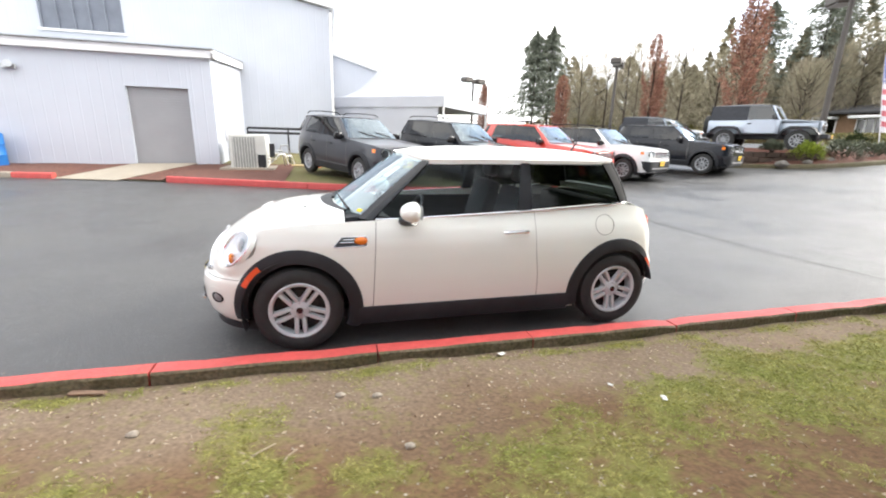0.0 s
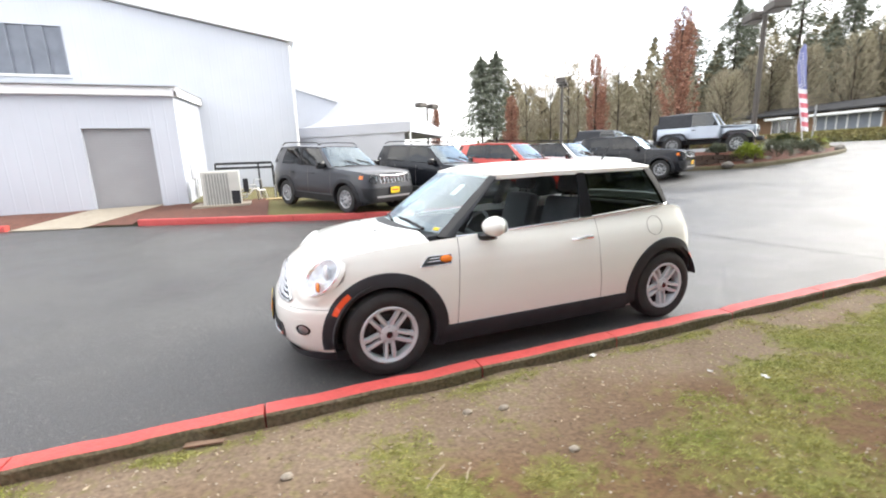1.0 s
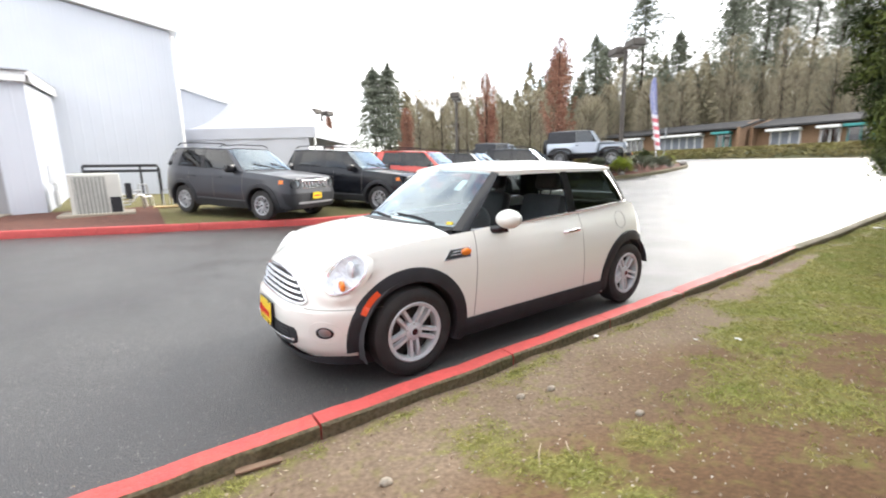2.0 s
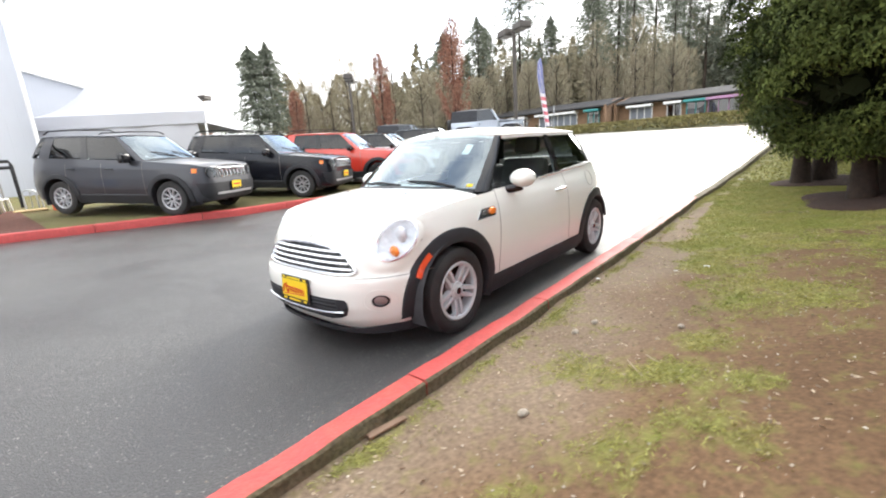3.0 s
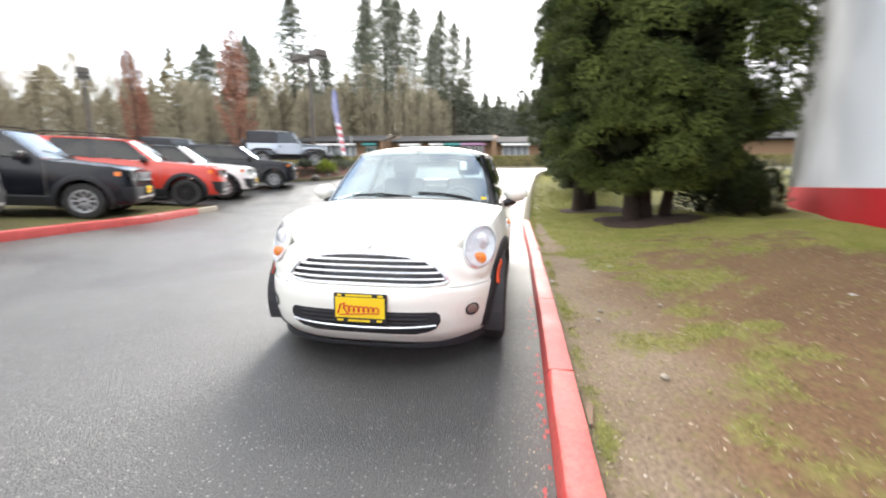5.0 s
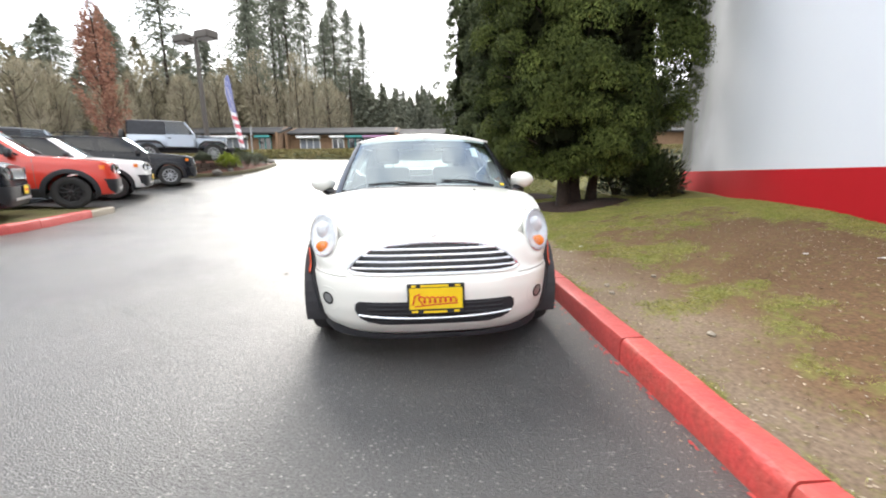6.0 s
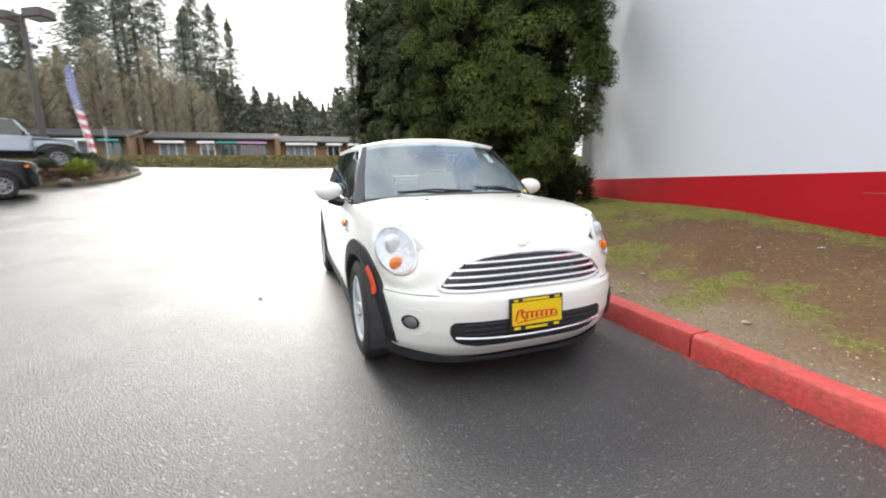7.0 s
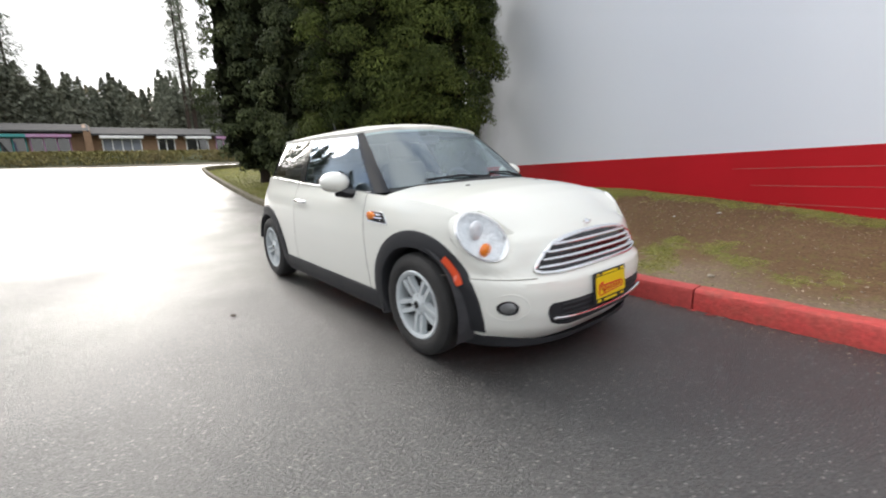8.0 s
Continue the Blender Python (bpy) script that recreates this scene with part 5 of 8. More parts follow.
        pr = Matrix.Translation((tilt(hy, hz - 0.062) + 0.006, hy, hz - 0.066)) @ Matrix.Diagonal((0.016, 0.040, 0.036, 1))
        bmesh.ops.create_uvsphere(bm, u_segments=20, v_segments=12, radius=1.0, matrix=pr)
        part("indicator", bm, M["orange"], lamp, "orange indicator bulb", True)
        ln = part("lens", disc_on(sh, hy, hz, 0.086, 0.111, [(1.0, 0.004), (0.8, 0.014), (0.4, 0.02), (0.0, 0.021)], 0, lean=tilt), M["lens"], lamp, smooth=True)
        ln.visible_shadow = False
        # fog lamp in its round recess
        fy, fz = side * 0.615, 0.375
        fog = part("fog_lamp", disc_on(sh, fy, fz, 0.062, 0.062, [(1.22, 0.0), (1.12, 0.002), (0.98, -0.006), (0.8, -0.012), (0.02, -0.012)], 0), [M["cream"]], car, "round fog lamp in a shallow recess", True)
        part("ring", disc_on(sh, fy + side * 0.008, fz, 0.034, 0.036, [(1.05, 0.004), (1.0, 0.010), (0.86, 0.010), (0.8, 0.0)], 0), M["alloy_dark"], fog, smooth=True)
        part("lens", disc_on(sh, fy + side * 0.008, fz, 0.028, 0.030, [(1.0, 0.002), (0.6, 0.008), (0.0, 0.01)], 0), M["steel"], fog, smooth=True)
        # bonnet jets
        bm = bmesh.new()
        box(bm, 0.03, side * 0.33 - 0.012, 0.92, 0.055, side * 0.33 + 0.012, 0.952, 0.004)
        part("washer_jet", bm, M["black"], car)
    # fuel flap ring
    for side in (-1,):
        bm = bmesh.new()
        pts = []
        for k in range(33):
            a = 2 * math.pi * k / 32
            x, z = 2.33 + 0.085 * math.cos(a), 0.845 + 0.078 * math.sin(a)
            pts.append((x, side * (sh.sy(x, z) + 0.0005), z))
        tube(bm, pts, 0.0018, 5, caps=False)
        part("fuel_flap", bm, M["gap"], car, "round fuel flap outline")
    # --- grille: black field, chrome surround, bars
    def gr(v):
        z = 0.538 + 0.152 * v
        return z, float(np.interp(v, [0, 0.08, 0.3, 0.6, 0.85, 1.0], [0.455, 0.487, 0.465, 0.42, 0.355, 0.25]))
    grille = part("grille", front_plate(sh, gr, 0.004, 0.01), M["black_gloss"], car, "black grille with chrome bars and surround")
    bm = bmesh.new()
    ring = [(sh.fx(w, z) - 0.01, w, z) for z, w in [gr(v / 20) for v in range(21)]]
    ring = ring + [(sh.fx(w, z) - 0.01, -w, z) for z, w in [gr(v / 20) for v in range(20, -1, -1)]]
    top_mid = [(sh.fx(w, 0.69 + 0.012 * (1 - (w / 0.25) ** 2)) - 0.01, w, 0.69 + 0.012 * (1 - (w / 0.25) ** 2)) for w in [0.25 - 0.05 * k for k in range(1, 10)]]
    loop = ring[:21] + top_mid + ring[21:] + [(sh.fx(w, 0.532) - 0.01, w, 0.532) for w in [-0.45 + 0.09 * k for k in range(1, 10)]]
    tube(bm, loop + [loop[0], loop[1]], 0.011, 8, caps=False)
    part("surround", bm, M["chrome"], grille, "chrome grille surround", True)
    for k, v in enumerate((0.17, 0.40, 0.62, 0.83)):
        z, w = gr(v)
        bm = bmesh.new()
        rows = []
        for i in range(31):
            y = (w - 0.012) * (2 * i / 30 - 1)
            rows.append([bm.verts.new((sh.fx(y, z + dz) - d, y, z + dz)) for dz, d in ((-0.009, 0.006), (-0.007, 0.018), (0.0, 0.023), (0.006, 0.018), (0.008, 0.006))])
        grid_faces(bm, rows)
        part("bar", bm, M["chrome"], grille, smooth=True)
    # lower intake
    def low(v):
        return 0.245 + 0.14 * v, float(np.interp(v, [0, 0.08, 0.25, 0.6, 0.9, 1.0], [0.31, 0.375, 0.425, 0.455, 0.45, 0.43]))
    intake = part("lower_intake", front_plate(sh, low, 0.004, 0.008), M["black"], car, "black lower air intake with a chrome strip")
    bm = bmesh.new()
    tube(bm, [(sh.fx(y, 0.292 + 0.03 * (y / 0.43) ** 2) - 0.016, y, 0.29 + 0.02 * (y / 0.43) ** 2) for y in [-0.43 + 0.043 * k for k in range(21)]], 0.009, 8)
    part("strip", bm, M["chrome"], intake, "chrome strip", True)
    for z in (0.265, 0.32, 0.345, 0.37):
        bm = bmesh.new()
        tube(bm, [(sh.fx(y, z) - 0.008, y, z) for y in [-0.38 + 0.076 * k for k in range(11)]], 0.0045, 6)
        part("mesh_bar", bm, M["black"], intake)
    # bumper seam, bonnet gap, front lip
    for s in (-1, 1):
        bm = bmesh.new()
        tube(bm, [(sh.fx(y, 0.515) - 0.004, s * y, 0.515) for y in [0.49 + 0.02 * k for k in range(15)]], 0.0022, 5)
        part("bumper_gap", bm, M["gap"], car, "bumper shut line")
    bm = bmesh.new()
    rows = []
    for i in range(41):
        y = -0.74 + 1.48 * i / 40
        rows.append([bm.verts.new((sh.fx(y, z) - d, y, zz)) for z, zz, d in ((0.17, 0.135, -0.05), (0.17, 0.135, 0.012), (0.18, 0.145, 0.016), (0.19, 0.158 + 0.05 * abs(y / 0.74) ** 3, 0.01), (0.2, 0.166 + 0.06 * abs(y / 0.74) ** 3, 0.001))])
    grid_faces(bm, rows)
    part("front_lip", thicken(bm, 0.006), M["black"], car, "black plastic front lip", True)
    bm = bmesh.new()
    rows = []
    for i in range(31):
        y = -0.72 + 1.44 * i / 30
        q = min(0.999, abs(y) / 0.80)
        rows.append([bm.verts.new((1.15 + (1.80 + d) * (1 - q ** 5.2) ** (1 / 5.2), y, zz)) for zz, d in ((0.27, -0.10), (0.275, 0.0), (0.30, 0.02), (0.40, 0.035), (0.415, 0.0))])
    grid_faces(bm, rows)
    part("rear_lip", thicken(bm, 0.006), M["black"], car, "black plastic rear lip", True)
    for side in (-1, 1):
        bm = bmesh.new()
        rows = []
        for q, d in ((1.0, -0.012), (0.9, 0.004), (0.0, 0.01)):
            rows.append([bm.verts.new((sh.rx(0.55 + 0.06 * q * math.cos(2 * math.pi * k / 20), 0.76) + d - 0.01, side * (0.55 + 0.06 * q * math.cos(2 * math.pi * k / 20)), 0.76 + 0.12 * q * math.sin(2 * math.pi * k / 20))) for k in range(20)])
        grid_faces(bm, rows, closed=True)
        part("tail_lamp", bm, M["red_lens"], car, "red tail lamp", True)
    # badge and floor pan
    bm = bmesh.new()
    c = Vector((-0.575, 0, 0.744))
    bmesh.ops.create_uvsphere(bm, u_segments=16, v_segments=8, radius=1.0, matrix=Matrix.Translation(c) @ Matrix.Rotation(radians(-40), 4, "Y") @ Matrix.Diagonal((0.018, 0.022, 0.006, 1)))
    for s in (-1, 1):
        box(bm, -0.575 - 0.004, min(s * 0.02, s * 0.038), 0.742, -0.575 + 0.004, max(s * 0.02, s * 0.038), 0.746)
    part("bonnet_badge", bm, M["chrome"], car, "small round chrome bonnet badge", True)
    part("underbody", boxb(-0.45, -0.6, 0.15, 2.8, 0.6, 0.22), M["interior"], car)
    number_plate(car, Matrix.Translation((sh.fx(0, 0.4) - 0.008, 0, 0.405)) @ Matrix.Rotation(radians(4), 4, "Y"))
    return car


mini = build_mini()


def build_suv(paint, label, m, top=None, plate=True, rims=None, group="parked off-road cars"):
    """A small boxy off-road car: front axle at the origin, nose towards -x."""
    car = thing("suv_car", label, "car", m, group)
    sh = Shape(1.32,
               [(0.2, -0.66), (0.3, -0.76), (0.42, -0.80), (0.62, -0.805), (0.70, -0.79), (0.8, -0.77), (0.95, -0.735), (1.1, -0.70)],
               [(0.2, 3.3), (0.35, 3.4), (0.6, 3.43), (0.8, 3.40), (1.1, 3.36)],
               [(0.2, 0.80), (0.35, 0.87), (0.55, 0.895), (0.75, 0.895), (0.95, 0.88), (1.05, 0.85), (1.15, 0.82)],
               7.5,
               [(-0.9, 0.95), (-0.74, 0.965), (-0.6, 1.01), (0.0, 1.055), (0.6, 1.09), (1.6, 1.125), (3.0, 1.16), (3.5, 1.16)],
               [(-0.9, 0.97), (-0.74, 0.985), (-0.6, 1.035), (0.0, 1.09), (0.6, 1.125), (1.6, 1.15), (3.5, 1.18)],
               0.30)
    part("body", shell(sh, (0.0, 2.57), 0.43, (0.62, 3.3), 110, 18, 0.345), paint, car, "painted body shell", True)
    h = House([(0.50, 0, 1.125), (0.52, 0.45, 1.115), (0.60, 0.76, 1.095), (0.80, 0.815, 1.095), (1.3, 0.825, 1.11), (1.85, 0.825, 1.125), (2.4, 0.82, 1.14), (2.95, 0.80, 1.16), (3.25, 0.74, 1.17), (3.33, 0.4, 1.17), (3.34, 0, 1.17)],
              [(1.12, 0, 1.59), (1.14, 0.42, 1.585), (1.22, 0.62, 1.57), (1.35, 0.65, 1.57), (1.6, 0.66, 1.575), (1.95, 0.66, 1.58), (2.4, 0.655, 1.58), (2.85, 0.645, 1.57), (3.12, 0.58, 1.56), (3.2, 0.3, 1.56), (3.21, 0, 1.56)], 0.012)
    ws = part("windscreen", h.whole(1.95, 0.02, 0.98, 0, 12, 5, 0), M["glass_screen"], car, "windscreen bright with sky", True)
    for a, b in ((1.2, 0.2), (0.2, -1.0)):
        bm = bmesh.new()
        wiper(bm, h.at(abs(a), 0.03, -1), h.at(abs(b), 0.3, -1 if b > 0 else 1))
        part("wiper", bm, M["black"], ws)
    for side in (-1, 1):
        part("pillar", h.panel(1.93, 2.7, -0.02, 1.0, side, 0.006, 4, 5, 0.02, (0, -0.4)), paint, car, "painted windscreen pillar", True)
        part("side_window", h.panel(2.7, 4.95, 0.04, 0.96, side, 0, 10, 4, 0, (-0.38, 0)), M["glass_suv"], car, "dark front side window", True)
        part("pillar", h.panel(4.9, 5.2, 0, 1.0, side, 0.006, 2, 4, 0.02), M["black_gloss"], car, "black door pillar", True)
        part("side_window", h.panel(5.15, 6.7, 0.06, 0.96, side, 0, 8, 4, 0), M["glass_suv"], car, "dark rear side window", True)
        part("pillar", h.panel(6.6, 7.2, 0, 1.0, side, 0.006, 3, 4, 0.02), paint, car, "painted rear pillar", True)
        part("quarter_window", h.panel(7.18, 7.75, 0.18, 0.9, side, 0.002, 5, 4, 0), M["glass_suv"], car, "dark quarter window", True)
        part("pillar", h.panel(7.7, 8.4, -0.02, 1.0, side, 0.006, 4, 4, 0.02), paint, car, "painted tail pillar", True)
        bm = bmesh.new()
        pts = [(1.25, side * 0.60, 1.64), (1.4, side * 0.60, 1.695), (2.2, side * 0.61, 1.71), (2.9, side * 0.59, 1.695), (3.05, side * 0.58, 1.63)]
        tube(bm, pts, 0.014, 6)
        part("roof_rail", bm, M["black"], car, "black roof rail", True)
        part("arch_trim", arch_clad(sh, side, 0.0, 0.345, 0.40, 0.50, -8, 190, 0.02, 22), M["black"], car, "black wheel-arch trim", True)
        part("arch_trim", arch_clad(sh, side, 2.57, 0.345, 0.40, 0.50, -8, 190, 0.02, 22), M["black"], car, "black wheel-arch trim", True)
        bm = bmesh.new()
        rows = [[bm.verts.new((x, side * (sh.sy(x, max(0.32, z)) + o), z)) for z, o in ((0.24, -0.05), (0.25, 0.0), (0.3, 0.016), (0.42, 0.018), (0.44, 0.0))] for x in steps(0.40, 2.17, 12)]
        grid_faces(bm, rows)
        part("sill_trim", thicken(bm, 0.005), M["black"], car, "black lower door cladding", True)
        for x in (0.52, 1.47, 2.32):
            part("door_gap", side_strip(sh, side, lambda t: x + 0.02 * t, lambda t: 0.42 + 0.62 * t, 8, 0.001, 0.009, "x"), M["gap"], car)
        for x in (1.28, 2.18):
            bm = bmesh.new()
            y = sh.sy(x, 0.93)
            tube(bm, [(x - 0.09, side * (y + 0.0), 0.93), (x - 0.07, side * (y + 0.035), 0.935), (x + 0.07, side * (y + 0.035), 0.94), (x + 0.09, side * y, 0.94)], 0.014, 6)
            part("door_handle", bm, M["black"] if paint != M["paint_white"] else paint, car)
        for ax in (0.0, 2.57):
            bm = bmesh.new()
            rows = []
            for yy in (0.87, 0.5):
                rows.append([bm.verts.new((ax + 0.43 * math.cos(radians(a)), side * yy, 0.345 + 0.43 * math.sin(radians(a)))) for a in range(-20, 201, 10)])
            grid_faces(bm, rows)
            part("wheel_well", bm, M["interior"], car)
            wheel_parts(car, ax, side, 0.775, 0.345, 0.215, "split", rims or M["alloy"])
        bm = bmesh.new()
        box(bm, 0.78, side * 0.93 - 0.11, 1.05, 0.90, side * 0.93 + 0.11, 1.23, 0.035, 2)
        box(bm, 0.80, min(side * 0.78, side * 0.84), 1.07, 0.86, max(side * 0.78, side * 0.84), 1.12)
        part("wing_mirror", bm, M["black_gloss"], car, "black wing mirror", True)
        hy, hz = side * 0.60, 0.845
        lean = lambda yy, zz: sh.fx(0.6, 0.845) - 0.01 + 0.25 * (abs(yy) - 0.6)
        lamp = part("headlamp", disc_on(sh, hy, hz, 0.105, 0.105, [(1.1, -0.02), (1.08, 0.01), (0.98, 0.012), (0.92, 0.0)], 0, lean=lean, steps_=20), M["black_gloss"], car, "round headlamp", True)
        part("reflector", disc_on(sh, hy, hz, 0.098, 0.098, [(1.0, 0.0), (0.7, -0.03), (0.0, -0.045)], 0, lean=lean, steps_=20), M["rim_silver"], lamp, smooth=True)
        part("lens", disc_on(sh, hy, hz, 0.1, 0.1, [(1.0, 0.002), (0.6, 0.012), (0.0, 0.018)], 0, lean=lean, steps_=20), M["lens"], lamp, smooth=True)
        part("corner_lamp", side_strip(sh, side, lambda t: -0.60 + 0.09 * t, lambda t: 0.885, 4, 0.006, 0.085), M["orange"], car, "orange corner lamp")
    part("rear_window", h.whole(8.4, 0.1, 0.95, 0, 8, 4, 0, True), M["glass_suv"], car, "dark rear window", True)
    rf = part("roof", roof_shell(h, lerp_table([(1.1, 1.598), (1.3, 1.615), (2.0, 1.632), (2.8, 1.625), (3.2, 1.585)])), top or paint, car, "flat painted roof", True)
    bm = bmesh.new()
    rows = []
    for j in range(3):
        row = []
        for i in range(15):
            u = 1.95 * abs(1 - i / 7)
            p = h.at(u, 0, -1 if i < 7 else 1)
            row.append(bm.verts.new(p + Vector((-0.05 * j, 0, 0.006 - 0.004 * j))))
        rows.append(row)
    grid_faces(bm, rows)
    part("cowl", thicken(bm, 0.02), M["black"], car)
    part("cabin_tub", boxb(0.6, -0.75, 0.35, 3.2, 0.75, 0.45), M["interior"], car)
    bm = bmesh.new()
    box(bm, 0.62, -0.76, 0.85, 1.0, 0.76, 1.06, 0.06, 2)
    part("dashboard", bm, M["interior"], car, smooth=True)
    for side in (-1, 1):
        seat_at(car, 1.55, 0.38 * side, 0.62, "black front seat")
    bm = bmesh.new()
    box(bm, 2.3, -0.62, 0.62, 2.55, 0.62, 1.25, 0.06, 2)
    part("rear_seat", bm, M["seat"], car, smooth=True)
    # front: seven slots, black bumper, plate
    gz0, gz1 = 0.775, 0.915
    grille = part("grille", front_plate(sh, lambda v: (gz0 - 0.03 + (gz1 - gz0 + 0.06) * v, 0.46), 0.012, 0.012, 20, 4), paint if paint != M["paint_black"] else M["black_gloss"], car, "upright grille with seven slots")
    for k in range(7):
        y = (k - 3) * 0.118
        part("slot", front_plate_at(sh, y, 0.043, gz0 - 0.012, gz1 + 0.012, 0.0165), M["alloy_dark"], grille)
        bm = bmesh.new()
        ring = [(sh.fx(y, z) - 0.028, y + yy, z) for yy, z in ((-0.045, gz0 - 0.014), (0.045, gz0 - 0.014), (0.045, gz1 + 0.014), (-0.045, gz1 + 0.014), (-0.045, gz0 - 0.014))]
        tube(bm, ring, 0.010, 5)
        part("slot_rim", bm, M["chrome"], grille, "chrome slot rim")
    part("bumper", front_plate(sh, lambda v: (0.31 + 0.33 * v, float(np.interp(v, [0, 0.3, 1], [0.68, 0.80, 0.84]))), 0.02, 0.02, 26, 8), M["black"], car, "black plastic front bumper", True)
    part("skid_strip", front_plate(sh, lambda v: (0.40 + 0.05 * v, 0.55), 0.028, 0.01, 16, 2), M["door_grey"], car, "grey strip below the bumper", True)
    part("underbody", boxb(-0.55, -0.7, 0.24, 3.2, 0.7, 0.34), M["interior"], car)
    if plate:
        number_plate(car, Matrix.Translation((sh.fx(0, 0.58) - 0.04, 0, 0.575)), script=False)
    return car


def front_plate_at(sh, y, half, z0, z1, lift):
    bm = bmesh.new()
    rows = [[bm.verts.new((sh.fx(y + k * half, z) - lift, y + k * half, z)) for k in (-1, 0, 1)] for z in (z0, (z0 + z1) / 2, z1)]
    grid_faces(bm, rows)
    return thicken(bm, 0.006)


build_suv(M["paint_grey"], "dark granite-grey compact off-road car on the grass verge", pose(1.6, 7.47, 0.29, 0, -3, 120))
build_suv(M["paint_black"], "black compact off-road car on the grass verge", pose(4.61, 7.62, 0.27, 0, -3, 120))
build_suv(M["paint_red"], "orange-red compact off-road car with black wheels", pose(7.33, 7.72, 0.30, 0, -2, 120), plate=False, rims=M["alloy_dark"])
build_suv(M["paint_white"], "white compact off-road car with a black roof", pose(9.95, 8.5, road_z(9.95, 8.5) + 0.005, 0, -1, 115), top=M["black_gloss"])
build_suv(M["paint_black"], "black compact off-road car beside the planted bank", pose(13.3, 8.8, road_z(13.3, 8.8) - 0.02, 0, -1, 116))


def build_jeep(paint, label, m, group="open-topped off-roaders"):
    """A two-door body-on-frame off-roader: flat sides, separate wings, black soft top."""
    car = thing("off_road_car", label, "car", m, group)
    R, wb = 0.40, 2.42
    bm = bmesh.new()
    box(bm, 0.62, -0.78, 0.62, 3.1, 0.78, 1.16, 0.05, 2)
    box(bm, -0.52, -0.56, 0.62, 0.7, 0.56, 1.10, 0.06, 2)
    part("body", bm, paint, car, "flat-sided painted tub", True)
    bm = bmesh.new()
    rows = []
    for i in range(9):
        x = -0.56 + 1.22 * i / 8
        w = 0.55 + 0.18 * i / 8
        rows.append([bm.verts.new((x, w * k, 1.09 + 0.07 * i / 8 + 0.05 * (1 - k * k))) for k in (-1, -0.7, -0.3, 0, 0.3, 0.7, 1)])
    grid_faces(bm, rows)
    part("bonnet", thicken(bm, 0.05), paint, car, "long tapering bonnet", True)
    gr = part("grille", boxb(-0.60, -0.56, 0.66, -0.53, 0.56, 1.12, 0.04, 2), paint, car, "upright grille with seven slots", True)
    for k in range(7):
        y = (k - 3) * 0.095
        part("slot", boxb(-0.606, y - 0.028, 0.76, -0.595, y + 0.028, 1.05, 0.003), M["alloy_dark"], gr)
    part("front_bumper", boxb(-0.86, -0.82, 0.46, -0.62, 0.82, 0.64, 0.04, 2), M["black"], car, "black front bumper", True)
    part("rear_bumper", boxb(3.1, -0.8, 0.46, 3.26, 0.8, 0.64, 0.04, 2), M["black"], car, "black rear bumper", True)
    bm = bmesh.new()
    v = [bm.verts.new(p) for p in ((0.66, -0.70, 1.17), (0.66, 0.70, 1.17), (0.98, 0.64, 1.66), (0.98, -0.64, 1.66))]
    bm.faces.new(v)
    wsc = part("windscreen", thicken(bm, 0.006), M["glass"], car, "upright flat windscreen")
    bm = bmesh.new()
    tube(bm, [(0.66, -0.72, 1.15), (0.98, -0.66, 1.68), (0.98, 0.66, 1.68), (0.66, 0.72, 1.15)], 0.035, 8)
    part("frame", bm, paint, wsc)
    part("soft_top", top_box(0.98, 3.06, 0.68, 0.74, 1.70, 1.80), M["soft_top"], car, "black soft top", True)
    for side in (-1, 1):
        bm = bmesh.new()
        v = [bm.verts.new(p) for p in ((0.74, side * 0.765, 1.17), (1.72, side * 0.765, 1.17), (1.72, side * 0.68, 1.69), (1.04, side * 0.68, 1.69))]
        bm.faces.new(v)
        part("side_window", thicken(bm, 0.006), M["glass_dark"], car, "dark door window")
        bm = bmesh.new()
        v = [bm.verts.new(p) for p in ((1.72, side * 0.765, 1.17), (3.05, side * 0.765, 1.17), (3.0, side * 0.69, 1.72), (1.72, side * 0.685, 1.70))]
        bm.faces.new(v)
        part("top_side", thicken(bm, 0.02), M["soft_top"], car, "black soft top side")
        dr = part("door", boxb(0.72, side * 0.785 - 0.012, 0.66, 1.74, side * 0.785 + 0.012, 1.17, 0.01), paint, car, "painted door")
        part("door_handle", boxb(1.55, side * 0.81 - 0.02, 1.0, 1.68, side * 0.81 + 0.02, 1.04, 0.008), M["black"], dr)
        bm = bmesh.new()
        box(bm, 0.78, side * 0.95 - 0.1, 1.16, 0.86, side * 0.95 + 0.1, 1.32, 0.03, 2)
        box(bm, 0.80, min(side * 0.78, side * 0.88), 1.18, 0.84, max(side * 0.78, side * 0.88), 1.22)
        part("wing_mirror", bm, M["black"], car, smooth=True)
        for ax in (0.0, wb):
            bm = bmesh.new()
            prof = [(-0.62, 0.62), (-0.46, 0.86), (-0.3, 0.93), (0.3, 0.93), (0.5, 0.8), (0.62, 0.56)]
            rows = [[bm.verts.new((ax + dx, side * yy, z - (0.03 if yy > 0.9 else 0))) for yy in (0.56 if ax == 0 else 0.76, 0.88, 0.935, 0.94)] for dx, z in prof]
            for r_ in rows:
                r_[-1].co.z -= 0.07
            grid_faces(bm, rows)
            part("wing_flare", thicken(bm, 0.02), M["black"], car, "black wheel flare", True)
            wheel_parts(car, ax, side, 0.79, R, 0.235, "wide", M["alloy"])
        hy = side * 0.40
        bm = bmesh.new()
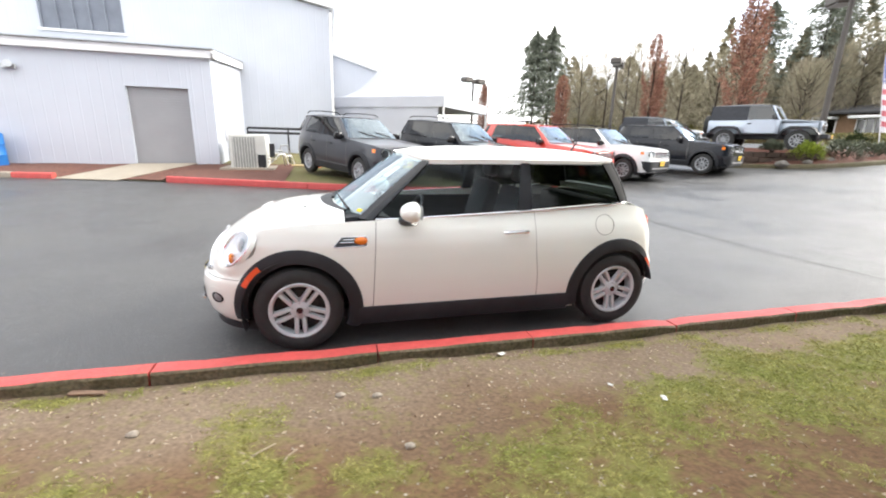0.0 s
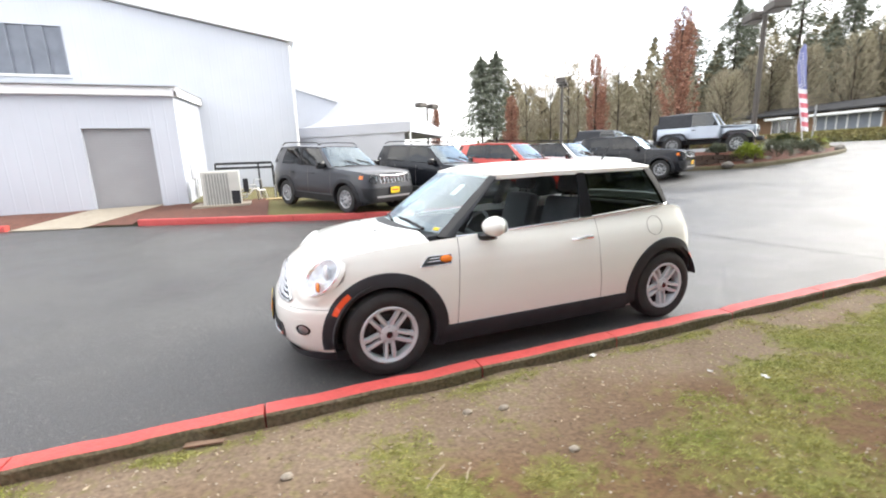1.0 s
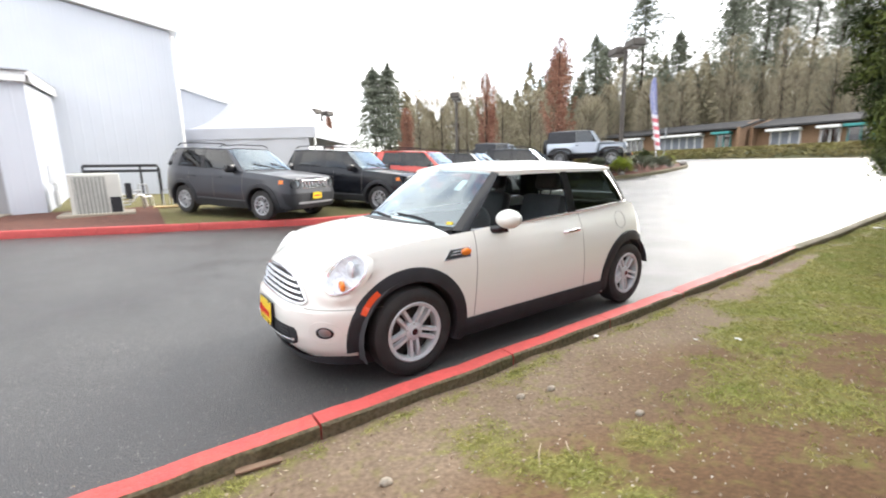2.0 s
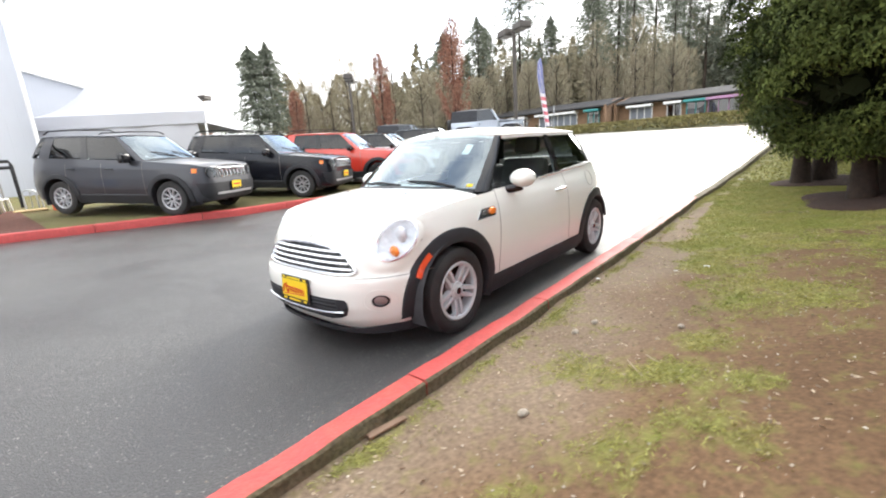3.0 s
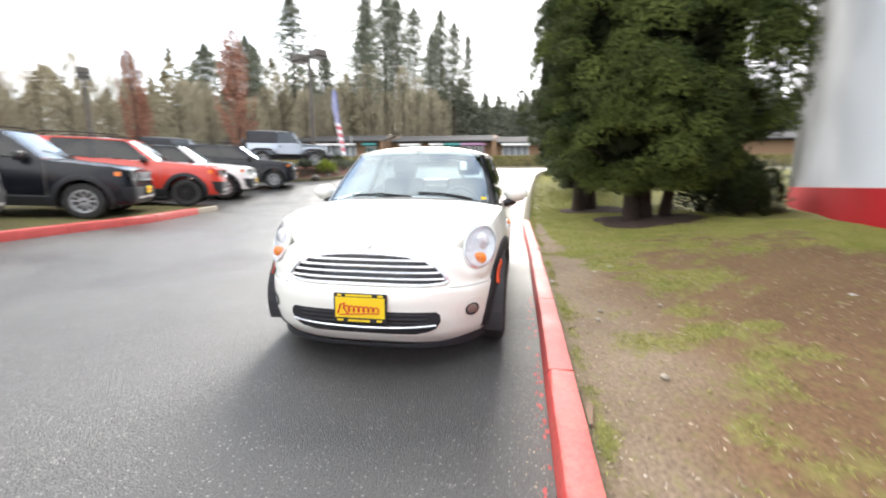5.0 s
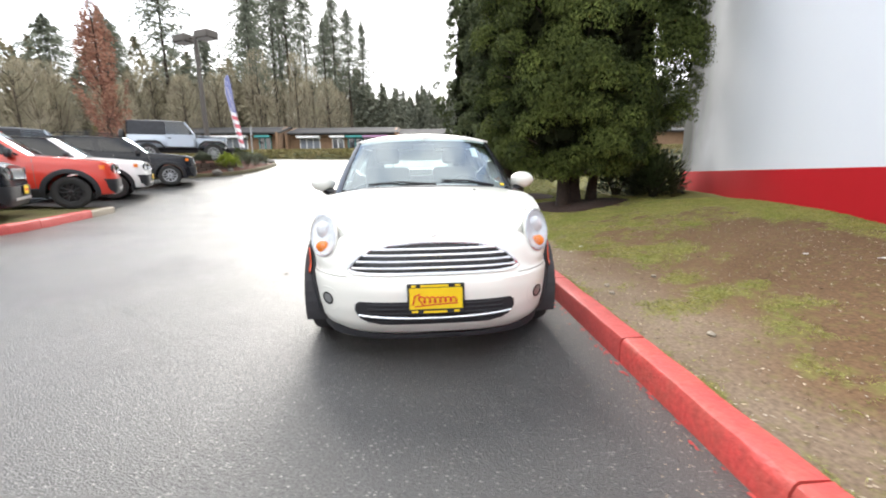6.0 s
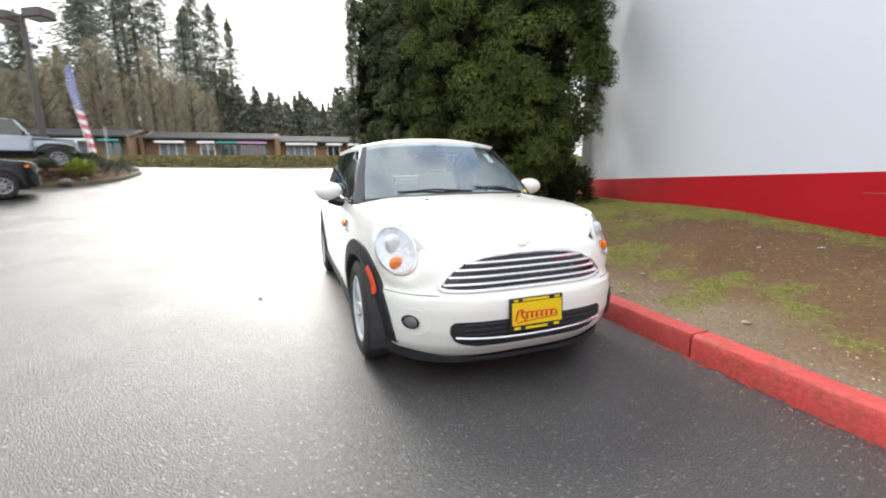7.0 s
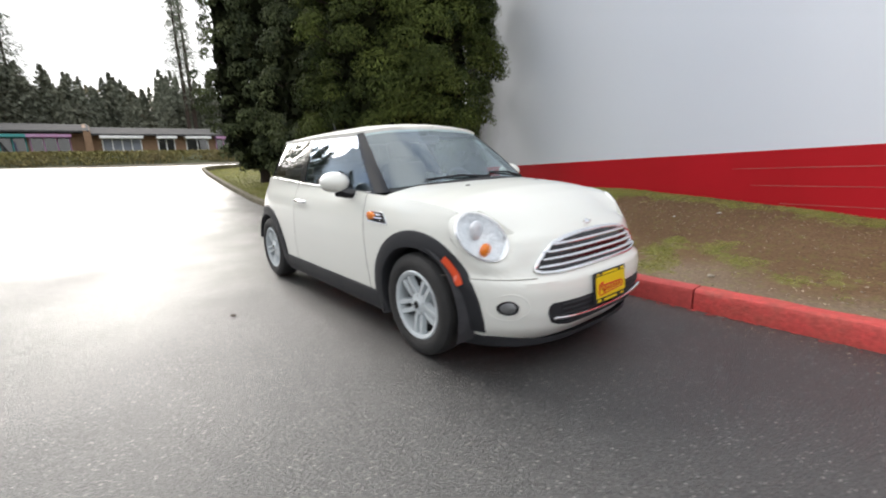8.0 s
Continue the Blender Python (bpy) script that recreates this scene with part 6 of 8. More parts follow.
        rows = [[bm.verts.new((-0.60 - d, hy + 0.1 * q * math.cos(2 * math.pi * k / 20), 0.93 + 0.1 * q * math.sin(2 * math.pi * k / 20))) for k in range(20)] for q, d in ((1.05, 0), (1.0, 0.02), (0.85, 0.022), (0.0, 0.01))]
        grid_faces(bm, rows, closed=True)
        part("headlamp", bm, M["chrome"], car, "round headlamp", True)
    part("chassis", boxb(-0.5, -0.45, 0.42, 3.1, 0.45, 0.64, 0.03), M["black"], car)
    part("cabin_tub", boxb(0.7, -0.7, 1.0, 2.9, 0.7, 1.17), M["interior"], car)
    for side in (-1, 1):
        seat_at(car, 1.45, 0.36 * side, 0.85, "dark seat")
    number_plate(car, Matrix.Translation((-0.868, 0, 0.56)), script=False)
    sp = wheel_parts(car, 3.28, 1, 0.0, R, 0.235, "wide", M["alloy"])
    sp.matrix_local = Matrix.Translation((3.30, 0.0, 1.0)) @ Matrix.Rotation(radians(-90), 4, "Z")
    sp["label"] = "spare wheel on the tail"
    return car


def top_box(x0, x1, w0, w1, z0, z1):
    bm = bmesh.new()
    rows = []
    for i in range(7):
        t = i / 6
        x = x0 + (x1 - x0) * t
        c = z1 - 0.05 * (2 * t - 1) ** 2
        w = w0 + (w1 - w0) * 0.2 * t
        rows.append([bm.verts.new((x, w * k, z0 + (c - z0) * (1 - abs(k) ** 4))) for k in (-1, -0.95, -0.8, -0.4, 0, 0.4, 0.8, 0.95, 1)])
    low = [bm.verts.new((x1 + 0.04, r.co.y, 1.16)) for r in rows[-1]]
    rows.append(low)
    grid_faces(bm, rows)
    return thicken(bm, 0.03)


build_jeep(M["paint_silver"], "silver-blue two-door off-roader on the planted bank", pose(17.95, 9.3, 1.36, 0, 0, 118))
build_jeep(M["paint_silver"], "pale blue two-door off-roader in the back row", pose(18.2, 15.4, road_z(18.2, 15.4), 0, -2, 122))
build_suv(M["paint_white"], "white compact car in the back row of the lot", pose(21.8, 18.5, road_z(21.8, 18.5), 0, -2, 122), plate=False)

# ---- the planted bank under the off-roader ----
bank_line = [(14.5, 10.6), (15.2, 9.3), (16.6, 8.0), (18.6, 7.5), (20.8, 7.55), (22.8, 8.0), (24.3, 8.9), (24.9, 10.2), (24.2, 12.0), (21.5, 13.6), (17.5, 14.0), (15.0, 12.8)]
bank_c = Vector((19.4, 10.6, 0))
loop = rail([(x, y, 0) for x, y in bank_line + bank_line[:1]], 96)[:-1]
bm = bmesh.new()
rows = []
for q in (1.0, 0.92, 0.82, 0.7, 0.5, 0.2):
    row = []
    for p in loop:
        x, y = bank_c.x + (p.x - bank_c.x) * q, bank_c.y + (p.y - bank_c.y) * q
        edge = road_z(p.x, p.y) + 0.10
        row.append(bm.verts.new((x, y, edge + (1.43 - edge) * smooth01((1 - q) / 0.32) + 0.03 * noise.noise((x * 1.5, y * 1.5, 0)))))
    rows.append(row)
grid_faces(bm, rows, closed=True)
bm.faces.new(rows[-1])
bmesh.ops.recalc_face_normals(bm, faces=bm.faces)
tagged(mesh_ob("planted_bank", bm, M["mulch"], smooth=True), "raised bark-covered planting bank at the lot's entrance", "planting bed", kind="structure")
bank_kerb = thing("kerb", "grey concrete kerb round the planted bank", "kerb", kind="structure")
for k in range(24):
    bm = bmesh.new()
    rows = []
    for i in range(5):
        p, q = loop[(k * 4 + i) % 96], loop[(k * 4 + i + 1) % 96]
        d = (q - p).normalized()
        nrm = Vector((d.y, -d.x, 0))
        z = road_z(p.x, p.y)
        rows.append([bm.verts.new((p.x + nrm.x * o, p.y + nrm.y * o, z + hh)) for o, hh in ((0.08, -0.05), (0.075, 0.12), (0.05, 0.15), (-0.07, 0.15), (-0.08, -0.05))])
    grid_faces(bm, rows)
    bmesh.ops.recalc_face_normals(bm, faces=bm.faces)
    part("kerb_stone", bm, M["kerb_side"], bank_kerb)
block_wall = thing("retaining_wall", "low wall of brown concrete blocks holding the bank", "retaining wall", kind="structure")
for r_ in range(4):
    for k in range(7):
        part("block", boxb(-0.2, -0.11, 0, 0.2, 0.11, 0.19, 0.015), M["brown_block"], block_wall).matrix_local = pose(15.0 + 0.34 * k + (0.17 if r_ % 2 else 0), 9.75 - 0.24 * k - (0.12 if r_ % 2 else 0), 0.52 + 0.2 * r_, 0, 0, -35)

# ---- air conditioner and small things by the annex ----
ac = thing("condenser_unit", "weathered cream air-conditioning condenser on a concrete pad", "air conditioner", pose(-2.2, 10.75, 0.30, 0, 0, 4))
part("casing", boxb(-0.5, -0.45, 0.08, 0.5, 1.3, 1.13, 0.02), M["ac"], ac)
part("coil", boxb(-0.42, -0.462, 0.14, 0.22, -0.449, 1.06), M["ac_fin"], ac, "dark finned coil")
for k in range(9):
    x = -0.40 + 0.075 * k
    part("guard_bar", boxb(x, -0.472, 0.12, x + 0.018, -0.462, 1.08), M["ac"], ac)
part("service_panel", boxb(0.25, -0.466, 0.14, 0.47, -0.449, 0.55), M["black"], ac, "dark service panel")
bm = bmesh.new()
lathe(bm, [(0.0, 0.02), (0.1, 0.02), (0.1, 0.0)], (0, 0.2, 1.13), "z", 16)
for r_ in (0.16, 0.24, 0.32, 0.4):
    tube(bm, [(r_ * math.cos(2 * math.pi * k / 24), 0.2 + r_ * math.sin(2 * math.pi * k / 24), 1.14) for k in range(25)], 0.006, 5, caps=False)
part("fan_guard", bm, M["ac_fin"], ac)
part("pad", boxb(-0.7, -0.65, 0.0, 0.75, 1.5, 0.08, 0.01), M["concrete"], ac, "concrete pad")
rack = thing("pipe_rack", "dark steel pipe frame against the white wall", "pipe rack", pose(-1.2, 12.4, 0.45))
for a in ((-1.3, 1.05), (-1.3, 1.2)):
    bm = bmesh.new()
    tube(bm, [(a[0], 0, a[1]), (0.42, 0, a[1]), (0.45, 0, a[1] - 0.1), (0.45, 0, 0)], 0.04)
    part("pipe", bm, M["black"], rack)
for x in (-1.3, 0.0):
    bm = bmesh.new()
    tube(bm, [(x, 0, 0), (x, 0, 1.2)], 0.03)
    part("post", bm, M["black"], rack)
for k in range(4):
    hose = bmesh.new()
    tube(hose, [(0.6 + 0.3 * k, -0.2, 0), (0.62 + 0.3 * k, -0.2, 0.45 + 0.08 * (k % 2)), (0.85 + 0.3 * k, -0.15, 0.4), (0.9 + 0.3 * k, -0.1, 0.0)], 0.022)
    part("hose", hose, M["steel"], rack, "bent grey pipe")
bk = thing("bucket", "orange plastic bucket on the bare soil", "bucket", pose(-0.25, 11.0, verge_z(-0.25, 11.0)))
bm = bmesh.new()
lathe(bm, [(0.0, 0.0), (0.13, 0.0), (0.16, 0.36), (0.17, 0.36), (0.17, 0.38), (0.15, 0.38), (0.13, 0.03), (0.0, 0.03)], (0, 0, 0), "z", 20)
part("tub", bm, M["traffic_orange"], bk, smooth=True)
bm = bmesh.new()
tube(bm, [(-0.16, 0, 0.36), (-0.1, -0.12, 0.28), (0.1, -0.12, 0.28), (0.16, 0, 0.36)], 0.005, 5)
part("handle", bm, M["steel"], bk)
tagged(mesh_ob("equipment_pad", boxb(-2.95, 10.1, verge_z(-2.2, 10.7) - 0.06, -1.45, 12.2, verge_z(-2.2, 10.7) + 0.045, 0.015), M["concrete"]), "pale concrete pad under the air-conditioning unit", "pad", kind="structure")
pipes = thing("pipe_run", "white conduit and pipes from the unit to the wall", "pipes", pose(-1.6, 10.75, verge_z(-1.6, 10.9)))
for k, (dx, top) in enumerate(((0.06, 0.55), (0.14, 0.42), (0.22, 0.7), (0.30, 0.36))):
    bm = bmesh.new()
    tube(bm, [(-0.1, -0.25 + 0.16 * k, 0.2 + 0.08 * k), (dx, -0.25 + 0.16 * k, 0.2 + 0.08 * k), (dx + 0.08, -0.2 + 0.16 * k, top), (dx + 0.25, 0.1 + 0.2 * k, top), (dx + 0.3, 0.5 + 0.2 * k, 0.03)], 0.022, 6)
    part("pipe", bm, M["trim_white"] if k % 2 else M["steel"], pipes)
part("valve_box", boxb(0.0, -0.3, 0.35, 0.14, -0.1, 0.75, 0.015), M["black"], pipes, "dark valve box")
loops = thing("bent_pipes", "low looped pale pipes standing by the wall", "pipes", pose(-0.75, 11.9, verge_z(-0.75, 11.9)))
for k in range(3):
    bm = bmesh.new()
    x = 0.32 * k
    tube(bm, [(x, 0, -0.05), (x, 0, 0.38 + 0.05 * k), (x + 0.06, 0, 0.45 + 0.05 * k), (x + 0.18, 0, 0.45 + 0.05 * k), (x + 0.24, 0, 0.38), (x + 0.24, 0, -0.05)], 0.02, 6)
    part("pipe_loop", bm, M["steel"], loops)
tagged(mesh_ob("plank", boxb(-1.05, 11.1, verge_z(-0.8, 11.1), -0.45, 11.35, verge_z(-0.8, 11.1) + 0.06, 0.02), M["board_tan"]), "pale tan board lying on the soil by the pipes", "board")
drum = thing("drum", "blue plastic drum standing against the annex wall", "drum", pose(-8.9, 11.1, verge_z(-8.9, 11.1)))
bm = bmesh.new()
lathe(bm, [(0.0, 0.0), (0.28, 0.0), (0.29, 0.05), (0.285, 0.28), (0.3, 0.3), (0.285, 0.32), (0.285, 0.58), (0.3, 0.6), (0.285, 0.62), (0.29, 0.85), (0.27, 0.9), (0.0, 0.9)], (0, 0, 0), "z", 28)
part("shell", bm, M["blue_drum"], drum, smooth=True)
bm = bmesh.new()
lathe(bm, [(0.0, 0.93), (0.04, 0.93), (0.04, 0.9)], (0.12, 0, 0), "z", 12)
part("bung", bm, M["black"], drum)
mtr = thing("meter_box", "grey electric meter boxes on the annex end wall", "meter box", pose(ax + 0.01, 13.0, 1.0))
for k, (y, z, w_, h_) in enumerate(((-0.3, 0.2, 0.22, 0.5), (0.15, 0.3, 0.18, 0.35), (-0.1, -0.4, 0.12, 0.4))):
    part("box", boxb(0, y - w_ / 2, z, 0.14, y + w_ / 2, z + h_, 0.015), M["trim_white"], mtr)
for y in (-0.3, 0.15):
    bm = bmesh.new()
    tube(bm, [(0.06, y, -0.55), (0.06, y, 0.22)], 0.02)
    part("conduit", bm, M["steel"], mtr)


# ---- second hall, tent ----
hall = thing("metal_hall", "pale grey gabled metal hall behind the white building", "building", kind="structure")
bm = bmesh.new()
clad_wall(bm, -9.0, 4.05, 24.6, 0.6, lambda x: 5.2 + 0.285 * (4.05 - x), 0.4)
v = [bm.verts.new(p) for p in ((4.05, 24.6, 0.6), (4.05, 34, 0.6), (4.05, 34, 5.2), (4.05, 24.6, 5.2))]
bm.faces.new(v)
part("wall", bm, M["siding"], hall)
bm = bmesh.new()
v = [bm.verts.new(p) for p in ((4.3, 24.4, 5.17), (4.3, 34.2, 5.17), (-9.0, 34.2, 8.96), (-9.0, 24.4, 8.96))]
bm.faces.new(v)
part("roof", thicken(bm, 0.12), M["trim_white"], hall, "pale sheet-metal roof")
part("door", boxb(1.2, 24.55, 0.7, 2.6, 24.595, 3.4), M["door_grey"], hall, "grey door")

tent = thing("peaked_tent", "white high-peaked marquee tent with scalloped sides", "tent", pose(4.5, 19.0, 0.9, 0, 0, -38))
bm = bmesh.new()
half_, eave, peak = 2.95, 2.35, 6.9
rows = []
for i in range(13):
    q = 1 - i / 12
    r_ = half_ * q
    z = eave + (peak - eave) * (1 - q) ** 1.9
    ring = []
    for k in range(32):
        a = 2 * math.pi * k / 32 + math.pi / 4
        sq = 1 / max(abs(math.cos(a)), abs(math.sin(a)))
        ring.append(bm.verts.new((r_ * sq * math.cos(a) if q > 0.02 else 0.02 * math.cos(a), r_ * sq * math.sin(a) if q > 0.02 else 0.02 * math.sin(a), z - 0.12 * q * math.cos(4 * (a - math.pi / 4)) * (0.5 - 0.5 * math.cos(2 * math.pi * q)))))
    rows.append(ring)
val = [bm.verts.new(v.co - Vector((0, 0, 0.45))) for v in rows[0]]
grid_faces(bm, [val] + rows, closed=True)
part("canopy", thicken(bm, 0.02), M["tent"], tent, "white peaked canopy", True)
for sx_, sy_ in ((-1, -1), (-1, 1), (1, -1), (1, 1)):
    bm = bmesh.new()
    tube(bm, [(sx_ * (half_ - 0.05), sy_ * (half_ - 0.05), -0.3), (sx_ * (half_ - 0.05), sy_ * (half_ - 0.05), eave)], 0.045)
    part("leg", bm, M["trim_white"], tent)
bm = bmesh.new()
rows = [[bm.verts.new((-half_ + 0.08 + 0.5 * k, -half_ + 0.06 + 0.04 * math.sin(k * 2.0), z)) for k in range(12)] for z in (-0.2, eave - 0.2)]
grid_faces(bm, rows)
part("side_wall", thicken(bm, 0.01), M["tent"], tent, "white tent side wall", True)


# ---- plants ----
def leaf_mesh(name, centres, dirs, size, width, material, parent, label="", droop=0.0, seed=1, kind=""):
    """Many small pointed leaves or sprays, each a bent pair of faces at a centre, along a direction."""
    rng = np.random.default_rng(seed)
    n = len(centres)
    d = dirs / (np.linalg.norm(dirs, axis=1, keepdims=True) + 1e-6)
    r = rng.normal(size=(n, 3))
    s = np.cross(d, r)
    s /= np.linalg.norm(s, axis=1, keepdims=True) + 1e-6
    u = np.cross(s, d)
    L = (size * rng.uniform(0.6, 1.4, n))[:, None]
    W = (width * rng.uniform(0.6, 1.4, n))[:, None]
    a = centres - d * L * 0.5
    tip = centres + d * L * 0.5 - np.array([0, 0, 1]) * L * droop
    m1, m2 = centres + s * W * 0.5 + u * W * 0.2, centres - s * W * 0.5 + u * W * 0.2
    verts = np.stack([a, m1, tip, m2], 1).reshape(-1, 3)
    me = bpy.data.meshes.new(name)
    me.vertices.add(4 * n)
    me.vertices.foreach_set("co", verts.astype(np.float32).ravel())
    me.loops.add(4 * n)
    me.loops.foreach_set("vertex_index", np.arange(4 * n, dtype=np.int32))
    me.polygons.add(n)
    me.polygons.foreach_set("loop_start", np.arange(0, 4 * n, 4, dtype=np.int32))
    me.update(calc_edges=True)
    me.validate()
    me.materials.append(material)
    ob = new(name, me)
    if parent:
        ob.parent = parent
    if label:
        ob["label"] = label
    if kind:
        ob["kind"] = kind
    return ob


def spray_mesh(name, centres, dirs, faces_to, tone, size, width, material, parent, label, seed):
    """Flat sprays of scale leaves, each with its face turned towards a given direction."""
    rng = np.random.default_rng(seed)
    n = len(centres)
    f = faces_to + rng.normal(0, 0.38, (n, 3))
    f /= np.linalg.norm(f, axis=1, keepdims=True) + 1e-6
    d = dirs - f * (dirs * f).sum(1, keepdims=True)
    d /= np.linalg.norm(d, axis=1, keepdims=True) + 1e-6
    s = np.cross(d, f)
    L = (size * rng.uniform(0.6, 1.5, n))[:, None]
    W = (width * rng.uniform(0.6, 1.4, n))[:, None]
    a, tip = centres - d * L * 0.45, centres + d * L * 0.55 - f * L * 0.18
    m1, m2 = centres + s * W * 0.5, centres - s * W * 0.5
    verts = np.stack([a, m1, tip, m2], 1).reshape(-1, 3)
    me = bpy.data.meshes.new(name)
    me.vertices.add(4 * n)
    me.vertices.foreach_set("co", verts.astype(np.float32).ravel())
    me.loops.add(4 * n)
    me.loops.foreach_set("vertex_index", np.arange(4 * n, dtype=np.int32))
    me.polygons.add(n)
    me.polygons.foreach_set("loop_start", np.arange(0, 4 * n, 4, dtype=np.int32))
    me.update(calc_edges=True)
    me.validate()
    at = me.attributes.new("tone", "FLOAT", "POINT")
    at.data.foreach_set("value", np.repeat(tone, 4).astype(np.float32))
    me.materials.append(material)
    ob = new(name, me)
    ob.parent = parent
    if label:
        ob["label"] = label
    return ob


def cedar(x, y, z0, height, radius, clumps, material, seed, low=0.9, label="tall dense evergreen with drooping sprays on the lawn", trunks=1, lobes=(), each=600, spray=0.066):
    """A broad evergreen: forked trunk, limbs, and a crown of rounded clumps of sprays with hollows between."""
    rng = np.random.default_rng(seed)
    tree = thing("evergreen_tree", label, "tree", pose(x, y, z0), "evergreens on the lawn")
    for k in range(trunks):
        bm = bmesh.new()
        ox, oy = (0.0, 0.0) if k == 0 else (0.45 * math.cos(2.4 * k), 0.45 * math.sin(2.4 * k))
        pts = [(ox, oy, -0.1), (ox * 1.1 + 0.02, oy * 1.1, 0.4), (ox * 1.3, oy * 1.3, 1.3), (ox * 1.2, oy * 1.2, height * 0.4), (0, 0, height * 0.92)]
        tube(bm, pts, [0.24 / (1 + 0.3 * k), 0.17 / (1 + 0.3 * k), 0.14 / (1 + 0.3 * k), 0.09, 0.02], 10)
        part("trunk", bm, M["bark"], tree, "brown fibrous trunk", True)
    prof = lambda t: radius * np.interp(t, [0, 0.05, 0.15, 0.35, 0.6, 0.8, 0.93, 1.0], [0.55, 0.82, 0.97, 1.0, 0.84, 0.58, 0.3, 0.05])
    # where each clump sits: mostly on the outside of the crown, some deeper; lobes stand out to one side
    cz = low + (height - low) * rng.uniform(0, 1, clumps) ** 1.1
    ca = rng.uniform(0, 2 * math.pi, clumps)
    wave = 1 + 0.10 * np.sin(3 * ca + seed) * np.sin(cz * 1.7 + seed) + 0.07 * np.sin(5 * ca - cz * 2.3)
    cr = np.array([prof((z - low) / (height - low)) for z in cz]) * wave * (1 - 0.42 * rng.uniform(0, 1, clumps) ** 2.2)
    size = rng.uniform(0.22, 0.52, clumps) * (0.6 + 0.18 * radius)
    cr = np.maximum(0.05, cr - size * 0.75)
    cen = np.stack([cr * np.cos(ca), cr * np.sin(ca), cz], 1)
    out = np.stack([np.cos(ca), np.sin(ca), 0.25 + 0 * ca], 1)
    for lx, ly, lr, lz0, lz1, cnt in lobes:
        a, q, z = rng.uniform(0, 6.28, cnt), rng.uniform(0.2, 1, cnt), rng.uniform(lz0, lz1, cnt)
        w = lr * (1 - 0.35 * np.abs(2 * (z - lz0) / (lz1 - lz0) - 1))
        cen = np.concatenate([cen, np.stack([lx + w * q * np.cos(a), ly + w * q * np.sin(a), z], 1)])
        out = np.concatenate([out, np.stack([np.cos(a), np.sin(a), 0.25 + 0 * a], 1)])
        size = np.concatenate([size, rng.uniform(0.2, 0.36, cnt)])
    pts, dirs, face, tone = [], [], [], []
    hue = np.clip(rng.normal(0.45, 0.3, len(cen)), 0, 1)
    bm = bmesh.new()
    for k in range(len(cen)):
        n = int(each * (size[k] / 0.4) ** 2)
        v = rng.normal(size=(n, 3))
        v /= np.linalg.norm(v, axis=1, keepdims=True)
        v[(v @ out[k]) < -0.3] *= -1
        v[v[:, 2] < -0.55, 2] *= -1
        lump = 1 + 0.22 * np.sin(v[:, 0] * 6 + k) * np.sin(v[:, 1] * 6 + 2 * k) * np.sin(v[:, 2] * 5 + k)
        r = size[k] * lump * rng.uniform(0.72, 1.05, n)
        p = cen[k] + v * r[:, None] * np.array([1, 1, 0.85])
        pts.append(p)
        face.append(v + np.array([0, 0, 0.15]))
        tone.append(np.full(n, hue[k]) + rng.normal(0, 0.12, n))
        dirs.append(out[k] * 0.5 + np.array([0, 0, 0.55]) + rng.normal(0, 0.5, (n, 3)))
        if k % 3 == 0:
            c = cen[k]
            tube(bm, [(0, 0, max(0.8, c[2] - 0.6)), (c[0] * 0.55, c[1] * 0.55, c[2] - 0.25), tuple(c)], [0.045, 0.03, 0.008], 5, caps=False)
    part("branch_frame", bm, M["bark"], tree)["kind"] = "stuff"
    spray_mesh("crown", np.concatenate(pts), np.concatenate(dirs), np.concatenate(face), np.concatenate(tone), spray, spray * 0.34, material, tree, "dense green sprays in rounded clumps", seed)
    # inner sprays in near-black foliage: the crown's deep shade is in their colour
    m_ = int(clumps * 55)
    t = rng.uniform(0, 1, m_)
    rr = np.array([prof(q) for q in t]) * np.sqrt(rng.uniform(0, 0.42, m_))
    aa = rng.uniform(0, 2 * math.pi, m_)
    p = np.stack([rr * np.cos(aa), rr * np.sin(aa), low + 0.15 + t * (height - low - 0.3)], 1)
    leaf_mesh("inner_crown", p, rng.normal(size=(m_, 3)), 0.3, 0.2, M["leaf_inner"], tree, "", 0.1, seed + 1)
    return tree


cedar(6.35, -3.5, lawn_z(6.35, -3.5), 9.5, 2.15, 760, M["leaf_cedar"], 5, 0.72, "broad dense evergreen with a forked trunk in a ring of mulch", 3, ((-0.25, -2.05, 0.48, 1.7, 7.5, 52),))
cedar(8.75, -2.85, lawn_z(8.75, -2.85), 9.0, 1.55, 260, M["leaf_grey"], 6, 0.6, "upright dense evergreen close behind the broad one", 2, (), 420, 0.075)
cedar(12.1, -3.3, lawn_z(12.1, -3.3), 10.0, 1.6, 170, M["leaf_grey"], 7, 0.45, "dark columnar evergreen further along the lawn", 1, (), 150, 0.15)
cedar(15.2, -3.1, lawn_z(15.2, -3.1), 10.0, 2.0, 190, M["leaf_grey"], 8, 0.45, "dark columnar evergreen at the lawn's far end", 1, (), 150, 0.15)
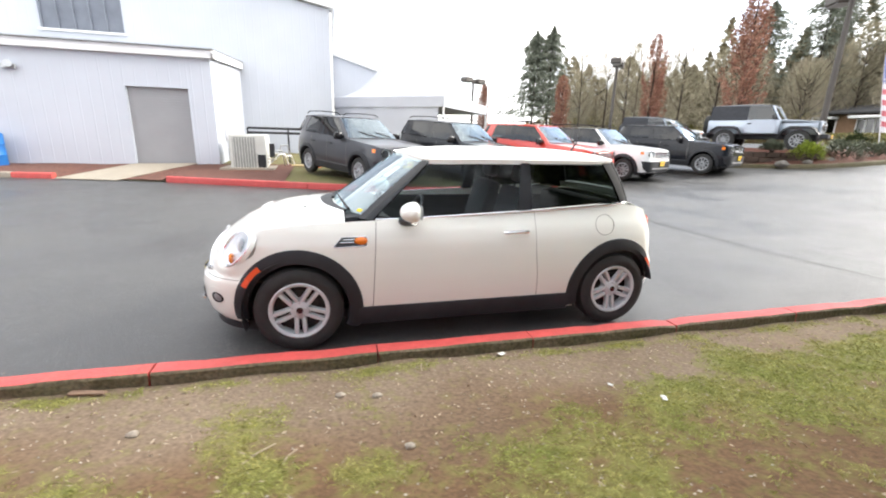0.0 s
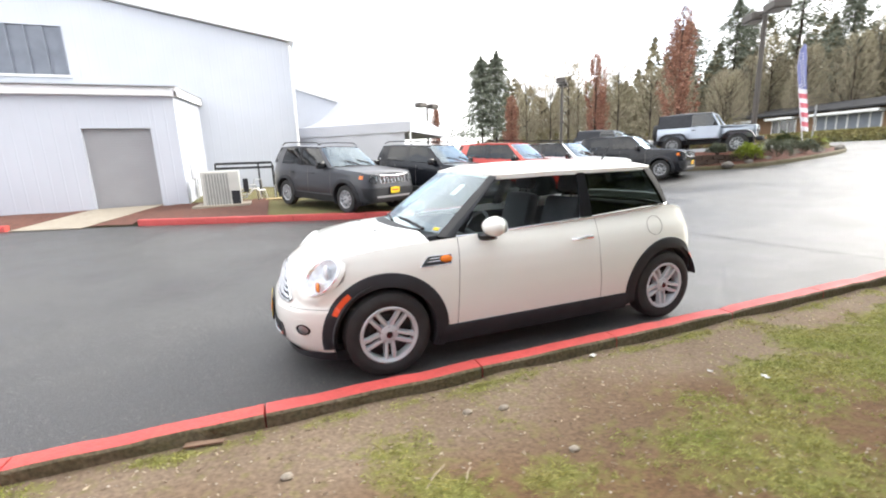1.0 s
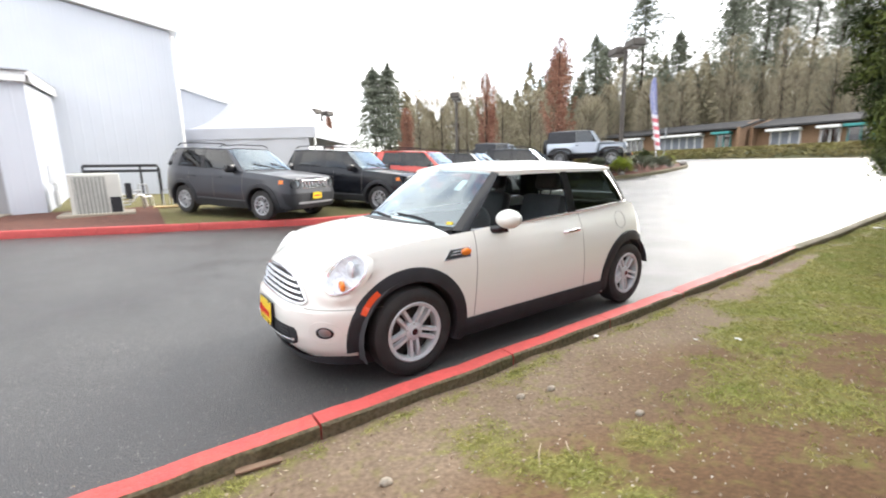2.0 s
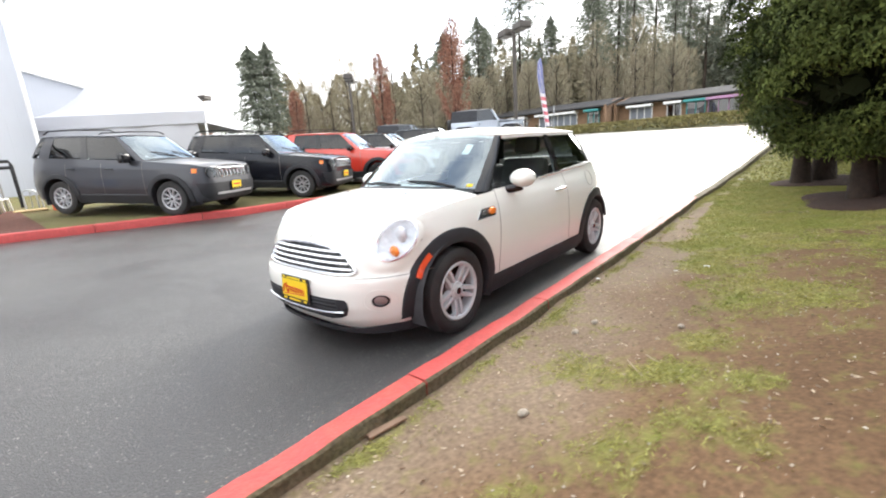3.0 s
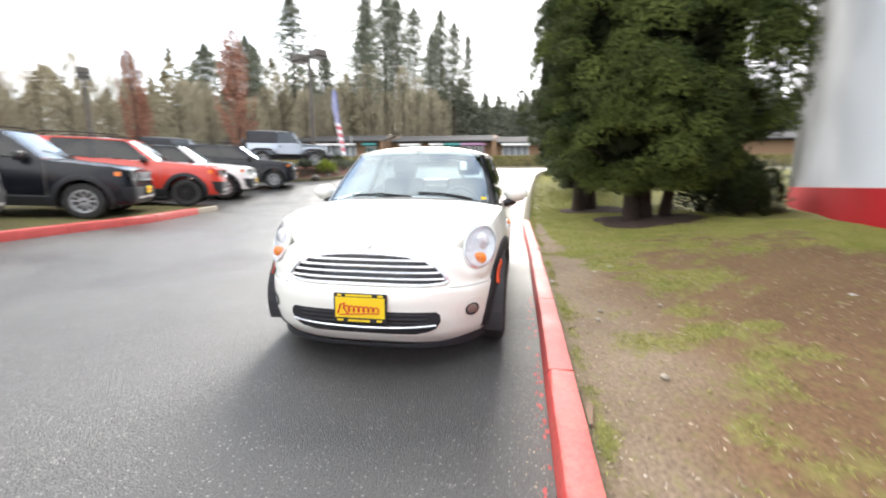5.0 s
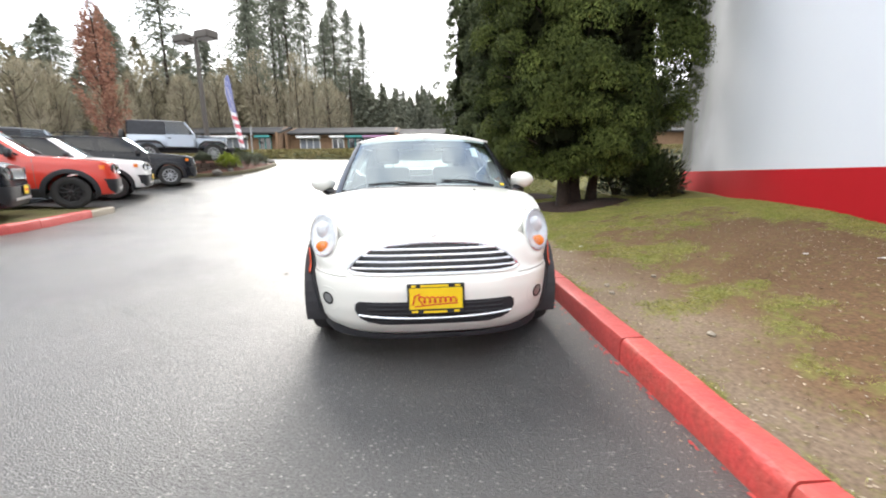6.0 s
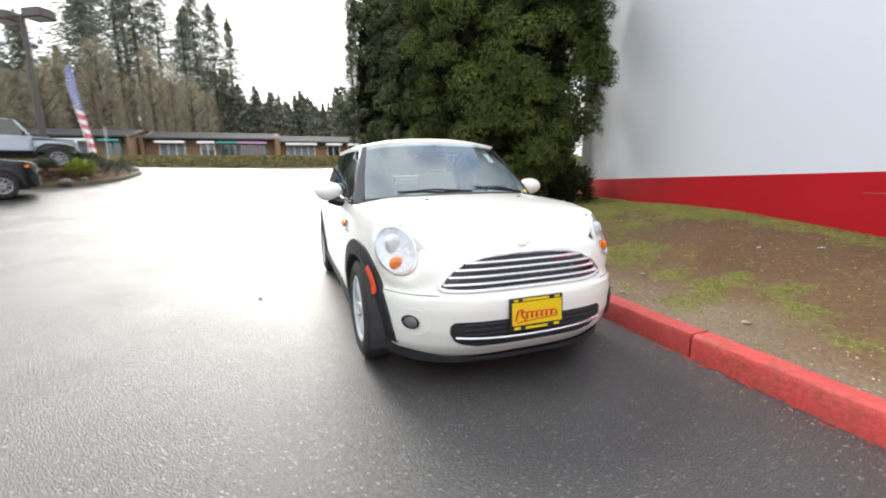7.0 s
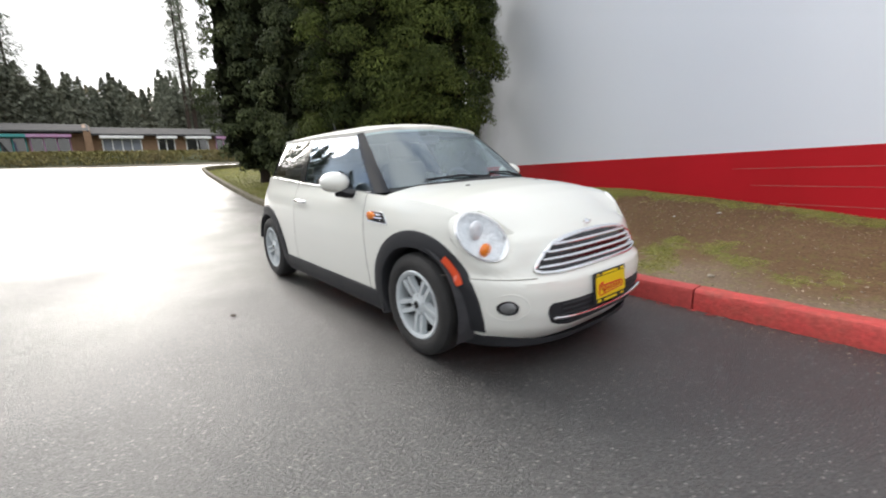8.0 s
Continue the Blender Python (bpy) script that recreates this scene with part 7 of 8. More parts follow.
for x, y, r_ in ((6.05, -3.5, 1.1), (8.6, -2.95, 0.85)):
    bm = bmesh.new()
    rows = [[bm.verts.new((x + q * r_ * (1 + 0.12 * math.sin(3 * a_ + x)) * math.cos(a_), y + q * r_ * (1 + 0.12 * math.sin(3 * a_ + x)) * math.sin(a_), lawn_z(x + q * r_ * math.cos(a_), y + q * r_ * math.sin(a_)) + 0.02 * (1 - q ** 3) + (0.012 if q < 1 else -0.03))) for a_ in [2 * math.pi * k / 40 for k in range(40)]] for q in (1.0, 0.94, 0.75, 0.5, 0.25, 0.02)]
    grid_faces(bm, rows, closed=True)
    bmesh.ops.recalc_face_normals(bm, faces=bm.faces)
    tagged(mesh_ob("mulch_ring", bm, M["dark_mulch"], smooth=True), "ring of dark bark mulch round the trunks", "mulch", kind="structure")


def shrub(x, y, z, r, h, material, label, count, seed, size=0.09, group="shrubs"):
    rng = np.random.default_rng(seed)
    sh_ = thing("shrub", label, "shrub", pose(x, y, z), group)
    bm = bmesh.new()
    for k in range(7):
        a = 2 * math.pi * k / 7
        tube(bm, [(0.03 * math.cos(a), 0.03 * math.sin(a), -0.05), (0.3 * r * math.cos(a), 0.3 * r * math.sin(a), h * 0.35), (0.6 * r * math.cos(a), 0.6 * r * math.sin(a), h * 0.7)], [0.025, 0.018, 0.006], 5)
    part("stem_cluster", bm, M["bark"], sh_)
    v = rng.normal(size=(count, 3))
    v /= np.linalg.norm(v, axis=1, keepdims=True)
    v[:, 2] = np.abs(v[:, 2]) * 1.0 - 0.1
    lump = 1 + 0.22 * np.sin(v[:, 0] * 5 + seed) * np.cos(v[:, 1] * 6)
    p = v * (rng.uniform(0.55, 1.0, count) ** 0.6 * lump)[:, None] * np.array([r, r, h])
    leaf_mesh("foliage", p + np.array([0, 0, 0.08]), v + np.array([0, 0, 0.4]), size, size * 0.5, material, sh_, "", 0.1, seed)
    return sh_


for k, (x, y, r_, h_) in enumerate(((5.9, -5.15, 0.6, 0.85), (6.6, -5.7, 0.7, 1.05), (7.5, -5.9, 0.75, 1.2), (7.1, -4.9, 0.7, 0.95), (8.7, -6.0, 0.7, 1.1))):
    shrub(x, y, lawn_z(x, y), r_, h_, M["leaf_dark"], "dark evergreen shrub at the foot of the trees", 1500, 30 + k, 0.12, "shrubs by the building")
for k, (x, y, r_, h_, m_, lab) in enumerate(((17.0, 8.25, 0.62, 0.62, "lime_leaf", "bright lime-green shrub on the bank"), (18.6, 8.15, 0.75, 0.7, "sage_leaf", "grey-green rounded shrub on the bank"), (20.3, 8.2, 0.8, 0.55, "sage_leaf", "grey-green rounded shrub on the bank"), (21.8, 8.7, 0.6, 0.45, "hedge_leaf", "brownish low shrub on the bank"), (20.9, 9.4, 0.9, 0.8, "leaf_dark", "dark shrub on the bank"), (22.9, 9.2, 0.55, 0.5, "lime_leaf", "yellow-green low shrub on the bank"), (16.1, 8.9, 0.4, 0.35, "sage_leaf", "grey-green rounded shrub on the bank"))):
    q = smooth01(0.75)
    zz = road_z(x, y) + 0.1 + (1.43 - road_z(x, y) - 0.1) * smooth01(max(0.0, (y - 7.6)) / 1.3 * 0.8)
    shrub(x, y, min(zz, 1.40) - 0.02, r_, h_, M[m_], lab, 1300, 60 + k, 0.1, "shrubs on the bank")
for k in range(9):
    rnd = random.Random(900 + k)
    bm = bmesh.new()
    bmesh.ops.create_icosphere(bm, subdivisions=2, radius=1)
    sx_ = rnd.uniform(0.10, 0.2)
    for v in bm.verts:
        v.co = v.co * (1 + 0.25 * noise.noise(v.co * 1.7 + Vector((k, 0, 0))))
        v.co = Vector((v.co.x * sx_ * 1.3, v.co.y * sx_, v.co.z * sx_ * 0.7))
    x = 16.0 + 0.95 * k
    y = 7.9 + 0.12 * (k - 4) ** 2 * 0.25 + rnd.uniform(-0.1, 0.2)
    ob = mesh_ob("rock", bm, M["rock"], smooth=True)
    ob.location = (x, y, road_z(x, y) + 0.17)
    tagged(ob, "rounded grey landscaping rock on the bank", "rock", "rocks on the bank")


def fir(x, y, z0, height, radius, seed, bare=0.25, material="leaf_fir", count=1500, label="tall dark fir with drooping boughs", cone=0.62):
    rng = np.random.default_rng(seed)
    tree = thing("fir_tree", label, "tree", pose(x, y, z0), "firs behind the shops")
    bm = bmesh.new()
    tube(bm, [(0, 0, -0.3), (0, 0, height * 0.5), (rng.uniform(-0.3, 0.3), 0, height)], [height * 0.012, height * 0.008, 0.03], 7)
    part("trunk", bm, M["bark"], tree, "straight bare lower trunk")
    t = rng.uniform(0, 1, count) ** 0.85
    lay = np.round(t * 26) / 26 + rng.normal(0, 0.014, count)
    z = height * (bare + (1 - bare) * lay)
    side = rng.uniform(0, 2 * math.pi, 60)
    a = side[rng.integers(0, 60, count)] + rng.normal(0, 0.18, count) + np.round(t * 26) * 1.3
    env = radius * np.clip(1 - lay, 0, 1) ** cone * (0.68 + 0.34 * np.sin(np.round(t * 26) * 2.3 + seed) + 0.36 * np.sin(a * 2 + seed + t * 7)) + 0.12
    r_ = env * rng.uniform(0.1, 1.0, count) ** 0.7
    p = np.stack([r_ * np.cos(a), r_ * np.sin(a), z - 0.18 * r_], 1)
    d = np.stack([np.cos(a), np.sin(a), -0.25 + 0 * a], 1) + rng.normal(0, 0.25, (count, 3))
    leaf_mesh("crown", p, d, 0.04 * radius + 0.28, 0.016 * radius + 0.055, M[material], tree, "layered dark boughs", 0.2, seed)
    return tree


def bare_tree(x, y, z0, height, radius, seed, material="twig", count=900, label="leafless grey-brown deciduous tree"):
    rng = np.random.default_rng(seed)
    tree = thing("bare_tree", label, "tree", pose(x, y, z0), "leafless trees behind the lot")
    bm = bmesh.new()
    tube(bm, [(0, 0, -0.2), (0.1, 0, height * 0.35), (0, 0.1, height * 0.95)], [height * 0.013, height * 0.009, 0.02], 6)
    for k in range(16):
        a, zz = rng.uniform(0, 6.28), height * rng.uniform(0.25, 0.85)
        e = radius * rng.uniform(0.5, 1.0)
        tube(bm, [(0, 0, zz), (0.5 * e * math.cos(a), 0.5 * e * math.sin(a), zz + 0.5 * e), (e * math.cos(a), e * math.sin(a), zz + 1.5 * e)], [0.05, 0.03, 0.008], 4, caps=False)
    part("trunk", bm, M["bark"], tree, "grey-brown trunk and limbs")
    t = rng.uniform(0.12, 1, count)
    a = rng.uniform(0, 6.28, count)
    r_ = radius * np.sin(np.clip(t, 0, 1) * math.pi * 0.92) ** 0.7 * rng.uniform(0.2, 1, count) ** 0.6
    p = np.stack([r_ * np.cos(a), r_ * np.sin(a), height * t], 1)
    d = np.stack([np.cos(a) * 0.6, np.sin(a) * 0.6, 1.0 + 0 * a], 1) + rng.normal(0, 0.35, (count, 3))
    leaf_mesh("twig_crown", p, d, 0.85, 0.032, M[material], tree, "fine bare twigs", 0.0, seed)
    return tree


# columnar trees that keep their rust-brown leaves
def column_tree(x, y, z0, height, radius, seed, count=7000):
    rng = np.random.default_rng(seed)
    tree = thing("columnar_tree", "narrow upright tree holding rust-brown dead leaves", "tree", pose(x, y, z0), "rust-brown columnar trees")
    bm = bmesh.new()
    tube(bm, [(0, 0, -0.2), (0, 0, height * 0.5), (0, 0, height)], [0.12, 0.07, 0.01], 7)
    for k in range(22):
        a, zz = rng.uniform(0, 6.28), height * rng.uniform(0.12, 0.75)
        e = radius * rng.uniform(0.5, 0.9)
        tube(bm, [(0, 0, zz), (e * 0.6 * math.cos(a), e * 0.6 * math.sin(a), zz + 0.7), (e * math.cos(a), e * math.sin(a), zz + height * 0.18)], [0.03, 0.018, 0.005], 4, caps=False)
    part("trunk", bm, M["bark"], tree, "grey trunk with upright limbs")
    limbs = 64
    la, lz = rng.uniform(0, 6.28, limbs), rng.uniform(0.0, 0.84, limbs)
    ll = rng.uniform(0.18, 0.34, limbs)
    lr = rng.uniform(0.45, 1.15, limbs)
    pick = rng.integers(0, limbs, count)
    q = rng.uniform(0, 1, count)
    t = lz[pick] + q * np.minimum(ll[pick], 1.03 - lz[pick])
    env = radius * np.interp(t, [0, 0.08, 0.3, 0.7, 0.88, 0.97, 1.03], [0.5, 0.95, 1.1, 1.0, 0.66, 0.4, 0.12])
    r_ = env * lr[pick] * (0.35 + 0.65 * q ** 0.6)
    a = la[pick]
    wob = 0.125 * radius * (1.25 - 0.8 * q)
    p = np.stack([r_ * np.cos(a) + rng.normal(0, 1, count) * wob, r_ * np.sin(a) + rng.normal(0, 1, count) * wob, height * (0.06 + 0.91 * t) + rng.normal(0, 0.06, count)], 1)
    d = np.stack([np.cos(a) * 0.5, np.sin(a) * 0.5, 0.8 + 0 * a], 1) + rng.normal(0, 0.5, (count, 3))
    leaf_mesh("crown", p, d, 0.16, 0.075, M["leaf_rust"], tree, "dense rust-brown dead leaves", 0.2, seed)
    return tree


column_tree(23.4, 17.2, road_z(23, 14), 8.8, 1.05, 11)
column_tree(24.4, 25.9, road_z(24, 14), 8.1, 0.95, 12)
column_tree(23.2, 37.4, road_z(23, 14), 6.6, 0.88, 13)
column_tree(18.5, 48.0, 1.2, 7.0, 0.7, 14, 7000)

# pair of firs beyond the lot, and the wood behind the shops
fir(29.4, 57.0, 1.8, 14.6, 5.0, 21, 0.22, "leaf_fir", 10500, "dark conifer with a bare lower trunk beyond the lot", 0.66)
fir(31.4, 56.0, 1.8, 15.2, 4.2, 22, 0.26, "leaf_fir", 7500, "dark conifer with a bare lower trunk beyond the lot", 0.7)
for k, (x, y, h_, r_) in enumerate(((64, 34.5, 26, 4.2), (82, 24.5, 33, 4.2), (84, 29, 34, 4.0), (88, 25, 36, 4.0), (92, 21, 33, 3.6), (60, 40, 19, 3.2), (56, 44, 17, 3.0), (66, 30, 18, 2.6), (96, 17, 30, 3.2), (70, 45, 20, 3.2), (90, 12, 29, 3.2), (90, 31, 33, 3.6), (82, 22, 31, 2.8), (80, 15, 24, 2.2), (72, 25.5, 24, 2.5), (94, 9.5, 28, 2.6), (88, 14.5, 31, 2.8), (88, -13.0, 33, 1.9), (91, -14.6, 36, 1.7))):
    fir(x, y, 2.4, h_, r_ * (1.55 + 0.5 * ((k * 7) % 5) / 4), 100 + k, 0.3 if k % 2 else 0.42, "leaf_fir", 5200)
for k in range(26):
    rnd = random.Random(300 + k)
    x = 34 + 1.3 * k + rnd.uniform(-1, 1)
    y = 52 - 1.15 * k + rnd.uniform(-2, 4)
    bare_tree(x, y, 2.0, rnd.uniform(9, 14), rnd.uniform(1.8, 2.8), 300 + k, "twig", 2300)
for k in range(16):
    rnd = random.Random(400 + k)
    bare_tree(70 + rnd.uniform(-4, 10), 28 - 1.05 * k, 2.4, rnd.uniform(10, 16), rnd.uniform(2, 3), 400 + k, "twig", 2200)


def woodland(name, cells, label, material, seed, spray=1.1, taper=0.7):
    """A far belt of trees as one mass of sprays with an uneven top."""
    rng = np.random.default_rng(seed)
    pts, dirs = [], []
    for x, y, z0, h_, r_, cnt in cells:
        t = rng.uniform(0, 1, cnt) ** 0.8
        a = rng.uniform(0, 6.28, cnt)
        rr = r_ * (1 - t) ** taper * rng.uniform(0.1, 1, cnt) ** 0.5
        pts.append(np.stack([x + rr * np.cos(a), y + rr * np.sin(a), z0 + h_ * t], 1))
        dirs.append(np.stack([np.cos(a) * 0.6, np.sin(a) * 0.6, 0.5 + 0 * a], 1) + rng.normal(0, 0.5, (cnt, 3)))
    ob = leaf_mesh(name, np.concatenate(pts), np.concatenate(dirs), spray, spray * 0.45, material, None, "", 0.1, seed)
    return tagged(ob, label, "woodland", kind="stuff")


rw_ = random.Random(7)
cells = []
for k in range(120):
    ang = radians(6 + 54 * k / 119)
    d = rw_.uniform(95, 125)
    cells.append((d * math.cos(ang), d * math.sin(ang), 2.6, rw_.uniform(11, 17) + (5 if ang < radians(30) else 0), rw_.uniform(3.5, 5.5), 520))
for k in range(44):
    ang = radians(20 + 26 * k / 43)
    d = rw_.uniform(70, 86)
    cells.append((d * math.cos(ang), d * math.sin(ang), 2.4, rw_.uniform(10, 17), rw_.uniform(2.2, 3.6), 420))
for k in range(80):
    ang = radians(-38 + 46 * k / 79)
    d = rw_.uniform(142, 165)
    cells.append((d * math.cos(ang), d * math.sin(ang), 3, rw_.uniform(17, 21), rw_.uniform(5, 7.5), 520))
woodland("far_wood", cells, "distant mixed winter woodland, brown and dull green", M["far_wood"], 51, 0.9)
cells = []
for k in range(420):
    ang = radians(rw_.uniform(-36, 14)) if k % 5 else radians(rw_.uniform(-36, 40))
    d = rw_.uniform(92, 132)
    cells.append((d * math.cos(ang), d * math.sin(ang), 3, rw_.uniform(12.0, 15.5) + (rw_.uniform(1, 3) if k % 6 == 0 else 0), rw_.uniform(2.6, 4.8), 560))
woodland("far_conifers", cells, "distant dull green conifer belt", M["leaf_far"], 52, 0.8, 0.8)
cells = []
for k in range(60):
    cells.append((30 + 0.75 * k + rw_.uniform(-1, 1), 60 - 0.75 * k + rw_.uniform(-2, 2), 1.8, rw_.uniform(2.0, 4.5), rw_.uniform(1.2, 2.2), 420))
woodland("undergrowth", cells, "low brown-green undergrowth along the lot's edge", M["hedge_leaf"], 53, 0.35)

# ---- planted bank at the road's end ----
bm = bmesh.new()
rows = []
for x, dz in ((40.3, -0.1), (40.7, 0.3), (41.6, 0.8), (42.6, 1.05), (44.5, 1.05), (48, 0.6)):
    rows.append([bm.verts.new((x + 0.4 * noise.noise((y * 0.3, 0, 5)), y, rise_x(x) + dz * (1 + 0.15 * noise.noise((y * 0.35, x, 2))))) for y in steps(-60, 26, 86)])
grid_faces(bm, rows)
bmesh.ops.recalc_face_normals(bm, faces=bm.faces)
tagged(mesh_ob("road_bank", bm, M["far_ground"], smooth=True), "overgrown bank at the end of the road", "bank", kind="structure")
rng = np.random.default_rng(77)
n_ = 42000
yy = rng.uniform(-45, 26, n_)
xx = 40.6 + rng.uniform(0, 4.5, n_)
zz = np.interp(xx, [40.3, 40.7, 41.6, 42.6, 44.5, 48], [-0.1, 0.3, 0.8, 1.05, 1.05, 0.6]) + np.array([rise_x(x) for x in xx]) + rng.uniform(-0.05, 0.25, n_)
leaf_mesh("hedge", np.stack([xx, yy, zz], 1), np.stack([-0.5 + 0 * xx, 0 * xx, 0.8 + 0 * xx], 1) + rng.normal(0, 0.6, (n_, 3)), 0.26, 0.12, M["hedge_leaf"], None, "", 0.2, 78)
tagged(bpy.data.objects["hedge"], "tangle of dull green and brown ground cover on the bank", "ground cover", kind="stuff")
road_kerb = thing("kerb", "pale concrete kerb along the foot of the bank", "kerb", kind="structure")
for k in range(36):
    y = -44 + 2 * k
    part("kerb_stone", boxb(40.22, y + 0.01, rise_x(40.3) - 0.1, 40.38, y + 1.99, rise_x(40.3) + 0.16, 0.02), M["concrete"], road_kerb)


# ---- row of low shops ----
def shop_row(y0, y1, x, z0, fronts, seed):
    sh_ = thing("shop_row", "long low brick shop building with a grey shingle roof", "shop building", kind="structure")
    part("wall", boxb(x, y0, z0 - 0.9, x + 9, y1, z0 + 2.48), M["brick"], sh_, "tan brick wall")
    bm = bmesh.new()
    zr, ze = z0 + 3.6, z0 + 2.5
    pts = [(x - 1.2, ze), (x + 4.5, zr), (x + 10, ze)]
    for (xa, za), (xb, zb) in zip(pts, pts[1:]):
        v = [bm.verts.new(p) for p in ((xa, y0 - 0.4, za), (xb, y0 - 0.4, zb), (xb, y1 + 0.1, zb), (xa, y1 + 0.1, za))]
        bm.faces.new(v)
    part("roof", thicken(bm, 0.18), M["roof_shingle"], sh_, "grey shingle roof")
    for ye in (y0, y1):
        bm = bmesh.new()
        v = [bm.verts.new((px, ye + s_, pz)) for s_ in (-0.15, 0.15) for px, pz in ((x - 1.3, z0 - 0.4), (x - 1.3, ze + 0.15), (x + 4.5, zr + 0.2), (x + 10.1, ze + 0.15), (x + 10.1, z0 - 0.4))]
        bm.faces.new(v[:5])
        bm.faces.new(v[5:][::-1])
        for k in range(5):
            bm.faces.new((v[k], v[(k + 1) % 5], v[5 + (k + 1) % 5], v[5 + k]))
        fix_normals(bm)
        part("end_wall", bm, M["brick"], sh_, "tan brick end wall above the roof")
    for k, (ya, yb, kind_) in enumerate(fronts):
        wd = part("window", boxb(x - 0.06, ya, z0 + 0.5, x - 0.02, yb, z0 + 2.1), M["glass_dark"] if kind_ != "white" else M["louvre"], sh_, "dark shop window")
        part("awning", boxb(x - 1.3, ya - 0.2, z0 + 2.02, x - 0.05, yb + 0.2, z0 + 2.3, 0.03), {"white": M["trim_white"], "pink": M["pink_wall"], "teal": M["teal"], "plain": M["trim_white"]}[kind_], wd, "shop-front fascia")
        n = max(2, int((yb - ya) / 0.8))
        for j in range(n + 1):
            yq = ya + (yb - ya) * j / n
            part("mullion", boxb(x - 0.12, yq - 0.05, z0 + 0.4, x - 0.05, yq + 0.05, z0 + 2.1), M["trim_white"] if kind_ in ("white", "plain") else M["pink_wall"] if kind_ == "pink" else M["teal"], wd)
        part("sill", boxb(x - 0.12, ya, z0 + 0.35, x - 0.03, yb, z0 + 0.5), M["trim_white"], wd)
    return sh_


shop_row(16.9, 46, 55.0, 2.7, [(18, 19.5, "teal"), (21, 26.5, "white"), (28.5, 31, "plain"), (33, 36, "plain"), (38, 41, "white")], 1)
shop_row(1.9, 16.3, 57.0, 2.7, [(12.2, 14.8, "white"), (9.0, 10.5, "plain"), (6.5, 8.4, "teal"), (3.2, 6.2, "pink")], 2)
shop_row(-13, 1.6, 57.0, 2.6, [(-2.8, 0.6, "white"), (-6, -4.4, "plain"), (-9.5, -7.2, "plain"), (-12, -10.4, "pink")], 3)
shop_row(-40, -14, 57.0, 2.6, [(-17, -15, "white"), (-22, -19, "plain"), (-28, -25, "plain")], 4)


# ---- lamp posts, feather flag, sign ----
def lot_lamp(x, y, z0, top, turn):
    lp = thing("lot_lamp", "dark bronze parking-lot lamp with two box heads", "street lamp", pose(x, y, z0, 0, 0, turn), "parking-lot lamps")
    hgt = top - z0
    bm = bmesh.new()
    tube(bm, [(0, 0, -0.1), (0, 0, hgt - 0.1)], [0.13, 0.10], 8)
    part("pole", bm, M["pole"], lp)
    bm = bmesh.new()
    lathe(bm, [(0.0, 0.35), (0.22, 0.35), (0.24, 0.0), (0.24, -0.3)], (0, 0, 0), "z", 16)
    part("footing", bm, M["concrete"], lp, "round concrete footing")
    for s in (-1, 1):
        bm = bmesh.new()
        tube(bm, [(0, 0, hgt - 0.2), (s * 0.42, 0, hgt - 0.14)], 0.05)
        arm = part("arm", bm, M["pole"], lp)
        part("head", boxb(s * 0.82 - 0.46, -0.36, hgt - 0.34, s * 0.82 + 0.46, 0.36, hgt + 0.04, 0.05), M["pole"], arm, "box-shaped lamp head")
        part("diffuser", boxb(s * 0.82 - 0.38, -0.28, hgt - 0.36, s * 0.82 + 0.38, 0.28, hgt - 0.335), M["lamp_glass"], arm)
    return lp


lot_lamp(21.0, 10.8, 1.42, 7.75, 62)
lot_lamp(21.5, 26.5, road_z(21.5, 14), 7.5, 48)
lot_lamp(12.5, 34.0, road_z(12.5, 14), 6.6, 30)

flag = thing("feather_flag", "tall feather flag, striped red and white below starred blue", "flag", pose(23.4, 9.9, 1.3, 0, -9, -65))
pole_pts = [(0, 0, 0), (0, 0, 2.6), (0.02, 0, 4.0), (0.16, 0, 4.75), (0.34, 0, 4.98)]
bm = bmesh.new()
tube(bm, pole_pts, [0.022, 0.018, 0.014, 0.01, 0.006], 7)
part("pole", bm, M["cloth_white"], flag)
edge = lerp_table([(1.0, 0.0), (2.6, 0.0), (4.0, 0.02), (4.75, 0.16), (4.98, 0.34)])
free = lerp_table([(1.0, 0.24), (2.0, 0.28), (3.5, 0.31), (4.5, 0.39), (4.98, 0.40)])
zs_ = steps(1.0, 4.98, 18)
for k, (a, b) in enumerate(zip(zs_, zs_[1:])):
    bm = bmesh.new()
    rows = [[bm.verts.new((edge(z) + (free(z) - edge(z)) * i / 6, 0.05 * math.sin(i * 0.9 + z * 1.3), z - 0.12 * i / 6)) for i in range(7)] for z in (a, (a + b) / 2, b)]
    grid_faces(bm, rows)
    part("stripe", thicken(bm, 0.004), M["cloth_blue"] if k >= 9 else (M["cloth_red"] if k % 2 else M["cloth_white"]), flag, "starred blue field" if k >= 9 else "")
for k in range(40):
    z = 3.12 + 0.045 * k
    x = 0.06 + 0.085 * (k % 3)
    if edge(z) + 0.05 < x < free(z) - 0.05:
        part("star", boxb(x - 0.025, -0.06 + 0.05 * math.sin(x / 0.66 * 6 * 0.9 + z * 1.3), z - 0.15, x + 0.025, 0.06 + 0.05 * math.sin(x / 0.66 * 6 * 0.9 + z * 1.3), z - 0.10), M["cloth_white"], flag)
sign = thing("road_sign", "small grey metal sign on a thin post by the bank", "sign", pose(22.3, 9.0, 1.2, 0, 0, 30))
bm = bmesh.new()
tube(bm, [(0, 0, -0.2), (0, 0, 2.1)], 0.025)
part("post", bm, M["steel"], sign)
part("panel", boxb(-0.22, -0.035, 1.65, 0.22, -0.02, 2.15, 0.005), M["sign_metal"], sign, "grey panel seen from behind")

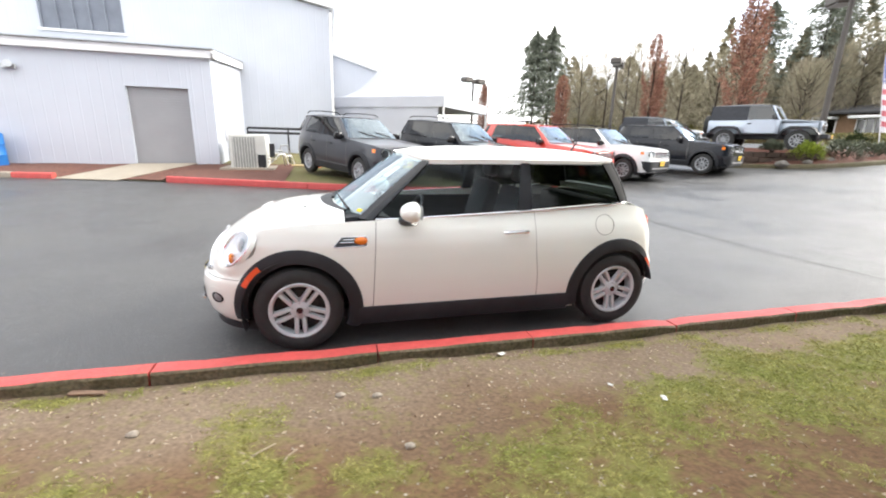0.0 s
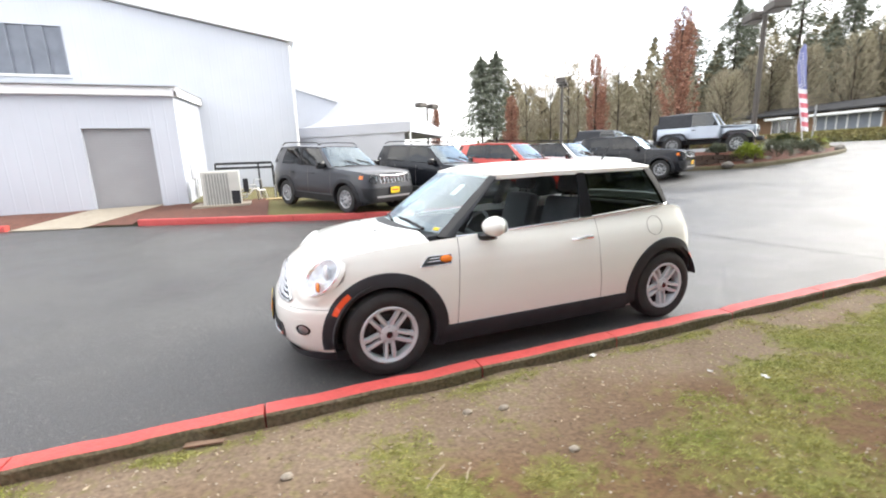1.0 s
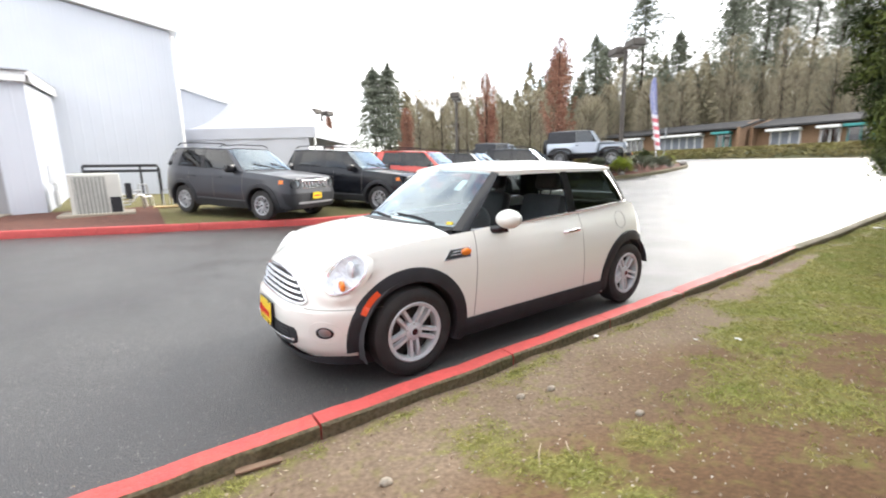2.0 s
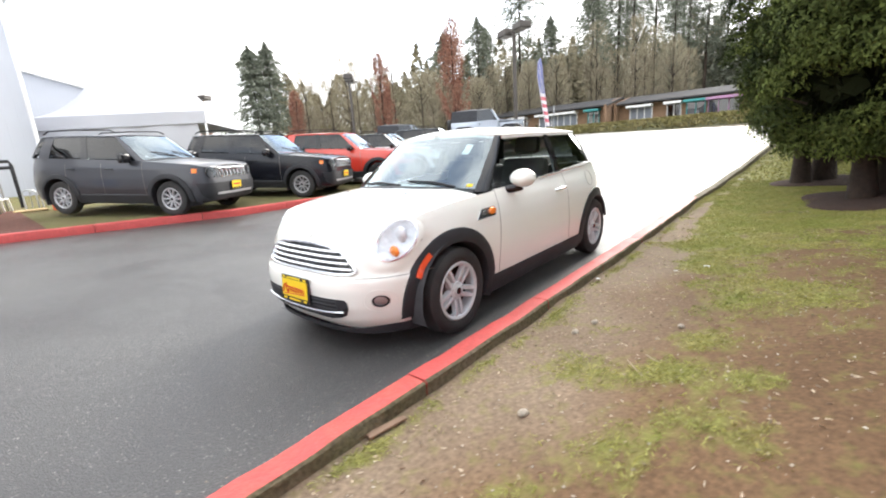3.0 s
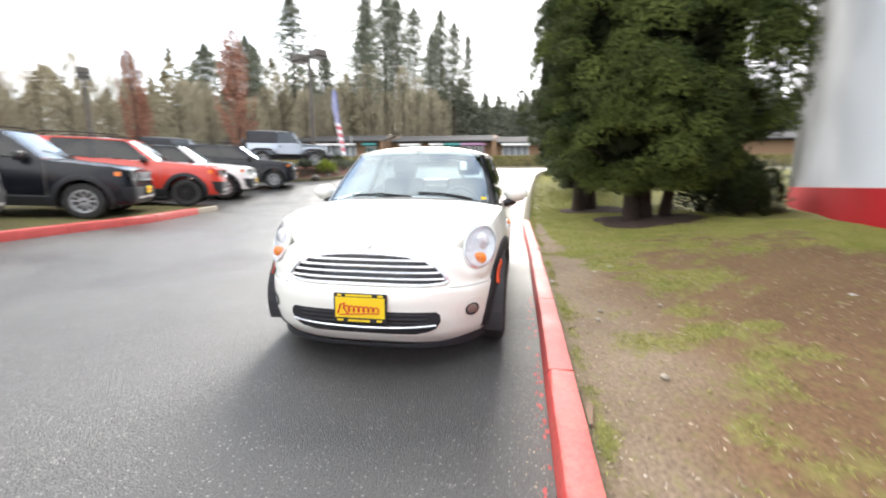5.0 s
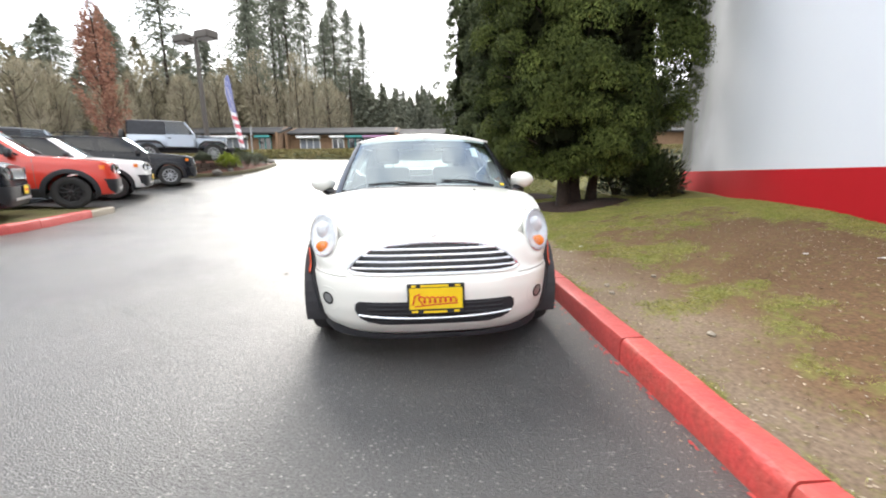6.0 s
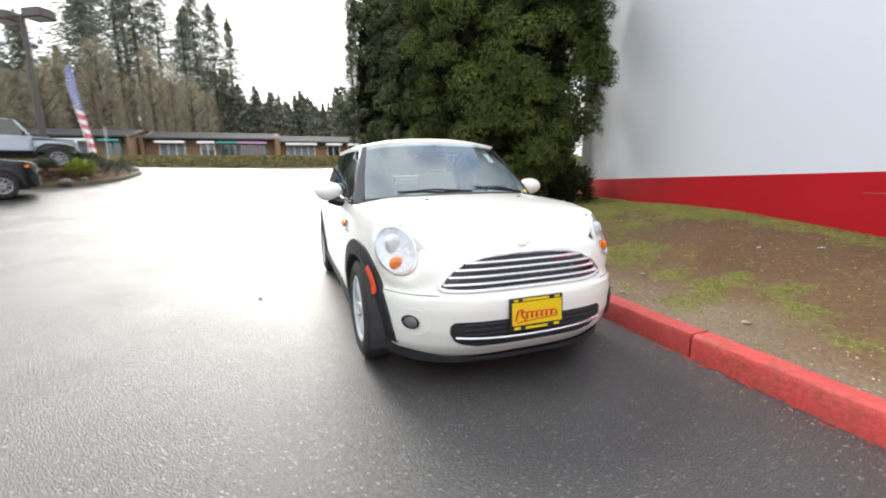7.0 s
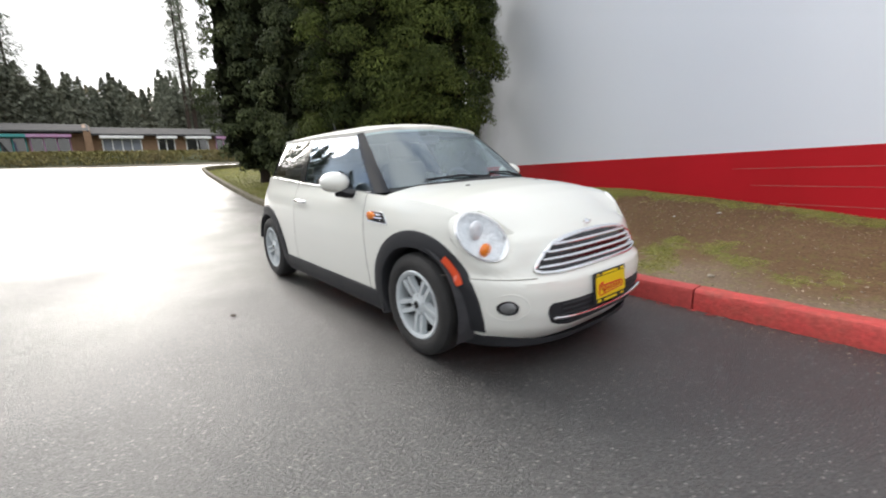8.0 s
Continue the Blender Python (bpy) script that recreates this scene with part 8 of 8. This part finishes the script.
# ---- loose growth and litter on the lawn and road ----
rng = np.random.default_rng(5)
pts, dirs = [], []
for k in range(190000):
    x = rng.uniform(-4.5, 9.0)
    y = near_kerb(x) - 0.1 - 4.2 * rng.uniform(0, 1) ** 1.1
    if y < wall_y(x) + 0.02 or (x > 4.5 and y < -4.8):
        continue
    if rng.uniform() < grass_at(x, y) ** 1.35 * (0.85 if x < 5 else 0.75):
        pts.append((x, y, lawn_z(x, y) + 0.009))
far_pts = []
for k in range(26000):
    x = rng.uniform(9.0, 26.0)
    y = near_kerb(x) - 0.12 - 5.0 * rng.uniform(0, 1) ** 1.2
    if rng.uniform() < grass_at(x, y):
        far_pts.append((x, y, lawn_z(x, y) + 0.015))
far_pts = np.array(far_pts)
pts = np.repeat(np.array(pts), 5, axis=0)
pts[:, :2] += rng.normal(0, 0.016, (len(pts), 2))
dirs = np.stack([rng.normal(0, 0.6, len(pts)), rng.normal(0, 0.6, len(pts)), 0.45 + 0 * pts[:, 0]], 1)
far_dirs = np.stack([rng.normal(0, 0.6, len(far_pts)), rng.normal(0, 0.6, len(far_pts)), 0.5 + 0 * far_pts[:, 0]], 1)
leaf_mesh("far_grass", far_pts, far_dirs, 0.07, 0.018, M["blade"], None, "", 0.25, 19)
tagged(bpy.data.objects["far_grass"], "short yellow-green grass further along the lawn", "grass", kind="stuff")
leaf_mesh("grass", pts, dirs, 0.036, 0.0032, M["blade"], None, "", 0.25, 9)
tagged(bpy.data.objects["grass"], "short thin yellow-green grass in patches", "grass", kind="stuff")
pts, dirs = [], []
for k in range(4200):
    x = rng.uniform(-4.0, 7.0)
    y = near_kerb(x) - 0.09 - 3.6 * rng.uniform(0, 1) ** 1.2
    pts.append((x, y, lawn_z(x, y) + 0.005))
pts = np.array(pts)
leaf_mesh("leaf_litter", pts, np.stack([rng.normal(0, 1, len(pts)), rng.normal(0, 1, len(pts)), rng.normal(0, 0.15, len(pts))], 1), 0.026, 0.008, M["litter"], None, "", 0.0, 10)
tagged(bpy.data.objects["leaf_litter"], "bits of straw, twig and dead leaf on the soil", "litter", kind="stuff")


def scatter_stones(name, count, where, size, label, material, seed):
    rnd = random.Random(seed)
    verts, faces = [], []
    for k in range(count):
        x, y, z = where(rnd)
        s = size * rnd.uniform(0.4, 1.6)
        b = len(verts)
        j = [rnd.uniform(0.6, 1.3) for _ in range(6)]
        for i, (a, c, d) in enumerate(((1, 0, 0), (0, 1, 0), (-1, 0, 0), (0, -1, 0), (0, 0, 0.4), (0, 0, -0.5))):
            verts.append((x + a * s * j[i], y + c * s * j[i], z + d * s * j[i]))
        for p, q in ((0, 1), (1, 2), (2, 3), (3, 0)):
            faces.append((b + p, b + q, b + 4))
            faces.append((b + q, b + p, b + 5))
    return tagged(pydata(name, verts, faces, material), label, "gravel", kind="stuff")


def on_lawn(rnd):
    x = rnd.uniform(-3.5, 6)
    y = near_kerb(x) - 0.1 - 3.2 * rnd.random() ** 1.3
    return x, y, lawn_z(x, y) + 0.002


def on_road(rnd):
    x = rnd.uniform(-4.5, 4) if rnd.random() < 0.5 else rnd.uniform(-3, 1.5)
    y = rnd.uniform(-0.9, 4.5)
    return x, y, road_z(x, y) + 0.001


def by_kerb(rnd):
    x = rnd.uniform(-4, 6)
    y = near_kerb(x) + 0.09 + abs(rnd.gauss(0, 0.12))
    return x, y, road_z(x, y) + 0.001


scatter_stones("gravel", 2400, on_lawn, 0.005, "small pale stones trodden into the soil", M["pebble"], 1)
scatter_stones("road_grit", 8000, on_road, 0.003, "loose grit on the wet asphalt", M["road_stone"], 2)
scatter_stones("kerb_grit", 900, by_kerb, 0.0035, "grit and dirt gathered along the kerb", M["litter"], 3)
for k, (x, y, s) in enumerate(((-0.69, -1.66, 0.03), (0.55, -2.03, 0.028), (0.25, -1.5, 0.03), (0.45, -1.55, 0.03))):
    bm = bmesh.new()
    bmesh.ops.create_icosphere(bm, subdivisions=2, radius=1)
    for v in bm.verts:
        v.co *= 1 + 0.3 * noise.noise(v.co * 1.5 + Vector((k * 3, 0, 0)))
        v.co = Vector((v.co.x * s, v.co.y * s * 0.7, v.co.z * s * 0.45))
    ob = mesh_ob("stone", bm, M["concrete"], smooth=True)
    ob.location = (x, y, lawn_z(x, y) + 0.008)
    tagged(ob, "flat pale stone lying on the bare soil", "stone", "stones on the lawn")
for k, (x, y, w_, h_, a) in enumerate(((1.31, -1.26, 0.05, 0.03, 20), (2.0, -1.95, 0.045, 0.03, 60), (9.2, -1.57, 0.28, 0.18, 10), (1.8, -1.75, 0.03, 0.02, 120), (-0.2, -3.3, 0.05, 0.03, 45), (0.2, -3.1, 0.04, 0.025, 100))):
    bm = bmesh.new()
    rows = [[bm.verts.new((w_ * (i / 3 - 0.5), h_ * (j / 3 - 0.5), 0.012 * noise.noise((i * 1.3, j * 1.7, k)))) for i in range(4)] for j in range(4)]
    grid_faces(bm, rows)
    ob = mesh_ob("paper_scrap", thicken(bm, 0.0015), M["scrap"])
    ob.matrix_basis = pose(x, y, lawn_z(x, y) + 0.015, 4, 3, a)
    tagged(ob, "crumpled white scrap of paper on the lawn", "litter", "paper scraps")
for k, (x, y, L, a) in enumerate(((-1.08, -1.21, 0.19, -12), (0.03, -2.0, 0.10, 55), (-0.1, -1.95, 0.16, 40), (0.75, -1.32, 0.08, 80))):
    bm = bmesh.new()
    if k == 0:
        box(bm, -L / 2, -0.022, 0, L / 2, 0.022, 0.012, 0.003)
        for v in bm.verts:
            v.co.y *= 1 - 0.6 * max(0, v.co.x / L)
    else:
        tube(bm, [(-L / 2, 0, 0.004), (0, 0.006, 0.008), (L / 2, 0, 0.004)], 0.003, 5)
    ob = mesh_ob("stick", bm, M["stick_wood"] if k == 0 else M["litter"])
    ob.matrix_basis = pose(x, y, lawn_z(x, y) + 0.006, 0, 0, a)
    tagged(ob, "split piece of wood lying by the kerb" if k == 0 else "thin dry straw lying on the soil", "stick", "sticks on the lawn")
bm = bmesh.new()
rows = [[bm.verts.new((0.06 * (i / 3 - 0.5), 0.035 * (j / 3 - 0.5), 0.02 * abs(noise.noise((i * 1.1, j * 1.3, 4))))) for i in range(4)] for j in range(4)]
grid_faces(bm, rows)
ob = mesh_ob("dead_leaf", thicken(bm, 0.001), M["bark"])
ob.location = (1.45, 1.45, road_z(1.45, 1.45) + 0.006)
tagged(ob, "curled dark dead leaf on the wet road", "leaf")

# tarred seam across the road and a worn lane stripe
for name, line, w_, m_, lab, cat in (("road_seam", [(6.45, -0.95), (6.38, -0.04), (6.15, 1.74), (6.05, 3.1), (6.3, 4.6), (6.55, 6.3)], 0.012, "tar", "thin dark tarred seam across the wet asphalt", "seam"), ("lane_stripe", [(15.2, 2.5), (17.0, 2.75), (20.0, 3.1), (24.0, 3.6)], 0.05, "stripe_paint", "worn white painted lane stripe", "road marking")):
    bm = bmesh.new()
    rows = []
    for p in rail([(x, y, 0) for x, y in line], 60):
        q = w_ * (1 + 0.5 * noise.noise((p.x * 5, p.y * 5, 1)))
        side_ = (q, 0) if name == "road_seam" else (0, q)
        rows.append([bm.verts.new((p.x + k * side_[0], p.y + k * side_[1], road_z(p.x + k * side_[0], p.y + k * side_[1]) + 0.006)) for k in (-1, 1)])
    grid_faces(bm, rows)
    bmesh.ops.recalc_face_normals(bm, faces=bm.faces)
    tagged(mesh_ob(name, bm, M[m_]), lab, cat, kind="structure")

# red paint spilt on the asphalt along the kerb's foot
rnd = random.Random(44)
verts, faces = [], []
for k in range(150):
    x = rnd.uniform(-4.5, 1.2)
    y = near_kerb(x) + 0.085 + abs(rnd.gauss(0, 0.035))
    r_ = 0.003 + 0.014 * rnd.random() ** 2
    b_ = len(verts)
    for i in range(7):
        a = 2 * math.pi * i / 7
        q = r_ * rnd.uniform(0.5, 1.2)
        verts.append((x + 1.6 * q * math.cos(a), y + 0.8 * q * math.sin(a), road_z(x, y) + 0.004))
    faces.append(tuple(range(b_, b_ + 7)))
tagged(pydata("paint_flecks", verts, faces, M["kerb_red"]), "flecks of red kerb paint on the asphalt", "paint", kind="stuff")
